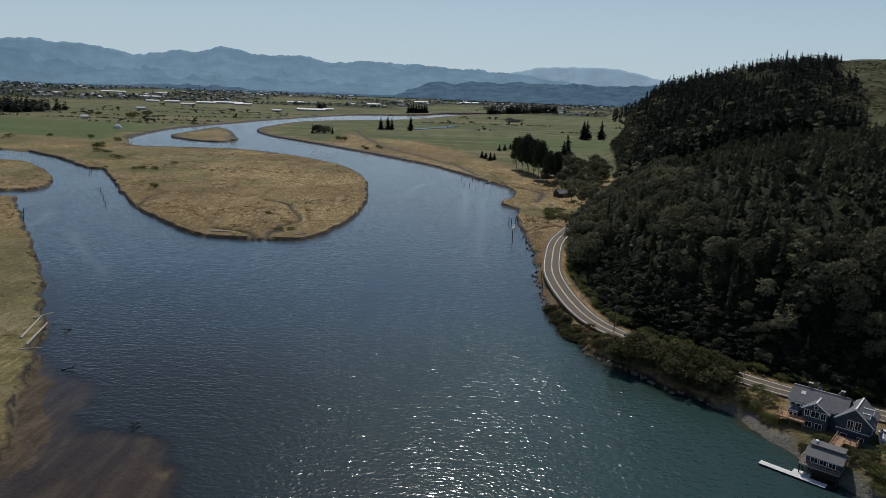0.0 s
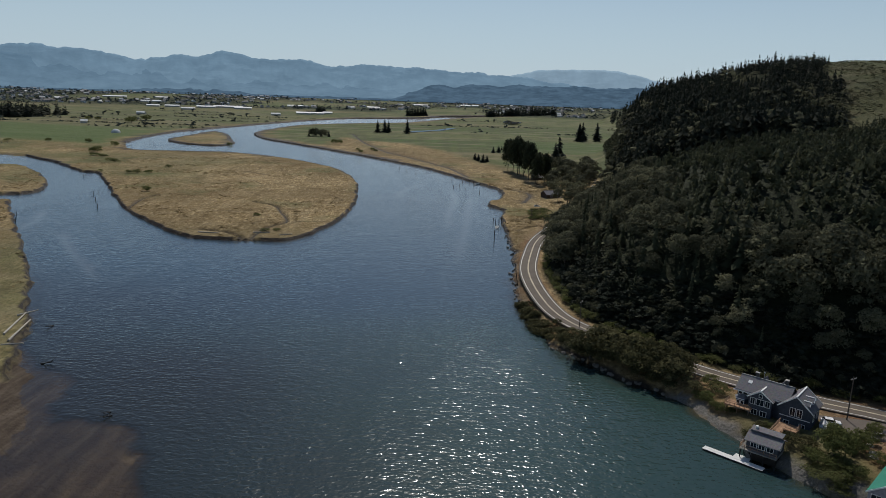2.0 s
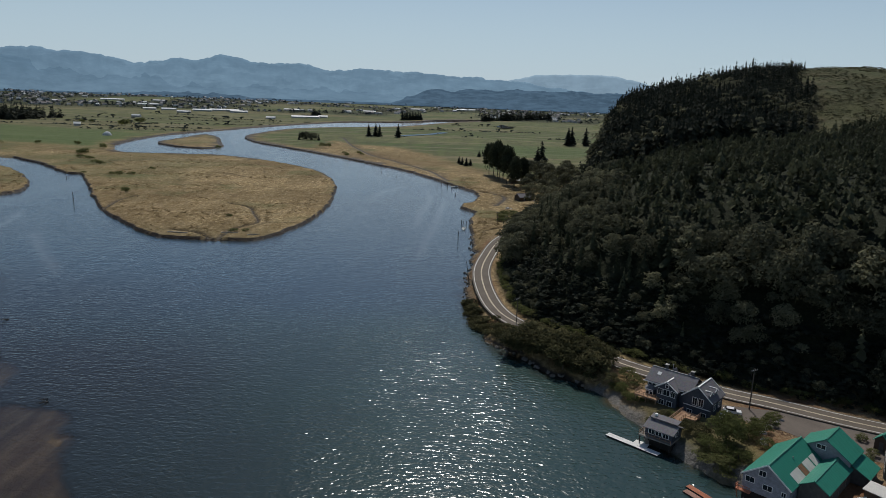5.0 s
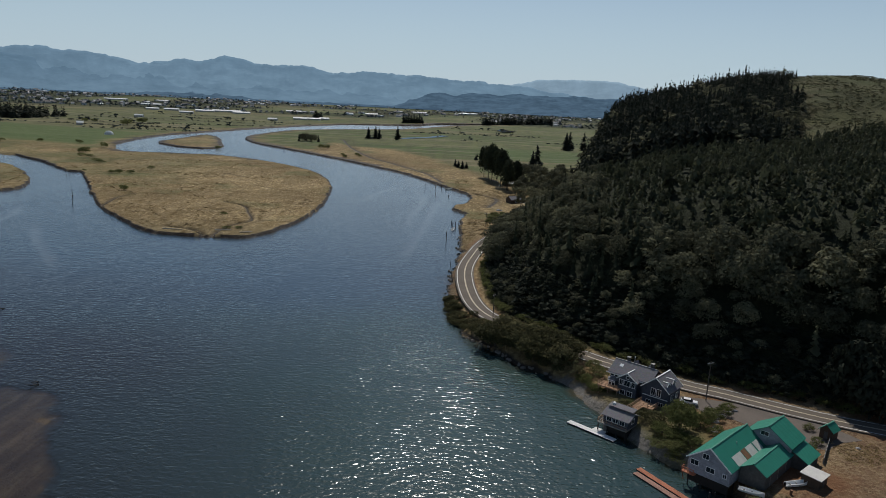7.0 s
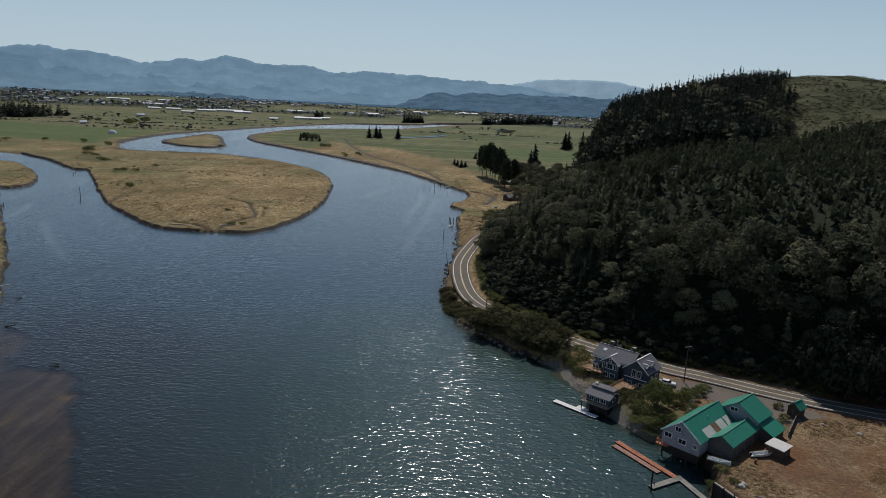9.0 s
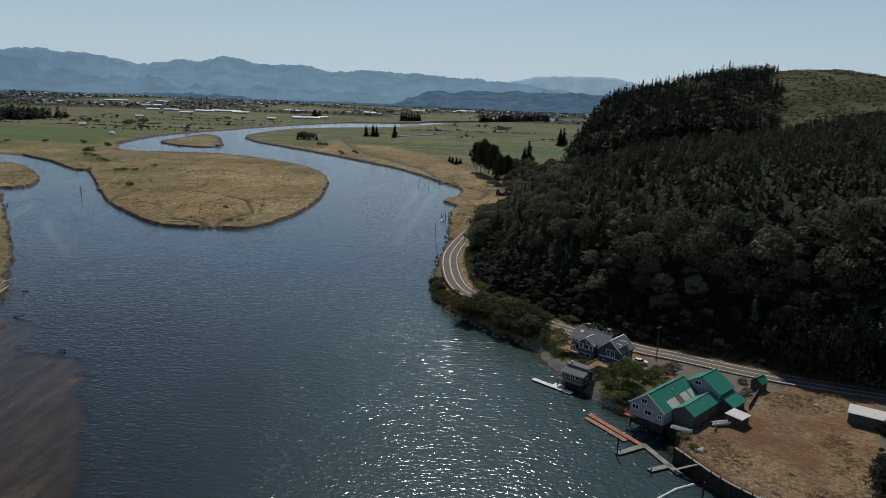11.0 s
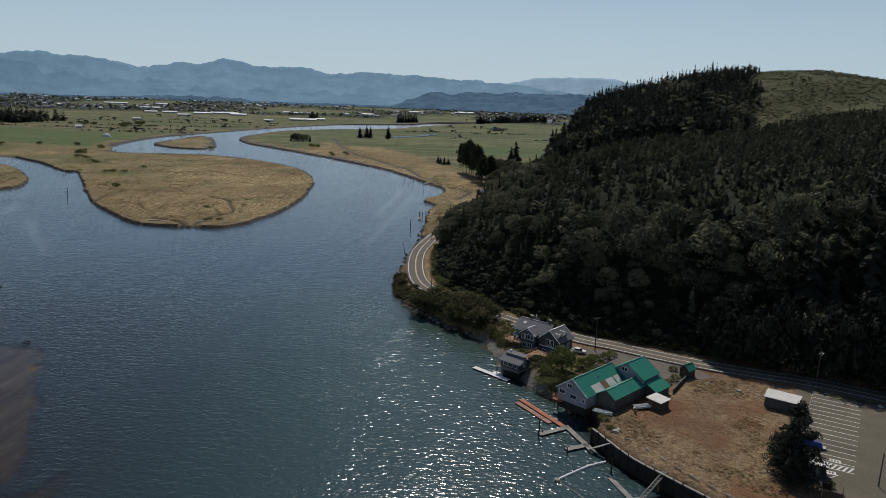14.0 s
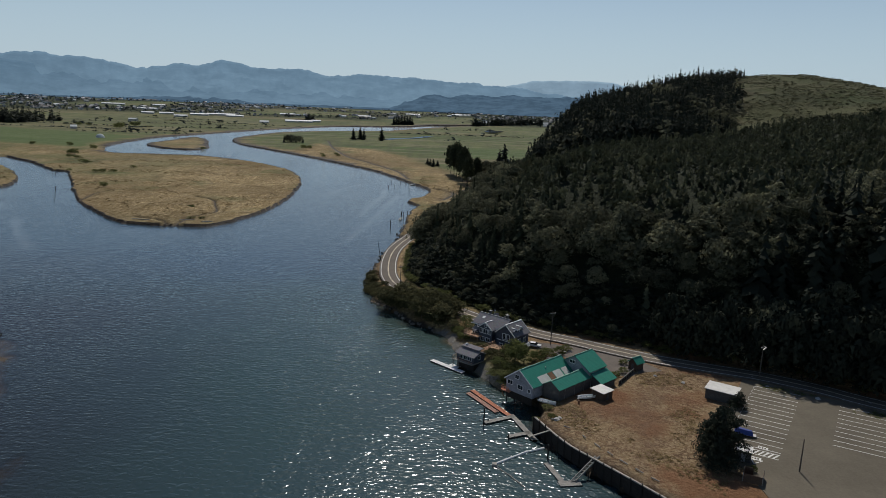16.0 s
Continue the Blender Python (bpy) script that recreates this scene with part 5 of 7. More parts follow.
# ---- buildings ----
def window(parent, x, y, z, w, h, face, trim=WHITE_TRIM, bars=1):
    """A framed window on a wall, in the building's own axes. face: -y, +y, -x or +x."""
    g, pane = Geo(), Geo()
    t = 0.12

    def put(geo, u0, u1, z0, z1, d0, d1):
        if face[1] == "y":
            sgn = -1 if face[0] == "-" else 1
            geo.box(x + u0, min(y + sgn * d0, y + sgn * d1), z0, x + u1, max(y + sgn * d0, y + sgn * d1), z1)
        else:
            sgn = -1 if face[0] == "-" else 1
            geo.box(min(x + sgn * d0, x + sgn * d1), y + u0, z0, max(x + sgn * d0, x + sgn * d1), y + u1, z1)

    put(g, -w / 2 - t, -w / 2, z - t, z + h + t, -0.05, 0.07)
    put(g, w / 2, w / 2 + t, z - t, z + h + t, -0.05, 0.07)
    put(g, -w / 2, w / 2, z + h, z + h + t, -0.05, 0.07)
    put(g, -w / 2, w / 2, z - t, z, -0.05, 0.09)
    for i in range(bars):
        u = -w / 2 + w * (i + 1) / (bars + 1)
        put(g, u - 0.035, u + 0.035, z, z + h, -0.02, 0.05)
    put(pane, -w / 2, w / 2, z, z + h, -0.04, 0.02)
    win = part("window", g, trim, parent, "white-framed window")
    part("pane", pane, GLASS, win, "dark glass pane")
    return win


def gable_walls(parent, x0, x1, y0, y1, z0, eave, top, material, axis="x", label=""):
    """Four outer walls, the end ones drawn up to the ridge."""
    t = 0.18
    if axis == "x":
        ym = (y0 + y1) / 2
        for y, s in ((y0, 1), (y1, -1)):
            part("wall", Geo().box(x0, min(y, y + s * t), z0, x1, max(y, y + s * t), eave), material, parent, label)
        for x, s in ((x0, 1), (x1, -1)):
            a = [(x, y0 + t, z0), (x, y1 - t, z0), (x, y1 - t, eave), (x, ym, top), (x, y0 + t, eave)]
            b = [(x + s * t, p[1], p[2]) for p in a]
            part("gable_wall", Geo().solid(a, b), material, parent, label)
    else:
        xm = (x0 + x1) / 2
        for x, s in ((x0, 1), (x1, -1)):
            part("wall", Geo().box(min(x, x + s * t), y0, z0, max(x, x + s * t), y1, eave), material, parent, label)
        for y, s in ((y0, 1), (y1, -1)):
            a = [(x0 + t, y, z0), (x1 - t, y, z0), (x1 - t, y, eave), (xm, y, top), (x0 + t, y, eave)]
            b = [(p[0], y + s * t, p[2]) for p in a]
            part("gable_wall", Geo().solid(a, b), material, parent, label)


def gable_roof(parent, x0, x1, y0, y1, eave, top, material, axis="x", over=0.45, thick=0.16, trim=None, label="", sides=(1, 1)):
    """Two roof slopes with overhang, a ridge cap and bargeboards."""
    lift = 0.10
    if axis == "x":
        m = (y0 + y1) / 2
        half = (y1 - y0) / 2
        k = (top - eave) / half
        lows = [(y0 - over, eave - k * over), (y1 + over, eave - k * over)]
        for (y, z), on in zip(lows, sides):
            if on:
                pts = [(x0 - over, y, z + lift), (x1 + over, y, z + lift), (x1 + over, m, top + lift), (x0 - over, m, top + lift)]
                part("roof_slope", Geo().slab(pts, thick), material, parent, label)
        part("ridge_cap", Geo().beam((x0 - over, m, top + lift), (x1 + over, m, top + lift), 0.35, 0.10), trim or material, parent)
        if trim:
            for x in (x0 - over, x1 + over):
                for y, z in lows:
                    part("bargeboard", Geo().beam((x, y, z), (x, m, top), 0.10, 0.28), trim, parent, "white bargeboard")
    else:
        m = (x0 + x1) / 2
        half = (x1 - x0) / 2
        k = (top - eave) / half
        lows = [(x0 - over, eave - k * over), (x1 + over, eave - k * over)]
        for (x, z), on in zip(lows, sides):
            if on:
                pts = [(x, y0 - over, z + lift), (x, y1 + over, z + lift), (m, y1 + over, top + lift), (m, y0 - over, top + lift)]
                part("roof_slope", Geo().slab(pts, thick), material, parent, label)
        part("ridge_cap", Geo().beam((m, y0 - over, top + lift), (m, y1 + over, top + lift), 0.35, 0.10), trim or material, parent)
        if trim:
            for y in (y0 - over, y1 + over):
                for x, z in lows:
                    part("bargeboard", Geo().beam((x, y, z), (m, y, top), 0.10, 0.28), trim, parent, "white bargeboard")


def railing(parent, pts, z, h=1.0, step=1.3, material=None):
    material = material or RAIL_WOOD
    for a, b in zip(pts[:-1], pts[1:]):
        a, b = Vector((*a, z)), Vector((*b, z))
        n = max(1, round((b - a).length / step))
        for i in range(n + 1):
            p = a.lerp(b, i / n)
            part("rail_post", Geo().box(p.x - 0.05, p.y - 0.05, z, p.x + 0.05, p.y + 0.05, z + h), material, parent)
        up = Vector((0, 0, h))
        part("handrail", Geo().beam(a + up, b + up, 0.12, 0.07), material, parent)
        part("handrail", Geo().beam(a + up * 0.5, b + up * 0.5, 0.05, 0.10), material, parent)


def planks(parent, x0, x1, y0, y1, z, n, material, along="x", gap=0.03, t=0.08, label=""):
    """A deck of single planks that share one mesh."""
    me = None
    for i in range(n):
        if along == "x":
            w = (y1 - y0) / n
            g = Geo().box(x0, y0 + gap / 2, z - t, x1, y0 + w - gap / 2, z)
            off = (0, i * w, 0)
        else:
            w = (x1 - x0) / n
            g = Geo().box(x0 + gap / 2, y0, z - t, x0 + w - gap / 2, y1, z)
            off = (i * w, 0, 0)
        if me is None:
            ob = part("plank", g, material, parent, label)
            me = ob.data
        else:
            ob = new("plank", me)
            ob.parent = parent
            ob.location = off


def pile(x, y, z0, z1, r, label, group="", lean=0.0, name="piling", category="piling"):
    ob = thing(name, pose(x, y, 0, lean, lean * 0.6, 0), label, category, group)
    part("shaft", Geo().tube((0, 0, z0), (0.02, 0, z1), r, r * 0.88, 9), WET_WOOD, ob)
    part("pile_top", Geo().tube((0.02, 0, z1), (0.02, 0, z1 + 0.07), r * 0.8, r * 0.5, 9), OLD_WOOD, ob, "worn pale top")
    return ob


def river_house():
    """Slate-blue two-storey house; x runs along its front, y towards the road."""
    ob = thing("river_house", pose(96.2, 152.1, 0, 0, 0, -40), "slate-blue two-storey house with grey shingle roofs above the river", "house")
    part("foundation", Geo().box(-10.4, 2.0, 0.4, 7.4, 8.4, 3.6), CONCRETE, ob, "grey concrete foundation")
    gable_walls(ob, -10.6, 0.1, 1.6, 9.2, 2.6, 8.8, 11.2, SLATE_SIDING)
    gable_roof(ob, -10.6, 1.2, 1.6, 9.2, 8.8, 11.2, GREY_SHINGLES, over=0.6, trim=None, label="grey shingle roof slope")
    part("fascia", Geo().box(-11.6, 0.92, 8.12, -0.3, 1.02, 8.38), WHITE_TRIM, ob, "white fascia")
    # the wing with its gable to the river
    gable_walls(ob, 0.1, 7.4, 0.2, 8.0, 2.2, 8.2, 11.2, SLATE_SIDING, "y")
    gable_roof(ob, 0.1, 7.4, 0.2, 8.0, 8.2, 11.2, GREY_SHINGLES, "y", 0.5, trim=WHITE_TRIM, label="grey shingle roof slope")
    # low gable in the middle of the front
    gable_walls(ob, -7.2, -1.6, -0.2, 1.7, 2.6, 8.2, 10.1, SLATE_SIDING, "y")
    gable_roof(ob, -7.2, -1.6, -0.2, 4.9, 8.2, 10.1, GREY_SHINGLES, "y", 0.4, trim=WHITE_TRIM, label="low gable roof slope")
    part("ridge_cap", Geo().beam((-11.2, 5.4, 11.36), (1.2, 5.4, 11.36), 0.30, 0.08), CONCRETE, ob, "pale ridge cap")
    for x in (-7.6, -0.4):
        part("chimney", Geo().box(x - 0.4, 5.9, 10.2, x + 0.4, 6.7, 12.3), DARK_SIDING, ob, "dark boxed chimney")
        part("chimney_cap", Geo().box(x - 0.5, 5.8, 12.3, x + 0.5, 6.8, 12.42), CONCRETE, ob, "pale chimney cap")
    window(ob, -4.4, -0.2, 8.45, 0.7, 0.7, "-y", bars=0)
    for x, w in ((-6.2, 1.0), (-4.4, 1.7), (-2.6, 1.0)):
        window(ob, x, -0.2, 6.3, w, 1.5, "-y")
    for x in (-5.6, -3.4):
        window(ob, x, -0.2, 3.6, 1.4, 1.3, "-y")
    # bay at the corner
    bay = [(-10.8, 1.7), (-10.2, 0.3), (-8.4, 0.3), (-7.8, 1.7)]
    part("bay_wall", Geo().solid([(x, y, 3.0) for x, y in bay], [(x, y, 6.6) for x, y in bay]), SLATE_SIDING, ob)
    roof_ring = [(-11.2, 1.7), (-10.4, -0.1), (-8.2, -0.1), (-7.4, 1.7)]
    part("bay_roof", Geo().solid([(x, y, 6.6) for x, y in roof_ring], [(-9.8, 1.6, 7.4), (-9.6, 1.5, 7.4), (-9.0, 1.5, 7.4), (-8.8, 1.6, 7.4)]), GREY_SHINGLES, ob, "small hipped bay roof")
    part("bay_fascia", Geo().box(-10.4, -0.16, 6.4, -8.2, -0.06, 6.6), WHITE_TRIM, ob, "white bay fascia")
    for x in (-9.8, -8.8):
        window(ob, x, 0.3, 4.3, 0.7, 1.6, "-y", bars=0)
    for x in (-9.9, -8.7):
        window(ob, x, 1.6, 7.3, 0.9, 0.8, "-y", bars=0)
    for x in (3.1, 4.7):
        window(ob, x, 0.2, 6.1, 1.1, 1.9, "-y")
    for x in (2.0, 5.6):
        window(ob, x, 0.2, 3.0, 1.2, 1.4, "-y")
    for y in (2.6, 5.8):
        window(ob, 7.4, y, 5.2, 1.3, 1.4, "+x")
    for y in (4.0, 7.0):
        window(ob, -10.6, y, 6.0, 1.2, 1.3, "-x")
    # dormer on the wing's outer slope
    gable_walls(ob, 4.4, 6.7, 3.2, 5.4, 8.4, 9.7, 10.4, SLATE_SIDING)
    gable_roof(ob, 4.4, 6.7, 3.2, 5.4, 9.7, 10.4, GREY_SHINGLES, over=0.25, trim=WHITE_TRIM, label="dormer roof slope")
    window(ob, 6.7, 4.3, 8.8, 1.1, 0.8, "+x")
    gable_walls(ob, 4.6, 6.5, 0.6, 2.4, 8.4, 9.5, 10.1, SLATE_SIDING)
    gable_roof(ob, 4.6, 6.5, 0.6, 2.4, 9.5, 10.1, GREY_SHINGLES, over=0.25, trim=WHITE_TRIM, label="dormer roof slope")
    part("belly_band", Geo().box(0.2, 0.08, 5.5, 7.3, 0.2, 5.7), WHITE_TRIM, ob, "pale band across the gable")
    # rear dormers show over the ridge
    for x in (-5.6, -1.2):
        part("rear_dormer", Geo().solid([(x - 1.0, 5.5, 10.2), (x + 1.0, 5.5, 10.2), (x + 1.0, 8.0, 9.4), (x - 1.0, 8.0, 9.4)], [(x - 0.05, 5.5, 11.8), (x + 0.05, 5.5, 11.8), (x + 0.05, 8.0, 11.6), (x - 0.05, 8.0, 11.6)]), GREY_SHINGLES, ob)
    part("skylight", Geo().slab([(-8.9, 3.3, 10.10), (-7.9, 3.3, 10.10), (-7.9, 4.1, 10.60), (-8.9, 4.1, 10.60)], 0.12), WHITE_TRIM, ob, "pale skylight in the roof")
    vent = Geo().tube((-6.0, 6.6, 10.2), (-6.0, 6.6, 12.6), 0.09, 0.09, 8)
    vent.tube((-6.0, 6.6, 12.6), (-6.0, 6.6, 12.9), 0.22, 0.10, 8)
    part("flue_pipe", vent, STEEL, ob, "metal flue pipe")
    # decks
    part("deck_frame", Geo().box(-12.4, -2.2, 4.7, -6.0, 1.6, 4.98), RAIL_WOOD, ob)
    planks(ob, -12.4, -6.0, -2.2, 1.6, 5.08, 16, DECK_WOOD, "x", label="cedar deck plank")
    railing(ob, [(-12.3, 1.5), (-12.3, -2.1), (-6.1, -2.1)], 5.08)
    for x in (-12.0, -9.2, -6.4):
        part("deck_post", Geo().box(x - 0.1, -2.0, 0.4, x + 0.1, -1.8, 4.7), RAIL_WOOD, ob)


def walkway_deck():
    ob = thing("walkway_deck", pose(96.2, 152.1, 0, 0, 0, -40), "cedar walkway deck from the house to the boathouse", "deck")
    planks(ob, 1.2, 6.0, -6.0, -2.2, 4.7, 14, DECK_WOOD, "x", label="cedar plank")
    planks(ob, 1.2, 3.4, -12.2, -6.0, 4.7, 8, DECK_WOOD, "y", label="cedar plank")
    part("joist_frame", Geo().box(1.2, -6.0, 4.3, 6.0, -2.2, 4.6), RAIL_WOOD, ob)
    part("joist_frame", Geo().box(1.2, -12.2, 4.3, 3.4, -6.0, 4.6), RAIL_WOOD, ob)
    railing(ob, [(5.9, -2.3), (5.9, -5.9), (3.4, -5.9), (3.4, -12.0)], 4.7)
    railing(ob, [(1.3, -2.4), (1.3, -12.0)], 4.7)
    for x, y in ((1.4, -5.8), (5.8, -5.8), (1.4, -9.0), (3.2, -9.0), (5.8, -2.6)):
        part("deck_post", Geo().box(x - 0.11, y - 0.11, 0.3, x + 0.11, y + 0.11, 4.3), RAIL_WOOD, ob)


def boathouse():
    ob = thing("boathouse", pose(96.2, 152.1, 0, 0, 0, -40), "small grey boathouse on piles over the water", "boathouse")
    part("floor", Geo().box(-2.6, -19.2, 2.5, 5.6, -12.6, 2.75), OLD_WOOD, ob)
    gable_walls(ob, -1.4, 5.4, -18.2, -12.8, 2.7, 5.0, 6.1, SLATE_SIDING)
    gable_roof(ob, -1.4, 5.4, -18.2, -12.8, 5.0, 6.1, GREY_SHINGLES, over=0.5, label="grey shingle roof slope")
    part("monitor_wall", Geo().box(-1.0, -15.4, 5.9, 5.0, -14.2, 6.6), SLATE_SIDING, ob, "low raised wall along the ridge")
    part("monitor_roof", Geo().slab([(-1.5, -15.9, 6.62), (5.5, -15.9, 6.62), (5.5, -13.7, 6.95), (-1.5, -13.7, 6.95)], 0.14), GREY_SHINGLES, ob, "raised strip of grey roof")
    # dark panels added between the piles for the black shade beneath
    part("underfloor_boards", Geo().box(-0.8, -17.6, 0.1, 5.2, -17.45, 2.5), WET_WOOD, ob, "dark panel standing for the shade under the floor")
    part("underfloor_boards", Geo().box(5.05, -17.4, 0.1, 5.2, -13.0, 2.5), WET_WOOD, ob, "dark panel standing for the shade under the floor")
    for x in (0.2, 2.0, 3.8):
        window(ob, x, -18.2, 3.5, 1.3, 1.0, "-y")
    window(ob, 5.4, -15.5, 3.7, 1.2, 1.1, "+x")
    window(ob, -1.4, -15.2, 3.5, 1.3, 1.3, "-x")
    part("vent_box", Geo().box(-0.7, -15.0, 6.6, -0.2, -14.3, 7.3), WHITE_TRIM, ob, "white roof vent")
    railing(ob, [(-1.4, -19.1), (-2.5, -19.1), (-2.5, -13.0)], 2.75)
    railing(ob, [(-1.4, -19.1), (5.5, -19.1)], 2.75)
    for x in (-2.3, 0.3, 2.9, 5.3):
        for y in (-18.9, -15.8, -12.9):
            part("pile", Geo().tube((x, y, -1.5), (x, y, 2.5), 0.16, 0.15, 8), WET_WOOD, ob, "dark wet pile")


BARN = pose(100.9, 112.1, 0, 0, 0, 46.3)  # x along the barns' ridges, -y towards the lot


def barns():
    ob = thing("green_roof_barn", BARN, "large grey waterside barn with a green metal roof on piles", "barn")
    gable_walls(ob, 0, 18.4, -4.7, 4.7, 3.4, 6.9, 10.4, GREY_SIDING)
    gable_roof(ob, 0, 18.4, -4.7, 4.7, 6.9, 10.4, GREEN_ROOF, over=0.4, trim=None, label="green metal roof slope")
    part("bargeboard", Geo().beam((-0.4, -5.1, 6.7), (-0.4, 0, 10.5), 0.1, 0.28), WHITE_TRIM, ob, "pale bargeboard")
    part("bargeboard", Geo().beam((-0.4, 5.1, 6.7), (-0.4, 0, 10.5), 0.1, 0.28), WHITE_TRIM, ob, "pale bargeboard")
    part("ridge_flashing", Geo().beam((-0.4, 0, 10.58), (18.8, 0, 10.58), 0.22, 0.06), GREEN_ROOF, ob, "green ridge flashing")
    k = (10.4 - 6.9) / 4.7
    for x0, x1, mat, lab in ((3.9, 8.2, PALE_ROOF, "translucent white roof panel"), (8.5, 10.6, RUST_ROOF, "rusty roof panel"), (10.9, 14.2, PALE_ROOF, "translucent white roof panel"), (14.8, 17.2, PALE_ROOF, "translucent white roof panel")):
        ya, yb = -4.9, -3.0
        part("roof_panel", Geo().slab([(x0, ya, 6.9 + k * (4.7 + ya) + 0.16), (x1, ya, 6.9 + k * (4.7 + ya) + 0.16), (x1, yb, 6.9 + k * (4.7 + yb) + 0.16), (x0, yb, 6.9 + k * (4.7 + yb) + 0.16)], 0.05), mat, ob, lab)
    window(ob, 0, 0.9, 7.6, 1.3, 1.1, "-x")
    window(ob, 0, 3.2, 5.4, 1.7, 1.1, "-x")
    window(ob, 0, -0.4, 4.9, 1.8, 1.1, "-x")
    window(ob, 0, -3.6, 4.9, 0.8, 0.9, "-x")
    for x in (0.3, 3.4, 6.6):
        for y in (-4.4, -1.5, 1.5, 4.4):
            part("pile", Geo().tube((x, y, -1.0), (x, y, 3.4), 0.18, 0.16, 8), WET_WOOD, ob, "dark pile")
    # dark sheet behind the front piles in place of the barn's shade
    part("skirt_boards", Geo().box(0.2, -4.6, 1.2, 0.35, 4.6, 3.4), WET_WOOD, ob, "dark panel standing for the shade below the barn")
    part("roof_vent", Geo().tube((9.5, -1.6, 9.0), (9.5, -1.6, 9.75), 0.14, 0.14, 8), STEEL, ob, "steel roof vent")
    part("landing", Geo().box(-1.2, 2.6, 3.2, 0.0, 5.6, 3.4), RED_PLANK, ob, "red timber landing")
    railing(ob, [(-1.1, 2.7), (-1.1, 5.5), (0.0, 5.5)], 3.4, material=RED_PLANK)
    part("landing_brace", Geo().beam((-1.0, 5.4, 3.2), (0.2, 5.4, 0.8), 0.14), RED_PLANK, ob)

    ob = thing("green_roof_boat_shed", BARN, "long low boat shed with a green metal roof", "shed")
    gable_walls(ob, 4.2, 19.4, -10.5, -5.0, 3.3, 6.9, 8.6, DARK_SIDING)
    gable_roof(ob, 4.2, 19.4, -10.5, -5.0, 6.9, 8.6, GREEN_ROOF, over=0.3, label="green metal roof slope")
    for x in (7.0, 11.5, 16.0):
        part("batten", Geo().box(x - 0.06, -10.56, 3.4, x + 0.06, -10.5, 6.8), OLD_WOOD, ob)
    part("door", Geo().box(4.12, -9.6, 3.4, 4.2, -6.0, 6.3), DARK_SIDING, ob, "dark boarded boat door")

    ob = thing("green_roof_workshop", BARN, "tall grey workshop with a green metal roof", "workshop")
    gable_walls(ob, 18.8, 27.0, -10.2, 0.2, 3.4, 8.5, 11.8, GREY_SIDING)
    gable_roof(ob, 18.8, 27.0, -10.2, 0.2, 8.5, 11.8, GREEN_ROOF, over=0.4, label="green metal roof slope")
    part("ridge_flashing", Geo().beam((18.4, -5.0, 11.98), (27.4, -5.0, 11.98), 0.22, 0.06), GREEN_ROOF, ob, "green ridge flashing")
    window(ob, 18.8, -4.2, 9.3, 1.7, 0.9, "-x")
    window(ob, 23.0, -10.2, 5.0, 1.6, 1.2, "-y")

    ob = thing("green_roof_lean_to", BARN, "low lean-to with a green metal roof against the workshop", "lean-to")
    part("roof_slope", Geo().slab([(19.4, -14.2, 5.7), (27.4, -14.2, 5.7), (27.4, -10.3, 7.7), (19.4, -10.3, 7.7)], 0.14), GREEN_ROOF, ob)
    part("wall", Geo().box(19.8, -13.8, 3.3, 27.0, -13.62, 5.72), DARK_SIDING, ob)
    for x in (19.8, 26.8):
        a = [(x, -13.6, 3.3), (x, -10.4, 3.3), (x, -10.4, 7.4), (x, -13.6, 5.75)]
        part("end_wall", Geo().solid(a, [(x + 0.18, p[1], p[2]) for p in a]), DARK_SIDING, ob)

    ob = thing("white_roof_shed", pose(123.9, 112.2, 3.5, 0, 0, 43), "small dark shed with a pale flat roof", "shed")
    for x0, y0, x1, y1 in ((-2.2, -1.9, 2.2, -1.75), (-2.2, 1.75, 2.2, 1.9), (-2.2, -1.75, -2.05, 1.75), (2.05, -1.75, 2.2, 1.75)):
        part("wall", Geo().box(x0, y0, 0, x1, y1, 2.4), BROWN_SIDING, ob)
    part("roof", Geo().slab([(-2.5, -2.3, 2.45), (2.5, -2.3, 2.45), (2.5, 2.3, 2.75), (-2.5, 2.3, 2.75)], 0.14), PALE_ROOF, ob, "pale metal roof")
    part("door", Geo().box(-0.5, -1.96, 0.05, 0.5, -1.9, 2.0), DARK_SIDING, ob)

    ob = thing("green_roof_hut", pose(138.8, 135.6, 3.6, 0, 0, 40), "small brown hut with a green gable roof", "hut")
    gable_walls(ob, -1.7, 1.7, -1.5, 1.5, 0, 2.5, 3.9, BROWN_SIDING)
    gable_roof(ob, -1.7, 1.7, -1.5, 1.5, 2.5, 3.9, GREEN_ROOF, over=0.35, label="green metal roof slope")
    part("door", Geo().box(-1.76, -0.45, 0.05, -1.7, 0.45, 2.0), DARK_SIDING, ob)

    ob = thing("metal_storage_shed", pose(158.2, 115.8, 3.5, 0, 0, -33), "long dark storage shed with a rust-stained white roof", "shed")
    for x0, y0, x1, y1 in ((-4.0, -2.4, 4.0, -2.22), (-4.0, 2.22, 4.0, 2.4), (-4.0, -2.22, -3.82, 2.22), (3.82, -2.22, 4.0, 2.22)):
        part("wall", Geo().box(x0, y0, 0, x1, y1, 3.0), DARK_SIDING, ob)
    part("roof", Geo().slab([(-4.3, -2.8, 3.05), (4.3, -2.8, 3.05), (4.3, 2.8, 3.5), (-4.3, 2.8, 3.5)], 0.16), PALE_ROOF, ob, "rust-stained white roof")
    for x in (-2.0, 1.6):
        part("door", Geo().box(x - 1.2, -2.47, 0.05, x + 1.2, -2.4, 2.4), DARK_SIDING, ob)

    ob = thing("timber_fence", pose(0, 0, 0), "dark board fence beside the workshop", "fence")
    a, b = Vector((130.6, 121.6)), Vector((137.4, 132.4))
    n = 18
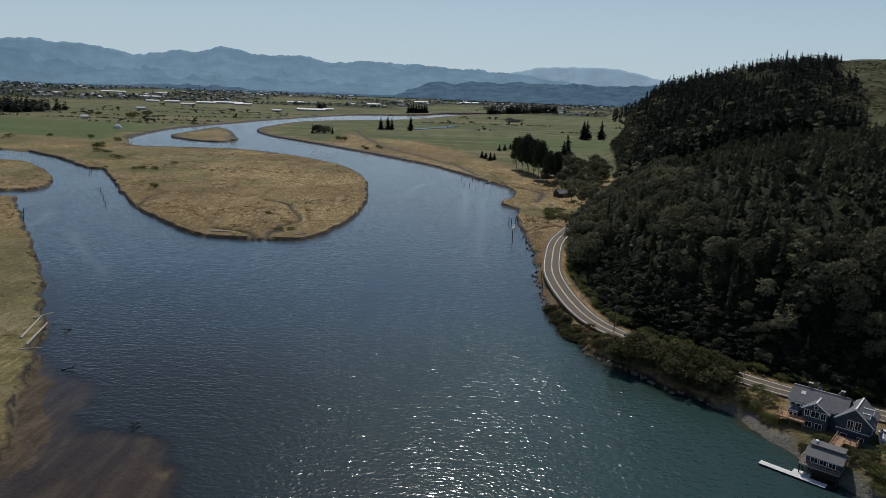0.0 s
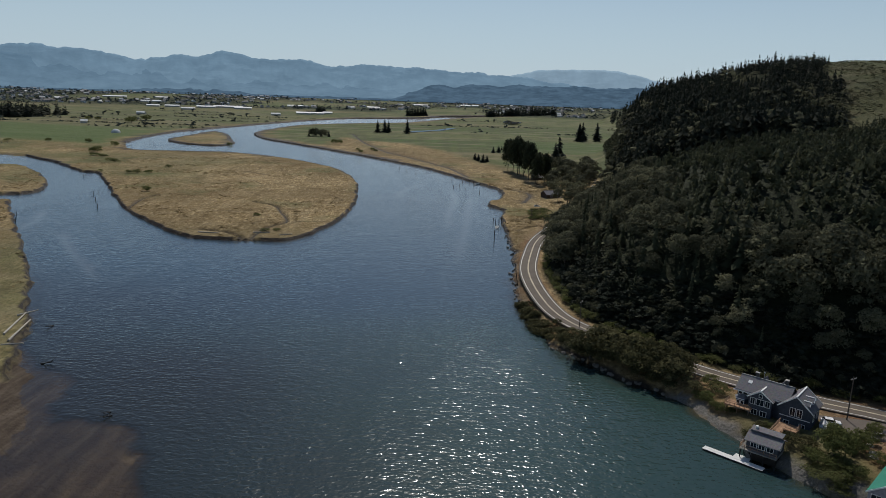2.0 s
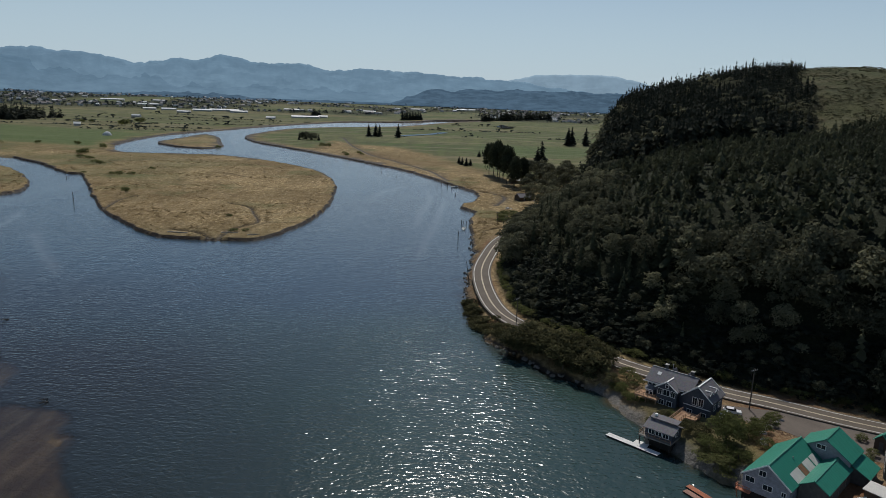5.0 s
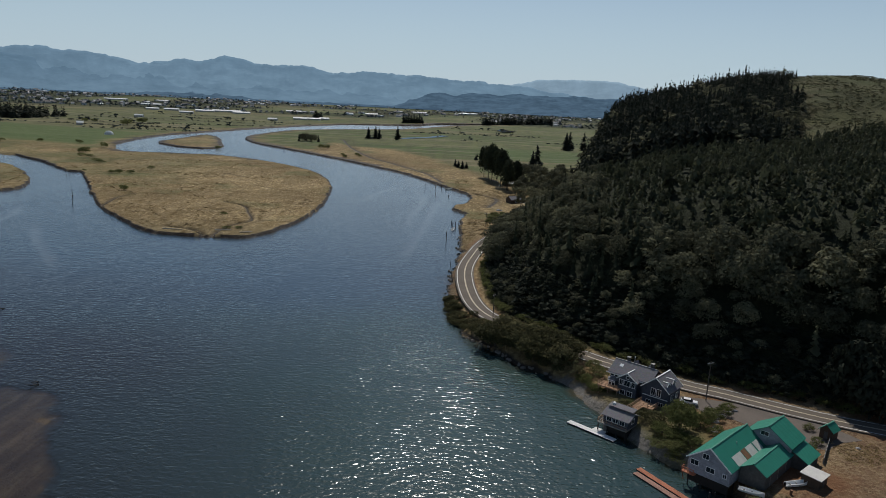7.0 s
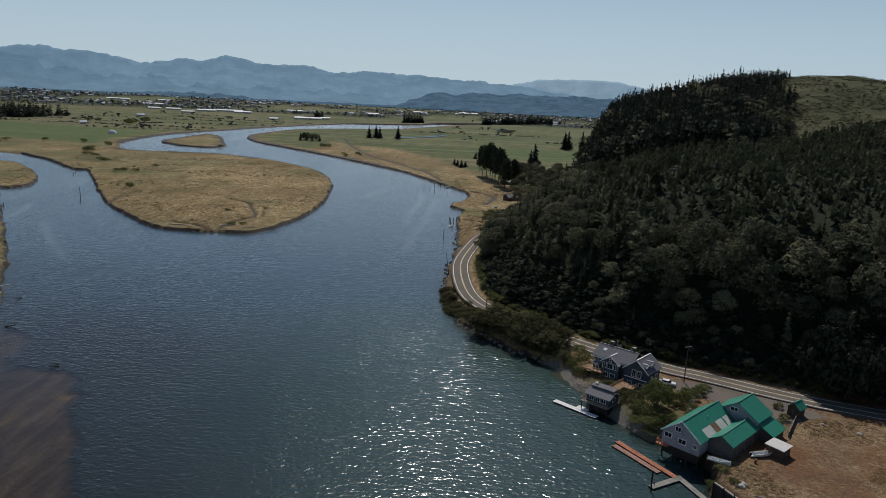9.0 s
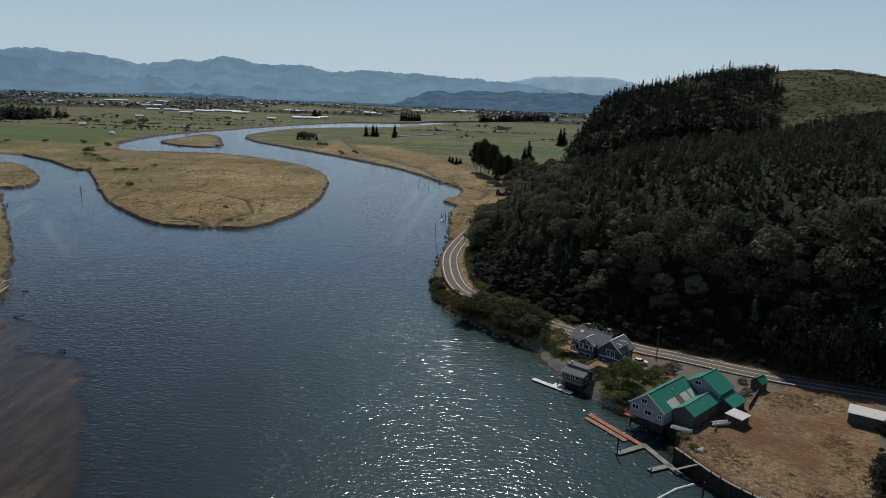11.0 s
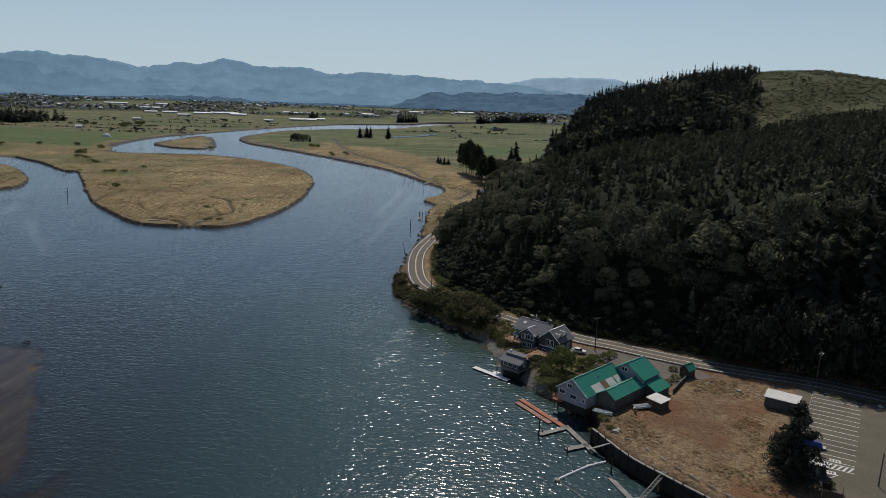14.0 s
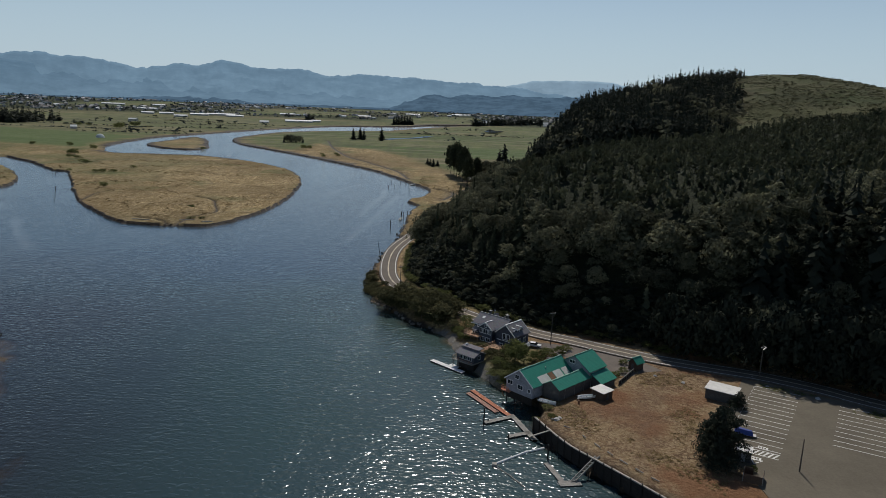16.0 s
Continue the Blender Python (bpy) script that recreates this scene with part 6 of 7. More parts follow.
    for i in range(n):
        p, q = a.lerp(b, i / n), a.lerp(b, (i + 0.94) / n)
        part("board", Geo().beam((p.x, p.y, 4.15), (q.x, q.y, 4.15), 0.04, 1.3), BLACK_RUBBER, ob)
    for i in range(0, n + 1, 3):
        p = a.lerp(b, i / n)
        part("post", Geo().box(p.x - 0.07, p.y - 0.07, 3.2, p.x + 0.07, p.y + 0.07, 5.0), OLD_WOOD, ob)
    part("cap_rail", Geo().beam((*a, 4.85), (*b, 4.85), 0.14, 0.06), OLD_WOOD, ob, "silvered cap rail")


river_house()
walkway_deck()
boathouse()
barns()


DRIFTWOOD = plain("bleached_driftwood", (0.42, 0.38, 0.32), 0.9, var=0.3, scale=1.0, bump=0.3)
GRAVEL = plain("gravel", (0.13, 0.108, 0.09), 0.95, var=0.25, scale=0.6, bump=0.4)


# ---- docks and waterfront ----
def float_dock(name, a, b, w, label, material, group="", z=0.42, n=None, category="dock"):
    """A floating dock from a to b: floats, stringers and single planks."""
    a, b = Vector(a), Vector(b)
    l = (b - a).length
    ang = math.degrees(math.atan2(b.y - a.y, b.x - a.x))
    ob = thing(name, pose(a.x, a.y, 0, 0, 0, ang), label, category, group)
    for y in (-w / 2 + 0.08, w / 2 - 0.08):
        part("stringer", Geo().box(0, y - 0.07, z - 0.34, l, y + 0.07, z - 0.08), WET_WOOD, ob)
    k = max(2, int(l / 3))
    for i in range(k):
        x = l * (i + 0.5) / k
        part("float", Geo().box(x - 0.8, -w / 2 + 0.2, -0.15, x + 0.8, w / 2 - 0.2, z - 0.1), BLACK_RUBBER, ob)
    if n:
        planks(ob, 0, l, -w / 2, w / 2, z, n, material, "x", 0.06)
    else:
        planks(ob, 0, l, -w / 2, w / 2, z, max(3, int(l / 0.45)), material, "y", 0.03)
    return ob


def waterfront():
    float_dock("floating_dock", (75.4, 143.1), (85.6, 133.6), 1.8, "long pale floating dock by the boathouse", DOCK_WHITE)
    float_dock("floating_dock", (81.2, 139.6), (83.9, 137.2), 2.6, "wide pale landing on the floating dock", DOCK_WHITE, z=0.46)
    ob = thing("gangway", pose(0, 0, 0), "narrow ramp from the boathouse to the floating dock", "gangway")
    part("ramp", Geo().beam((84.0, 138.2, 0.6), (84.0, 141.6, 2.7), 0.9, 0.12), OLD_WOOD, ob)
    for s in (-0.42, 0.42):
        part("handrail", Geo().beam((84.0 + s, 138.2, 1.5), (84.0 + s, 141.6, 3.6), 0.06), STEEL, ob)
    float_dock("plank_float", (88.2, 120.3), (98.2, 104.2), 1.5, "red-brown plank float moored off the barn", RED_PLANK, "red plank floats", n=5)
    float_dock("plank_float", (87.0, 118.4), (94.8, 106.2), 1.5, "plank float weathered to a pinkish grey", FADED_PLANK, "red plank floats", n=5, z=0.36)
    float_dock("grey_finger_dock", (91.2, 99.4), (99.4, 104.4), 1.6, "weathered grey finger dock", OLD_WOOD, "grey finger docks")
    float_dock("grey_finger_dock", (97.0, 92.2), (103.0, 95.2), 1.5, "weathered grey finger dock", OLD_WOOD, "grey finger docks")
    float_dock("grey_walkway_float", (98.6, 105.0), (103.6, 91.0), 1.5, "weathered grey floating walkway", OLD_WOOD)
    pile(91.0, 98.6, -2, 4.8, 0.2, "tall dark piling at the end of the finger dock", "dock pilings")
    pile(97.0, 91.0, -2, 1.6, 0.16, "short dark piling at the finger dock", "dock pilings")
    pile(92.2, 100.6, -2, 1.0, 0.16, "short dark piling at the finger dock", "dock pilings")
    pile(105.8, 82.4, -2, 3.6, 0.2, "dark piling off the bulkhead", "dock pilings")
    pile(99.6, 106.6, -2, 3.2, 0.17, "dark piling at the plank float", "dock pilings")
    pile(101.5, 108.5, -2, 2.2, 0.17, "dark piling near the barn", "dock pilings")
    # floating boom
    ob = thing("floating_boom", pose(0, 0, 0), "pale floating log boom bent round a corner", "boom")
    L = [(105.5, 87.4), (101, 85), (96.2, 81), (93, 78.2)]
    for a, b in zip(L[:-1], L[1:]):
        part("boom_log", Geo().tube((*a, 0.12), (*b, 0.12), 0.33, 0.30, 8), DOCK_WHITE, ob)
    L = [(93, 78), (94.6, 75.8), (96.2, 73.8), (99, 69.4)]
    for a, b in zip(L[:-1], L[1:]):
        part("chain_float", Geo().tube((*a, 0.08), (*b, 0.08), 0.14, 0.14, 6), OLD_WOOD, ob)
    part("corner_block", Geo().box(92.4, 77.4, -0.1, 93.5, 78.5, 0.55), OLD_WOOD, ob)
    # half-sunk float and its ramp
    ob = float_dock("half_sunk_float", (105.2, 80.2), (108.4, 70.4), 1.3, "half-sunk grey float below the bulkhead", OLD_WOOD, z=0.22)
    ob = float_dock("half_sunk_float", (107.0, 71.0), (112.0, 72.0), 2.2, "half-sunk grey float with old timbers", OLD_WOOD, z=0.26)
    ob = thing("gangway", pose(0, 0, 0), "twin-beam gangway from the bulkhead down to the float", "gangway")
    for s in (-0.5, 0.5):
        part("side_beam", Geo().beam((110.4 + s, 72.2, 0.5), (116.4 + s, 77.6, 3.9), 0.18, 0.35), OLD_WOOD, ob)
    for i in range(9):
        u = (i + 0.5) / 9
        part("tread", Geo().box(110.4 + 6 * u - 0.5, 72.2 + 5.4 * u - 0.16, 0.52 + 3.4 * u, 110.4 + 6 * u + 0.5, 72.2 + 5.4 * u + 0.16, 0.60 + 3.4 * u), OLD_WOOD, ob)
    ob = thing("gangway", pose(0, 0, 0), "short gangway from the bulkhead to the walkway float", "gangway")
    part("ramp", Geo().beam((102.6, 92.4, 0.6), (107.0, 90.0, 3.7), 1.0, 0.14), OLD_WOOD, ob)
    # timber bulkhead
    ob = thing("timber_bulkhead", pose(0, 0, 0), "dark timber bulkhead holding the yard above the river", "bulkhead")
    W = spline(WALL_LINE, 2.4)
    for i, (a, b) in enumerate(zip(W[:-1], W[1:])):
        out = np.array([b[1] - a[1], a[0] - b[0]]) / np.linalg.norm(b - a) * -0.35
        p, q = a - out * 0.2, b - out * 0.2
        for z in (0.0, 0.6, 1.2, 1.8, 2.4, 3.0):
            part("wall_plank", Geo().beam((*(p - out * 0.4), z + 0.27), (*(q - out * 0.4), z + 0.27), 0.16, 0.54), WET_WOOD, ob)
        part("pile", Geo().tube((*(p + out * 0.1 - out), -1.5), (*(p + out * 0.1 - out), 3.9 + 0.25 * (i % 3)), 0.17, 0.15, 8), WET_WOOD, ob)
        part("cap_beam", Geo().beam((*(p + out * 0.1), 3.72), (*(q + out * 0.1), 3.72), 0.35, 0.28), DRIFTWOOD, ob, "bleached cap beam")
    # drift logs on the yard
    for x, y, l, r in [(117.4, 83.0, 2.2, 65), (119.6, 79.4, 1.8, 60), (122.0, 75.6, 2.4, 58), (124.6, 72.0, 2.2, 55), (127.2, 68.6, 2.0, 50), (111.5, 92.0, 1.6, 30), (115.0, 87.2, 1.4, 66), (108.8, 96.0, 1.6, 20)]:
        ob = thing("drift_log", pose(x, y, 3.85, 0, 0, -r), "pale log lying in the dry grass", "log", "logs on the yard")
        part("log", Geo().tube((-l / 2, 0, 0), (l / 2, 0, 0.02), 0.17, 0.13, 9), OLD_WOOD, ob)
    # pilings and snags in the river
    for x, y, h in [(37, 380, 5.5), (42, 423, 4.5), (40, 428, 3.5), (44, 432, 4), (39, 436, 3), (46, 425, 3), (-250, 491, 2.2), (-234, 463, 2.4), (-219, 436, 2.6), (-250, 400, 2.6), (-238, 380, 2.8), (-303, 578, 2.2), (-307, 589, 2), (-38, 713, 2.4), (-27, 690, 2.2), (20, 640, 2.6), (26, 633, 3.5), (30, 622, 2.6), (17, 610, 2), (12, 600, 2.2), (22, 590, 2), (-47, 735, 2.2), (10, 650, 2.4), (34, 575, 2.2)]:
        pile(x, y, -2, h, 0.24, "old dark piling standing in the river", "river pilings", lean=3 * math.sin(x))
    ob = thing("leaning_pole", pose(42.4, 282, 0.2, 2, -9, 0), "bare pole leaning at the water's edge", "pole")
    part("shaft", Geo().tube((0, 0, -0.5), (0, 0, 11), 0.16, 0.10, 8), WET_WOOD, ob)
    for x, y, s in [(-102, 177, 1.0), (-69, 146, 0.8), (-119, 208, 0.9), (-178, 425, 1.0), (-290, 598, 1.2), (-70, 148, 0.6)]:
        ob = thing("snag", pose(x, y, 0.1, 0, 0, x * 7 % 360), "dark driftwood snag stranded in the shallows", "driftwood", "snags")
        g = Geo().tube((-1.6 * s, 0, 0), (1.4 * s, 0.3, 0.5 * s), 0.22 * s, 0.14 * s, 8)
        g.tube((1.0 * s, 0.2, 0.4 * s), (2.0 * s, 1.1 * s, 1.5 * s), 0.12 * s, 0.05 * s, 7)
        g.tube((1.2 * s, 0.2, 0.4 * s), (2.4 * s, -0.7 * s, 1.1 * s), 0.12 * s, 0.05 * s, 7)
        g.tube((-0.4 * s, 0, 0.2 * s), (-0.2 * s, -0.9 * s, 0.7 * s), 0.1 * s, 0.05 * s, 6)
        part("log", g, WET_WOOD, ob)
    for i, (x, y, l, r) in enumerate([(-128.5, 205, 21, 105), (-123.5, 199.5, 20, 104), (-131, 216, 7, 60), (-118.5, 187.5, 6, 20), (-92, 366, 9, 10), (-120, 362, 12, -5), (-78, 364, 7, 25)]):
        z = float(heights(np.array([(x, y)]))[0]) + 0.25
        ob = thing("drift_log", pose(x, y, z, 0, 0, r), "long bleached drift log on the bank", "log", "drift logs on the bank")
        part("log", Geo().tube((-l / 2, 0, 0), (l / 2, 0, 0.1), 0.36, 0.2, 9), DRIFTWOOD, ob)
    # rocks along the shore below the road
    me = None
    k = 0
    L = SHORE[(SHORE[:, 0] > 40) & (SHORE[:, 0] < 101) & (SHORE[:, 1] > 168) & (SHORE[:, 1] < 400)]
    bank = thing("riprap", pose(0, 0, 0), "grey boulders along the foot of the river bank", "rocks")
    for p in L:
        for _ in range(3):
            x, y = p + rng.normal(size=2) * 1.1 + np.array([0.6, 0.2])
            if me is None:
                bm = bmesh.new()
                bmesh.ops.create_icosphere(bm, subdivisions=1, radius=0.5)
                for v in bm.verts:
                    v.co *= 1 + 0.35 * noise.noise(v.co * 3)
                me = bpy.data.meshes.new("boulder")
                bm.to_mesh(me)
                bm.free()
                me.materials.append(ROCK)
            if k > 290:
                break
            ob = new("boulder", me)
            s = 0.6 + 1.1 * rng.random()
            ob.parent = bank
            ob.matrix_basis = pose(x, y, 0.25 * rng.random(), 40 * rng.random(), 30 * rng.random(), 360 * rng.random()) @ Matrix.Diagonal((s * 1.3, s, s * 0.8, 1))
            k += 1


waterfront()


# ---- boats and vehicles ----
def boat(x, y, z, rot, l, label, cover=False, roll=0, group=""):
    ob = thing("boat", pose(x, y, z, 0, roll, rot), label, "boat", group)
    st = [(-0.5, 0.36, 0.30), (-0.2, 0.42, 0.32), (0.15, 0.40, 0.36), (0.38, 0.22, 0.44), (0.5, 0.02, 0.52)]
    w = l * 0.36
    outer, rows = Geo(), []
    for u, half, top in st:
        hw, t = half * w, top * l * 0.4
        rows.append([(u * l, -hw, t), (u * l, -hw * 0.75, 0.12), (u * l, 0, 0.0), (u * l, hw * 0.75, 0.12), (u * l, hw, t), (u * l, hw * 0.86, t), (u * l, hw * 0.6, 0.22), (u * l, 0, 0.16), (u * l, -hw * 0.6, 0.22), (u * l, -hw * 0.86, t)])
    for r in rows:
        outer.v += r
    n = 10
    for i in range(len(rows) - 1):
        for j in range(n):
            a, b = i * n + j, i * n + (j + 1) % n
            outer.f.append((a, b, b + n, a + n))
    outer.f.append(tuple(range(n)))
    outer.f.append(tuple(range(len(outer.v) - 1, len(outer.v) - n - 1, -1)))
    part("hull", outer, HULL_WHITE, ob)
    if cover:
        part("cover", Geo().solid([(-0.48 * l, -0.34 * w, 0.13 * l), (0.36 * l, -0.2 * w, 0.16 * l), (0.36 * l, 0.2 * w, 0.16 * l), (-0.48 * l, 0.34 * w, 0.13 * l)], [(-0.4 * l, -0.08 * w, 0.24 * l), (0.2 * l, -0.06 * w, 0.26 * l), (0.2 * l, 0.06 * w, 0.26 * l), (-0.4 * l, 0.08 * w, 0.24 * l)]), CANVAS_GREY, ob, "grey tarpaulin cover")
    else:
        for u in (-0.28, 0.02):
            part("thwart", Geo().box(u * l - 0.14, -0.36 * w, 0.30, u * l + 0.14, 0.36 * w, 0.36), OLD_WOOD, ob, "wooden thwart")
        part("outboard", Geo().box(-0.56 * l, -0.14, 0.2, -0.5 * l, 0.14, 0.95), BLACK_RUBBER, ob, "black outboard motor")
    return ob


def car(x, y, z, rot, label, paint, group=""):
    ob = thing("car", pose(x, y, z, 0, 0, rot), label, "car", group)
    side = [(-2.25, 0.35), (2.2, 0.35), (2.3, 0.62), (2.15, 0.85), (1.1, 0.95), (-1.9, 1.0), (-2.3, 0.9)]
    part("body", Geo().solid([(x_, -0.88, z_) for x_, z_ in side][::-1], [(x_, 0.88, z_) for x_, z_ in side][::-1]), paint, ob)
    cab = [(-1.95, 0.98), (1.0, 0.94), (0.35, 1.42), (-1.5, 1.46)]
    part("glasshouse", Geo().solid([(x_, -0.78, z_) for x_, z_ in cab][::-1], [(x_, 0.78, z_) for x_, z_ in cab][::-1]), GLASS, ob, "dark car windows")
    part("roof", Geo().box(-1.48, -0.74, 1.44, 0.38, 0.74, 1.50), paint, ob)
    for wx in (-1.4, 1.4):
        for wy in (-0.86, 0.86):
            tyre = part("tyre", Geo().tube((wx, wy - 0.11, 0.33), (wx, wy + 0.11, 0.33), 0.33, 0.33, 14), BLACK_RUBBER, ob)
            s = 0.12 if wy > 0 else -0.12
            part("rim", Geo().tube((wx, wy, 0.33), (wx, wy + s, 0.33), 0.2, 0.18, 10), STEEL, tyre, "steel rim")
    for wy in (-0.66, 0.66):
        part("headlight", Geo().box(2.2, wy - 0.16, 0.62, 2.31, wy + 0.16, 0.78), GLASS, ob)
        part("tail_light", Geo().box(-2.34, wy - 0.12, 0.66, -2.26, wy + 0.12, 0.86), CAR_RED, ob, "red tail light")
    return ob


car(109.0, 151.2, 3.72, -20, "white car parked beside the house", CAR_WHITE)
boat(106.2, 149.4, 3.9, 60, 5.6, "covered white boat parked beside the house", cover=True)
boat(119.6, 110.8, 3.7, 14, 5.6, "white open skiff resting beside the shed", group="skiffs")
boat(108.2, 106.6, 3.5, -32, 5.2, "white skiff drawn up by the boat shed", group="skiffs")
boat(40.5, 417, 0.05, 80, 6.5, "small white boat moored at the old pilings")
boat(33.5, 628, 0.05, 50, 8.0, "white boat moored at the river landing")
car(74.0, 498, 1.5, 12, "white car parked at the riverside cabin", CAR_WHITE)
car(98.0, 545, 1.5, 70, "white car parked behind the cabin", CAR_WHITE)


# ---- the yard, the parking lot and poles ----
def oil_drum(x, y):
    ob = thing("oil_drum", pose(x, y, 3.6), "rusty dark drum standing in the yard", "drum")
    part("barrel", Geo().tube((0, 0, 0), (0, 0, 0.9), 0.3, 0.3, 14), RUST_ROOF, ob)
    for z in (0.3, 0.6):
        part("hoop", Geo().tube((0, 0, z - 0.02), (0, 0, z + 0.02), 0.33, 0.33, 14), RUST_ROOF, ob)


def utility_pole(x, y, z, h, label, rot=0, lamp=False, arm=True):
    ob = thing("utility_pole", pose(x, y, z, 0, 0, rot), label, "utility pole", "utility poles")
    part("shaft", Geo().tube((0, 0, -0.3), (0, 0, h), 0.17, 0.11, 10), BARK, ob)
    if arm:
        arm_ob = part("crossarm", Geo().box(-1.2, -0.07, h - 0.75, 1.2, 0.07, h - 0.58), OLD_WOOD, ob)
        for u in (-1.1, -0.5, 0.5, 1.1):
            part("insulator", Geo().tube((u, 0, h - 0.58), (u, 0, h - 0.40), 0.06, 0.04, 8), WHITE_TRIM, arm_ob, "white insulator")
    if lamp:
        part("lamp_arm", Geo().beam((0, 0, h - 1.6), (1.6, 0, h - 1.1), 0.07), STEEL, ob)
        part("lamp_head", Geo().box(1.4, -0.16, h - 1.22, 2.1, 0.16, h - 1.04), STEEL, ob)
    return ob


oil_drum(116.8, 107.3)
utility_pole(114.8, 154.6, 3.6, 11.5, "tall wooden utility pole beside the road", 30)
utility_pole(175.0, 131.6, 3.6, 11.0, "wooden utility pole with a lamp at the lot's corner", 40, lamp=True)
utility_pole(161.5, 76.0, 3.5, 8.0, "bare wooden pole at the edge of the lot", arm=False)
utility_pole(58.2, 218.5, 3.9, 9.5, "wooden utility pole on the bend of the road", 60)
utility_pole(61.5, 420, 3.0, 9.0, "wooden pole on the marsh beside the road", 10)

LOT = pose(182.0, 121.0, 3.62, 0, 0, -116.5)  # x along the row of bays, y to the left bay ends


def parking_lot():
    ob = part("parking_lot", Geo().solid([(150, 60, 3.0), (178, 42, 3.0), (262, 66, 3.0), (228, 99, 3.0), (207, 108.5, 3.0), (180, 126.5, 3.0), (170, 131.5, 3.0), (148, 90, 3.0)][::1], [(150, 60, 3.60), (178, 42, 3.60), (262, 66, 3.60), (228, 99, 3.60), (207, 108.5, 3.60), (180, 126.5, 3.60), (170, 131.5, 3.60), (148, 90, 3.60)]), LOT_ASPHALT)
    tagged(ob, "worn grey asphalt parking lot with long trailer bays", "parking lot", kind="structure")
    d = Vector((-0.5075, -0.8616, 0))  # along the row
    p = Vector((-0.8834, 0.4687, 0))  # along a bay
    z = 3.612

    def stripe(a, b, w, name="bay_line", label=""):
        a, b = Vector(a), Vector(b)
        s = (b - a).normalized().cross(Vector((0, 0, 1))) * w / 2
        part(name, Geo().solid([a - s, b - s, b + s, a + s], [q + Vector((0, 0, 0.006)) for q in (a - s, b - s, b + s, a + s)]), PAINT_WHITE, ob, label)

    a0 = Vector((182.4, 120.6, z))
    for i in range(15):
        a = a0 + d * 3.02 * i
        stripe(a, a + p * 12.0, 0.22)
    b0 = Vector((190.3, 114.2, z))
    for i in range(10):
        a = b0 + d * 3.1 * i
        stripe(a, a - p * 13.0, 0.22)
    # hatched strip at the row's end
    h0 = a0 + d * 3.02 * 14 + d * 1.2
    stripe(h0, h0 + p * 12.0, 0.2, "hatch_line")
    stripe(h0 + d * 2.6, h0 + d * 2.6 + p * 12.0, 0.2, "hatch_line")
    for i in range(11):
        q = h0 + p * (0.3 + 1.08 * i)
        stripe(q + d * 0.1, q + d * 2.5 + p * 0.9, 0.42, "hatch_line")
    t0 = h0 + d * 5.2 + p * 3.0
    stripe(t0, t0 + p * 2.4 + d * 0.6, 0.2, "hatch_line")
    stripe(t0, t0 + p * 1.6 + d * 2.6, 0.2, "hatch_line")
    stripe(t0 + p * 2.4 + d * 0.6, t0 + p * 1.6 + d * 2.6, 0.2, "hatch_line")
    # kerb stops
    for i in range(0, 14, 1):
        q = a0 + d * (3.02 * i + 1.5) + p * 12.2
        ob2 = thing("wheel_stop", Matrix.Translation(q), "low concrete wheel stop at the head of a bay", "wheel stop", "wheel stops")
        part("block", Geo().beam(-d * 0.9 + Vector((0, 0, 0.06)), d * 0.9 + Vector((0, 0, 0.06)), 0.16, 0.12), CONCRETE, ob2)
    return a0, d, p


A0, ALONG, BAY = parking_lot()
drive = part("gravel_drive", Geo().solid([(x, y, 3.0) for x, y in [(106, 157), (112, 145), (118, 143), (128, 131), (135, 128.5), (141, 133), (147, 135), (142, 143), (126, 153.5)]], [(x, y, 3.57) for x, y in [(106, 157), (112, 145), (118, 143), (128, 131), (135, 128.5), (141, 133), (147, 135), (142, 143), (126, 153.5)]]), GRAVEL)
tagged(drive, "brown-grey gravel drive between the sheds and the road", "driveway", kind="structure")


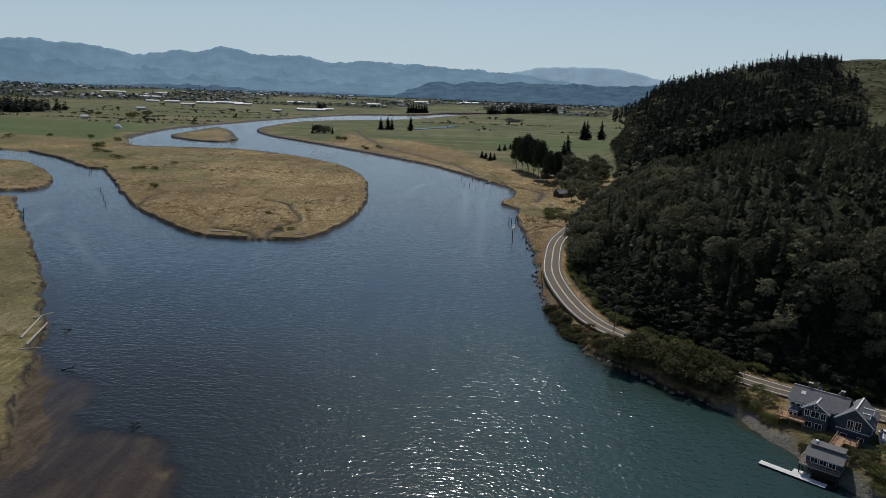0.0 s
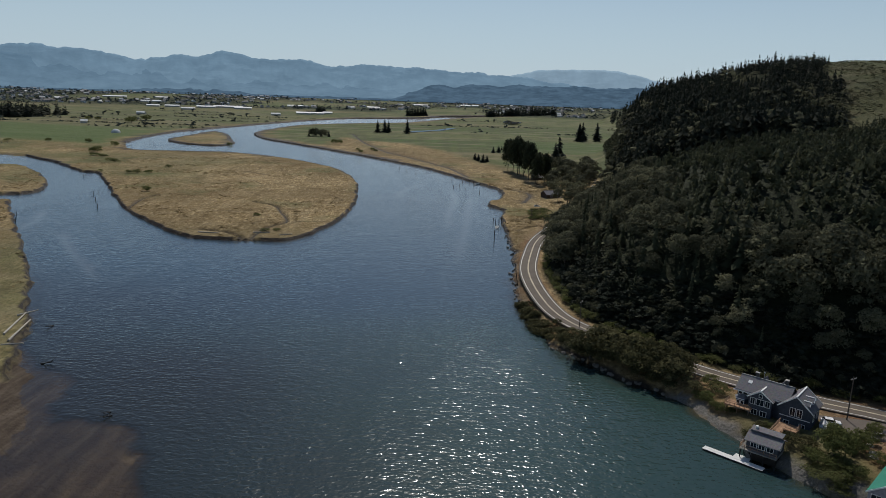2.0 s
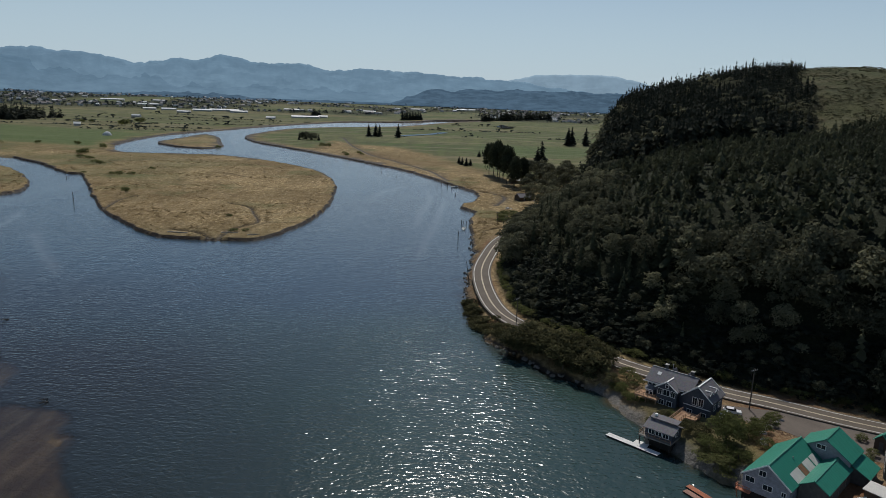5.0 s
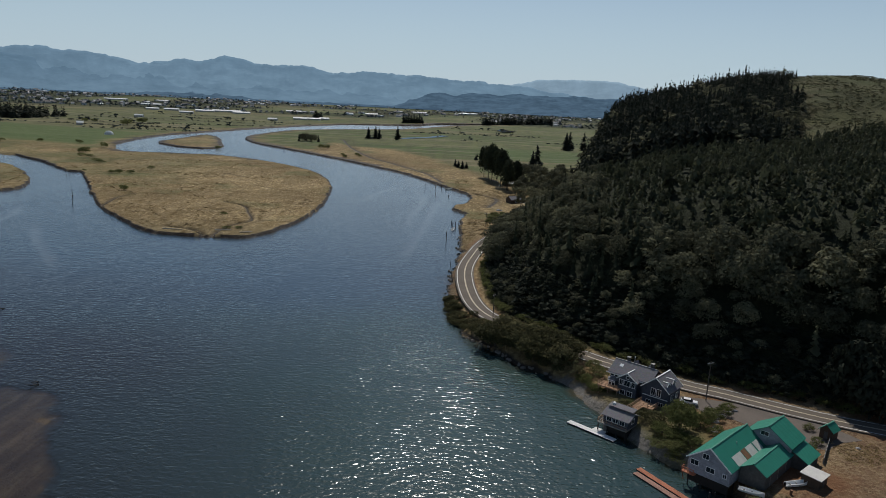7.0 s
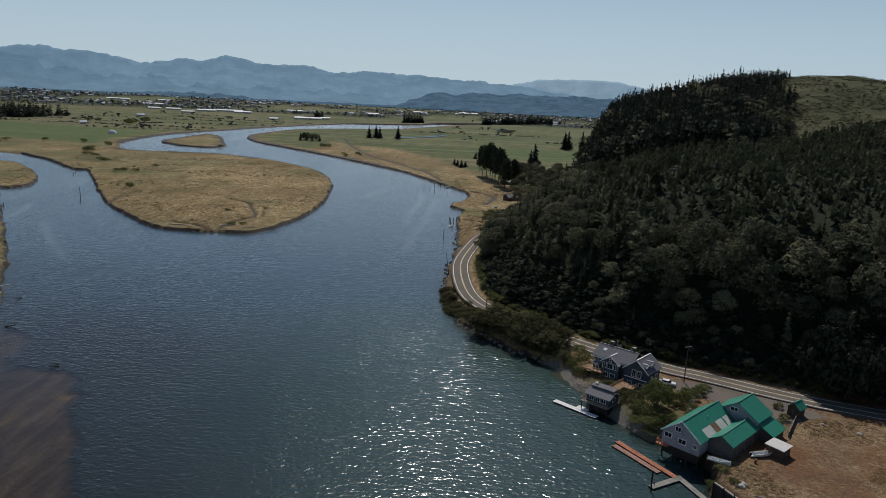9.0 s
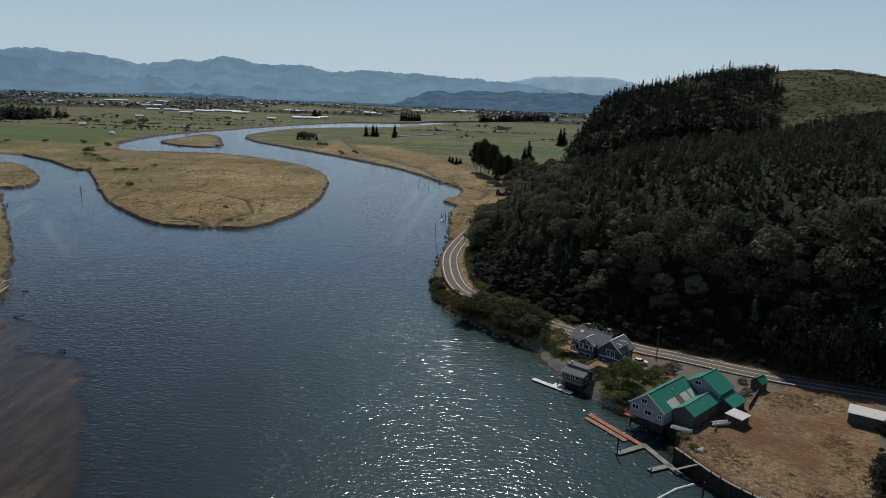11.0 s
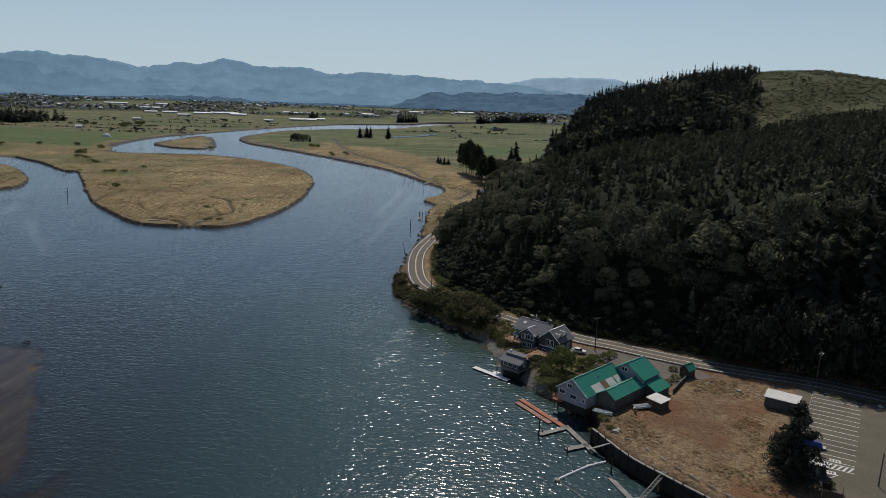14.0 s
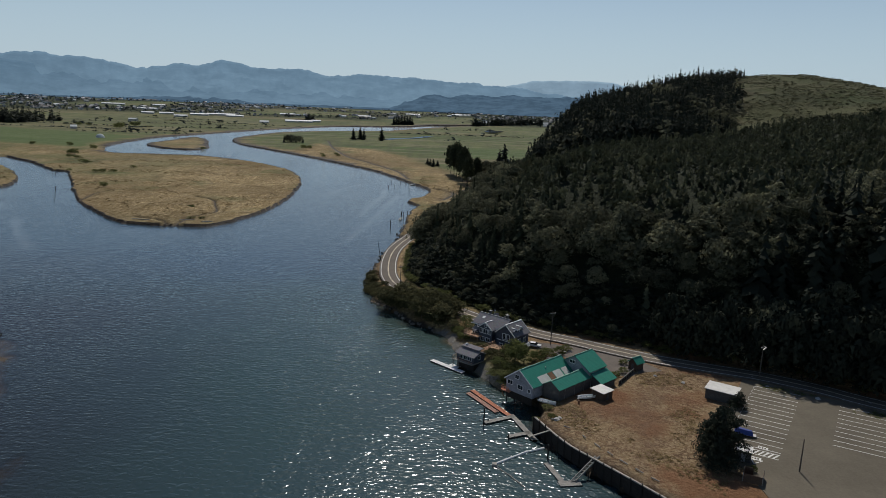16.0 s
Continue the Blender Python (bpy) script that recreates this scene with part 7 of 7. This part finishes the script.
def lot_things():
    def at(u, v, z=3.62):
        q = A0 + ALONG * u + BAY * v
        return q.x, q.y, z

    for u, v in ((41.7, 4.0), (48.3, 4.6)):
        x, y, z = at(u, v, 3.616)
        ob = thing("painted_panel", pose(x, y, z, 0, 0, -27), "white painted panel with a worn sign on the asphalt", "road marking", "painted panels")
        part("paint", Geo().box(-1.15, -0.75, 0, 1.15, 0.75, 0.006), PAINT_WHITE, ob)
        for k in (-0.7, -0.1, 0.5):
            part("bar", Geo().box(k - 0.2, -0.4, 0.006, k + 0.2, 0.4, 0.011), LOT_ASPHALT, ob, "worn grey bar")
    ob = thing("bin_enclosure", pose(149.2, 71.2, 3.6, 0, 0, -27), "open-topped dark board enclosure beside the lot", "enclosure")
    for x0, y0, x1, y1 in ((-2.0, -1.9, 2.0, -1.8), (-2.0, -1.8, -1.9, 1.9), (1.9, -1.8, 2.0, 1.9), (-1.9, 1.8, -0.2, 1.9)):
        part("wall", Geo().box(x0, y0, 0, x1, y1, 1.9), BROWN_SIDING, ob)
    for x0, y0 in ((-2.05, -1.95), (1.9, -1.95), (-2.05, 1.82), (1.9, 1.82)):
        part("post", Geo().box(x0, y0, 0, x0 + 0.16, y0 + 0.16, 2.05), OLD_WOOD, ob)
    tree_like = leafy_shape(20, 24, 0.05, 1.1, seed=191, low=0.0)
    bush = thing("shrub", pose(150.2, 74.4, 3.55) @ Matrix.Diagonal((3.0, 3.0, 2.0, 1)), "green shrub growing beside the board enclosure", "shrub")
    part("trunk", trunk_shape(0.5, 0.03, 3), BARK, bush)
    leaf = new("crown", big_mesh("crown", *tree_like, SHRUB, np.full(len(tree_like[0]), 0.3)))
    leaf.parent = bush
    x, y, z = 155.6, 93.2, 3.62
    ob = thing("covered_trailer", pose(x, y, z, 0, 0, -25), "trailer under a dark blue tarpaulin in a bay", "trailer")
    part("cover", Geo().solid([(-2.2, -1.0, 0.5), (2.2, -1.0, 0.5), (2.2, 1.0, 0.5), (-2.2, 1.0, 0.5)], [(-1.9, -0.5, 1.7), (1.8, -0.4, 1.5), (1.8, 0.4, 1.5), (-1.9, 0.5, 1.7)]), BLUE_TARP, ob)
    part("chassis", Geo().box(-2.2, -0.8, 0.38, 2.9, 0.8, 0.5), STEEL, ob)
    for s in (-0.95, 0.95):
        part("tyre", Geo().tube((-0.2, s - 0.1, 0.32), (-0.2, s + 0.1, 0.32), 0.32, 0.32, 12), BLACK_RUBBER, ob)
    # pay booth under the conifer
    for u, v, w, l, h, roof, lab, nm in ((50.0, 10.0, 2.6, 3.2, 2.6, DOCK_WHITE, "dark booth with a white roof under the conifer", "pay_booth"),):
        x, y, z = 150.6, 80.4, 3.6
        ob = thing(nm, pose(x, y, z, 0, 0, -27), lab, "cabin")
        for x0, y0, x1, y1 in ((-l / 2, -w / 2, l / 2, -w / 2 + 0.1), (-l / 2, w / 2 - 0.1, l / 2, w / 2), (-l / 2, -w / 2 + 0.1, -l / 2 + 0.1, w / 2 - 0.1), (l / 2 - 0.1, -w / 2 + 0.1, l / 2, w / 2 - 0.1)):
            part("wall", Geo().box(x0, y0, 0, x1, y1, h), DARK_SIDING, ob)
        part("roof", Geo().slab([(-l / 2 - 0.2, -w / 2 - 0.2, h + 0.1), (l / 2 + 0.2, -w / 2 - 0.2, h + 0.1), (l / 2 + 0.2, w / 2 + 0.2, h + 0.25), (-l / 2 - 0.2, w / 2 + 0.2, h + 0.25)], 0.12), roof, ob)
        part("door", Geo().box(-0.45, -w / 2 - 0.05, 0.05, 0.45, -w / 2, 2.0), GREY_SIDING, ob)
    for x, y, s in [(186.5, 119.0, 0.7), (150.6, 126.0, 0.6), (200.5, 117.5, 0.7), (202.3, 116.6, 0.6), (143.5, 130.5, 0.5), (109.5, 96.5, 0.8), (110.4, 97.6, 0.6), (112.8, 141.0, 0.8), (114.2, 143.4, 0.7), (116.0, 144.6, 0.7), (118.5, 147.0, 0.8), (120.5, 148.6, 0.6), (111.5, 137.0, 0.9), (110.6, 135.2, 0.8), (173.6, 133.0, 0.6), (175.4, 126.6, 0.5)]:
        z = float(heights(np.array([(x, y)]))[0])
        ob = thing("pale_rock", pose(x, y, z, 10, 5, x * 40 % 360), "pale boulder at the edge of the yard", "rock", "pale rocks")
        bm = bmesh.new()
        bmesh.ops.create_icosphere(bm, subdivisions=2, radius=s)
        for v in bm.verts:
            v.co = Vector((v.co.x * 1.3, v.co.y, v.co.z * 0.75)) * (1 + 0.3 * noise.noise(v.co * 2 + Vector((x, y, 0))))
        g = Geo()
        g.v, g.f = [tuple(v.co) for v in bm.verts], [tuple(v.index for v in f.verts) for f in bm.faces]
        bm.free()
        part("boulder", g, CONCRETE, ob)


lot_things()


# ---- cabin past the bend, farms and the far town ----
def cabin(x, y, rot, label, w=9, l=13, wall=None, roof=None, z=None, h=3.2, top=5.6, name="cabin", category="cabin", group=""):
    z = float(heights(np.array([(x, y)]))[0]) if z is None else z
    ob = thing(name, pose(x, y, z - 0.1, 0, 0, rot), label, category, group)
    gable_walls(ob, -l / 2, l / 2, -w / 2, w / 2, 0, h, top, wall or BROWN_SIDING)
    gable_roof(ob, -l / 2, l / 2, -w / 2, w / 2, h, top, roof or GREY_SHINGLES, over=0.5)
    return ob


c = cabin(90, 548, 25, "dark cabin with a grey roof among trees by the marsh")
window(c, -2, -4.5, 1.0, 1.6, 1.2, "-y"), window(c, 3, -4.5, 1.0, 1.6, 1.2, "-y")
cabin(92, 668, 10, "low cabin with a pale roof under the firs", 7, 10, roof=PALE_ROOF)
FARM_WALL = plain("farm_wall", (0.42, 0.41, 0.38), 0.8, var=0.2, scale=0.3)
FARM_ROOF = plain("white_farm_roof", (0.72, 0.71, 0.68), 0.6, var=0.1, scale=0.1)
for x, y, l, w, r in [(-441, 2165, 84, 20, 8), (-455, 2140, 40, 16, 8), (-400, 2230, 30, 16, 8), (-506, 2006, 26, 12, 5), (-820, 2330, 60, 22, 12), (-770, 2400, 96, 22, 10), (-700, 2337, 56, 20, 10), (-816, 2160, 40, 14, 8), (-975, 2280, 40, 16, 12), (-920, 2300, 46, 16, 10), (-168, 3360, 66, 24, 3), (-150, 3300, 30, 14, 3), (70, 3600, 78, 26, 0), (40, 3540, 50, 20, 0), (420, 4080, 60, 22, -5), (520, 4090, 90, 22, -5), (370, 2941, 34, 16, -5), (-610, 2700, 60, 18, 8), (-330, 2850, 50, 18, 5), (-700, 1330, 12, 8, 30), (-800, 1800, 22, 10, 0), (-1120, 2600, 70, 24, 15), (-1400, 2900, 90, 26, 20), (-1250, 3000, 60, 22, 15)]:
    cabin(x, y, r, "long farm building with a white roof on the plain", w, l, FARM_WALL, FARM_ROOF, h=4.5, top=7.5, name="farm_building", category="farm building", group="farm buildings")
dome = thing("white_dome_tent", pose(-530, 1105, 1.3), "pale round hay cover standing in the green field", "haystack")
_d = Geo()
for j in range(5):
    for i in range(14):
        a0, a1, b0, b1 = 6.2832 * i / 14, 6.2832 * (i + 1) / 14, 1.5708 * j / 5, 1.5708 * (j + 1) / 5
        _d.poly([(7 * math.cos(a) * math.cos(b), 7 * math.sin(a) * math.cos(b), 6.5 * math.sin(b)) for a, b in ((a0, b0), (a1, b0), (a1, b1), (a0, b1))])
part("cover", _d, CANVAS_GREY, dome)


def far_town():
    """Many small houses far across the valley: walls and roofs."""
    walls, roofs = Geo(), Geo()
    n = 950
    az = np.radians(-37 + 48 * rng.random(n) ** 1.3)
    r = 2650 + 1650 * rng.random(n)
    A = np.stack([40 + r * np.sin(az), r * np.cos(az)], 1)
    A = A[fbm(A, 0.0035, 21.0, 3) > -0.02]
    for (x, y), z in zip(A, heights(A)):
        l, w, h, k = 10 + 12 * rng.random(), 8 + 5 * rng.random(), 3 + 3 * rng.random(), rng.random() * 3.14
        c, s = math.cos(k), math.sin(k)

        def P(u, v, q):
            return x + u * c - v * s, y + u * s + v * c, z + q

        ring = [(-l / 2, -w / 2), (l / 2, -w / 2), (l / 2, w / 2), (-l / 2, w / 2)]
        walls.solid([P(u, v, -0.5) for u, v in ring], [P(u, v, h) for u, v in ring])
        e = 0.5
        b = [P(-l / 2 - e, -w / 2 - e, h), P(l / 2 + e, -w / 2 - e, h), P(l / 2 + e, w / 2 + e, h), P(-l / 2 - e, w / 2 + e, h), P(-l / 2 - e, 0, h + w * 0.3), P(l / 2 + e, 0, h + w * 0.3)]
        k0 = len(roofs.v)
        roofs.v += b
        roofs.f += [(k0, k0 + 1, k0 + 5, k0 + 4), (k0 + 2, k0 + 3, k0 + 4, k0 + 5), (k0, k0 + 4, k0 + 3), (k0 + 1, k0 + 2, k0 + 5), (k0 + 3, k0 + 2, k0 + 1, k0)]
    m = Mat("town_wall", 0.85, 0, 0.2)
    m.color(m.ramp(m.rand(True), (0.0, (0.22, 0.21, 0.2)), (0.5, (0.45, 0.44, 0.42)), (1.0, (0.7, 0.7, 0.68))))
    q = Mat("town_roof", 0.8, 0, 0.3)
    q.color(q.ramp(q.rand(True), (0.0, (0.09, 0.085, 0.08)), (0.6, (0.20, 0.18, 0.165)), (0.8, (0.42, 0.42, 0.42)), (1.0, (0.75, 0.74, 0.72))))
    part("far_town_walls", walls, m.m, None, "small pale houses of the far town", "stuff")["category"] = "town"
    part("far_town_roofs", roofs, q.m, None, "grey and white roofs of the far town", "stuff")["category"] = "town"


def ponds():
    """Still water and grass strips in the pasture and beside the lot."""
    for pts, z in (([(-88, 1418), (-72, 1462), (-40, 1505), (-8, 1630), (10, 1618), (-18, 1520), (-52, 1452), (-74, 1404)], 2.7), ([(141, 2045), (160, 2180), (172, 2150), (178, 2085), (203, 2105), (178, 1975), (151, 1950)], 5.6)):
        g = Geo()
        g.v = [(x, y, z) for x, y in pts]
        g.f = [tuple(range(len(pts)))[::-1]]
        g.v += [(x, y, z - 1.2) for x, y in pts]
        k = len(pts)
        g.f += [(i, (i + 1) % k, k + (i + 1) % k, k + i) for i in range(k)]
        tagged(part("pond", g, POND), "pale still pond in the pasture", "pond", kind="structure")


POND = plain("pond_water", (0.10, 0.10, 0.09), 0.05, var=0.2, scale=0.1, spec=0.5)
ponds()


def lot_grass():
    """Dry tufts on the worn yard and a green verge along the lot."""
    P = spread(106, 172, 56, 134, 1.15)
    ok = (shore_distance(P) > 1.5) & (uphill(P) < -6) & (fbm(P, 0.07, 51.0, 3) > -0.02) & (P[:, 0] < 150 + 0.42 * (P[:, 1] - 85)) & (P[:, 1] < 128 + 0.1 * P[:, 0]) & (P[:, 0] + P[:, 1] > 205)
    ok &= ~((P[:, 0] < 137) & (P[:, 1] > 103 + 0.35 * (137 - P[:, 0])))
    P = P[ok]
    h = 0.14 + 0.22 * rng.random(len(P))
    stuff("yard_grass_tufts", planted(P, TUFTS, h, 0.7 + 1.0 * rng.random(len(P)), heights(P) - 0.02), STRAW, "dry straw-coloured grass tufts on the worn yard", "grass")
    L = ROAD_LINE[(ROAD_LINE[:, 0] > 176) & (ROAD_LINE[:, 0] < 262) & (ROAD_LINE[:, 1] < 200)]
    Q = np.repeat(L, 16, 0) + rng.normal(size=(len(L) * 16, 2)) * 1.2 + np.array([-4.4, -6.4])
    Q = Q[fbm(Q, 0.06, 61.0, 2) > -0.12]
    h = 0.2 + 0.35 * rng.random(len(Q))
    stuff("verge_grass", planted(Q, TUFTS, h, 1.0 + 0.9 * rng.random(len(Q)), np.full(len(Q), 3.5)), SHRUB, "green grass verge between the lot and the road", "grass")


lot_grass()
far_town()
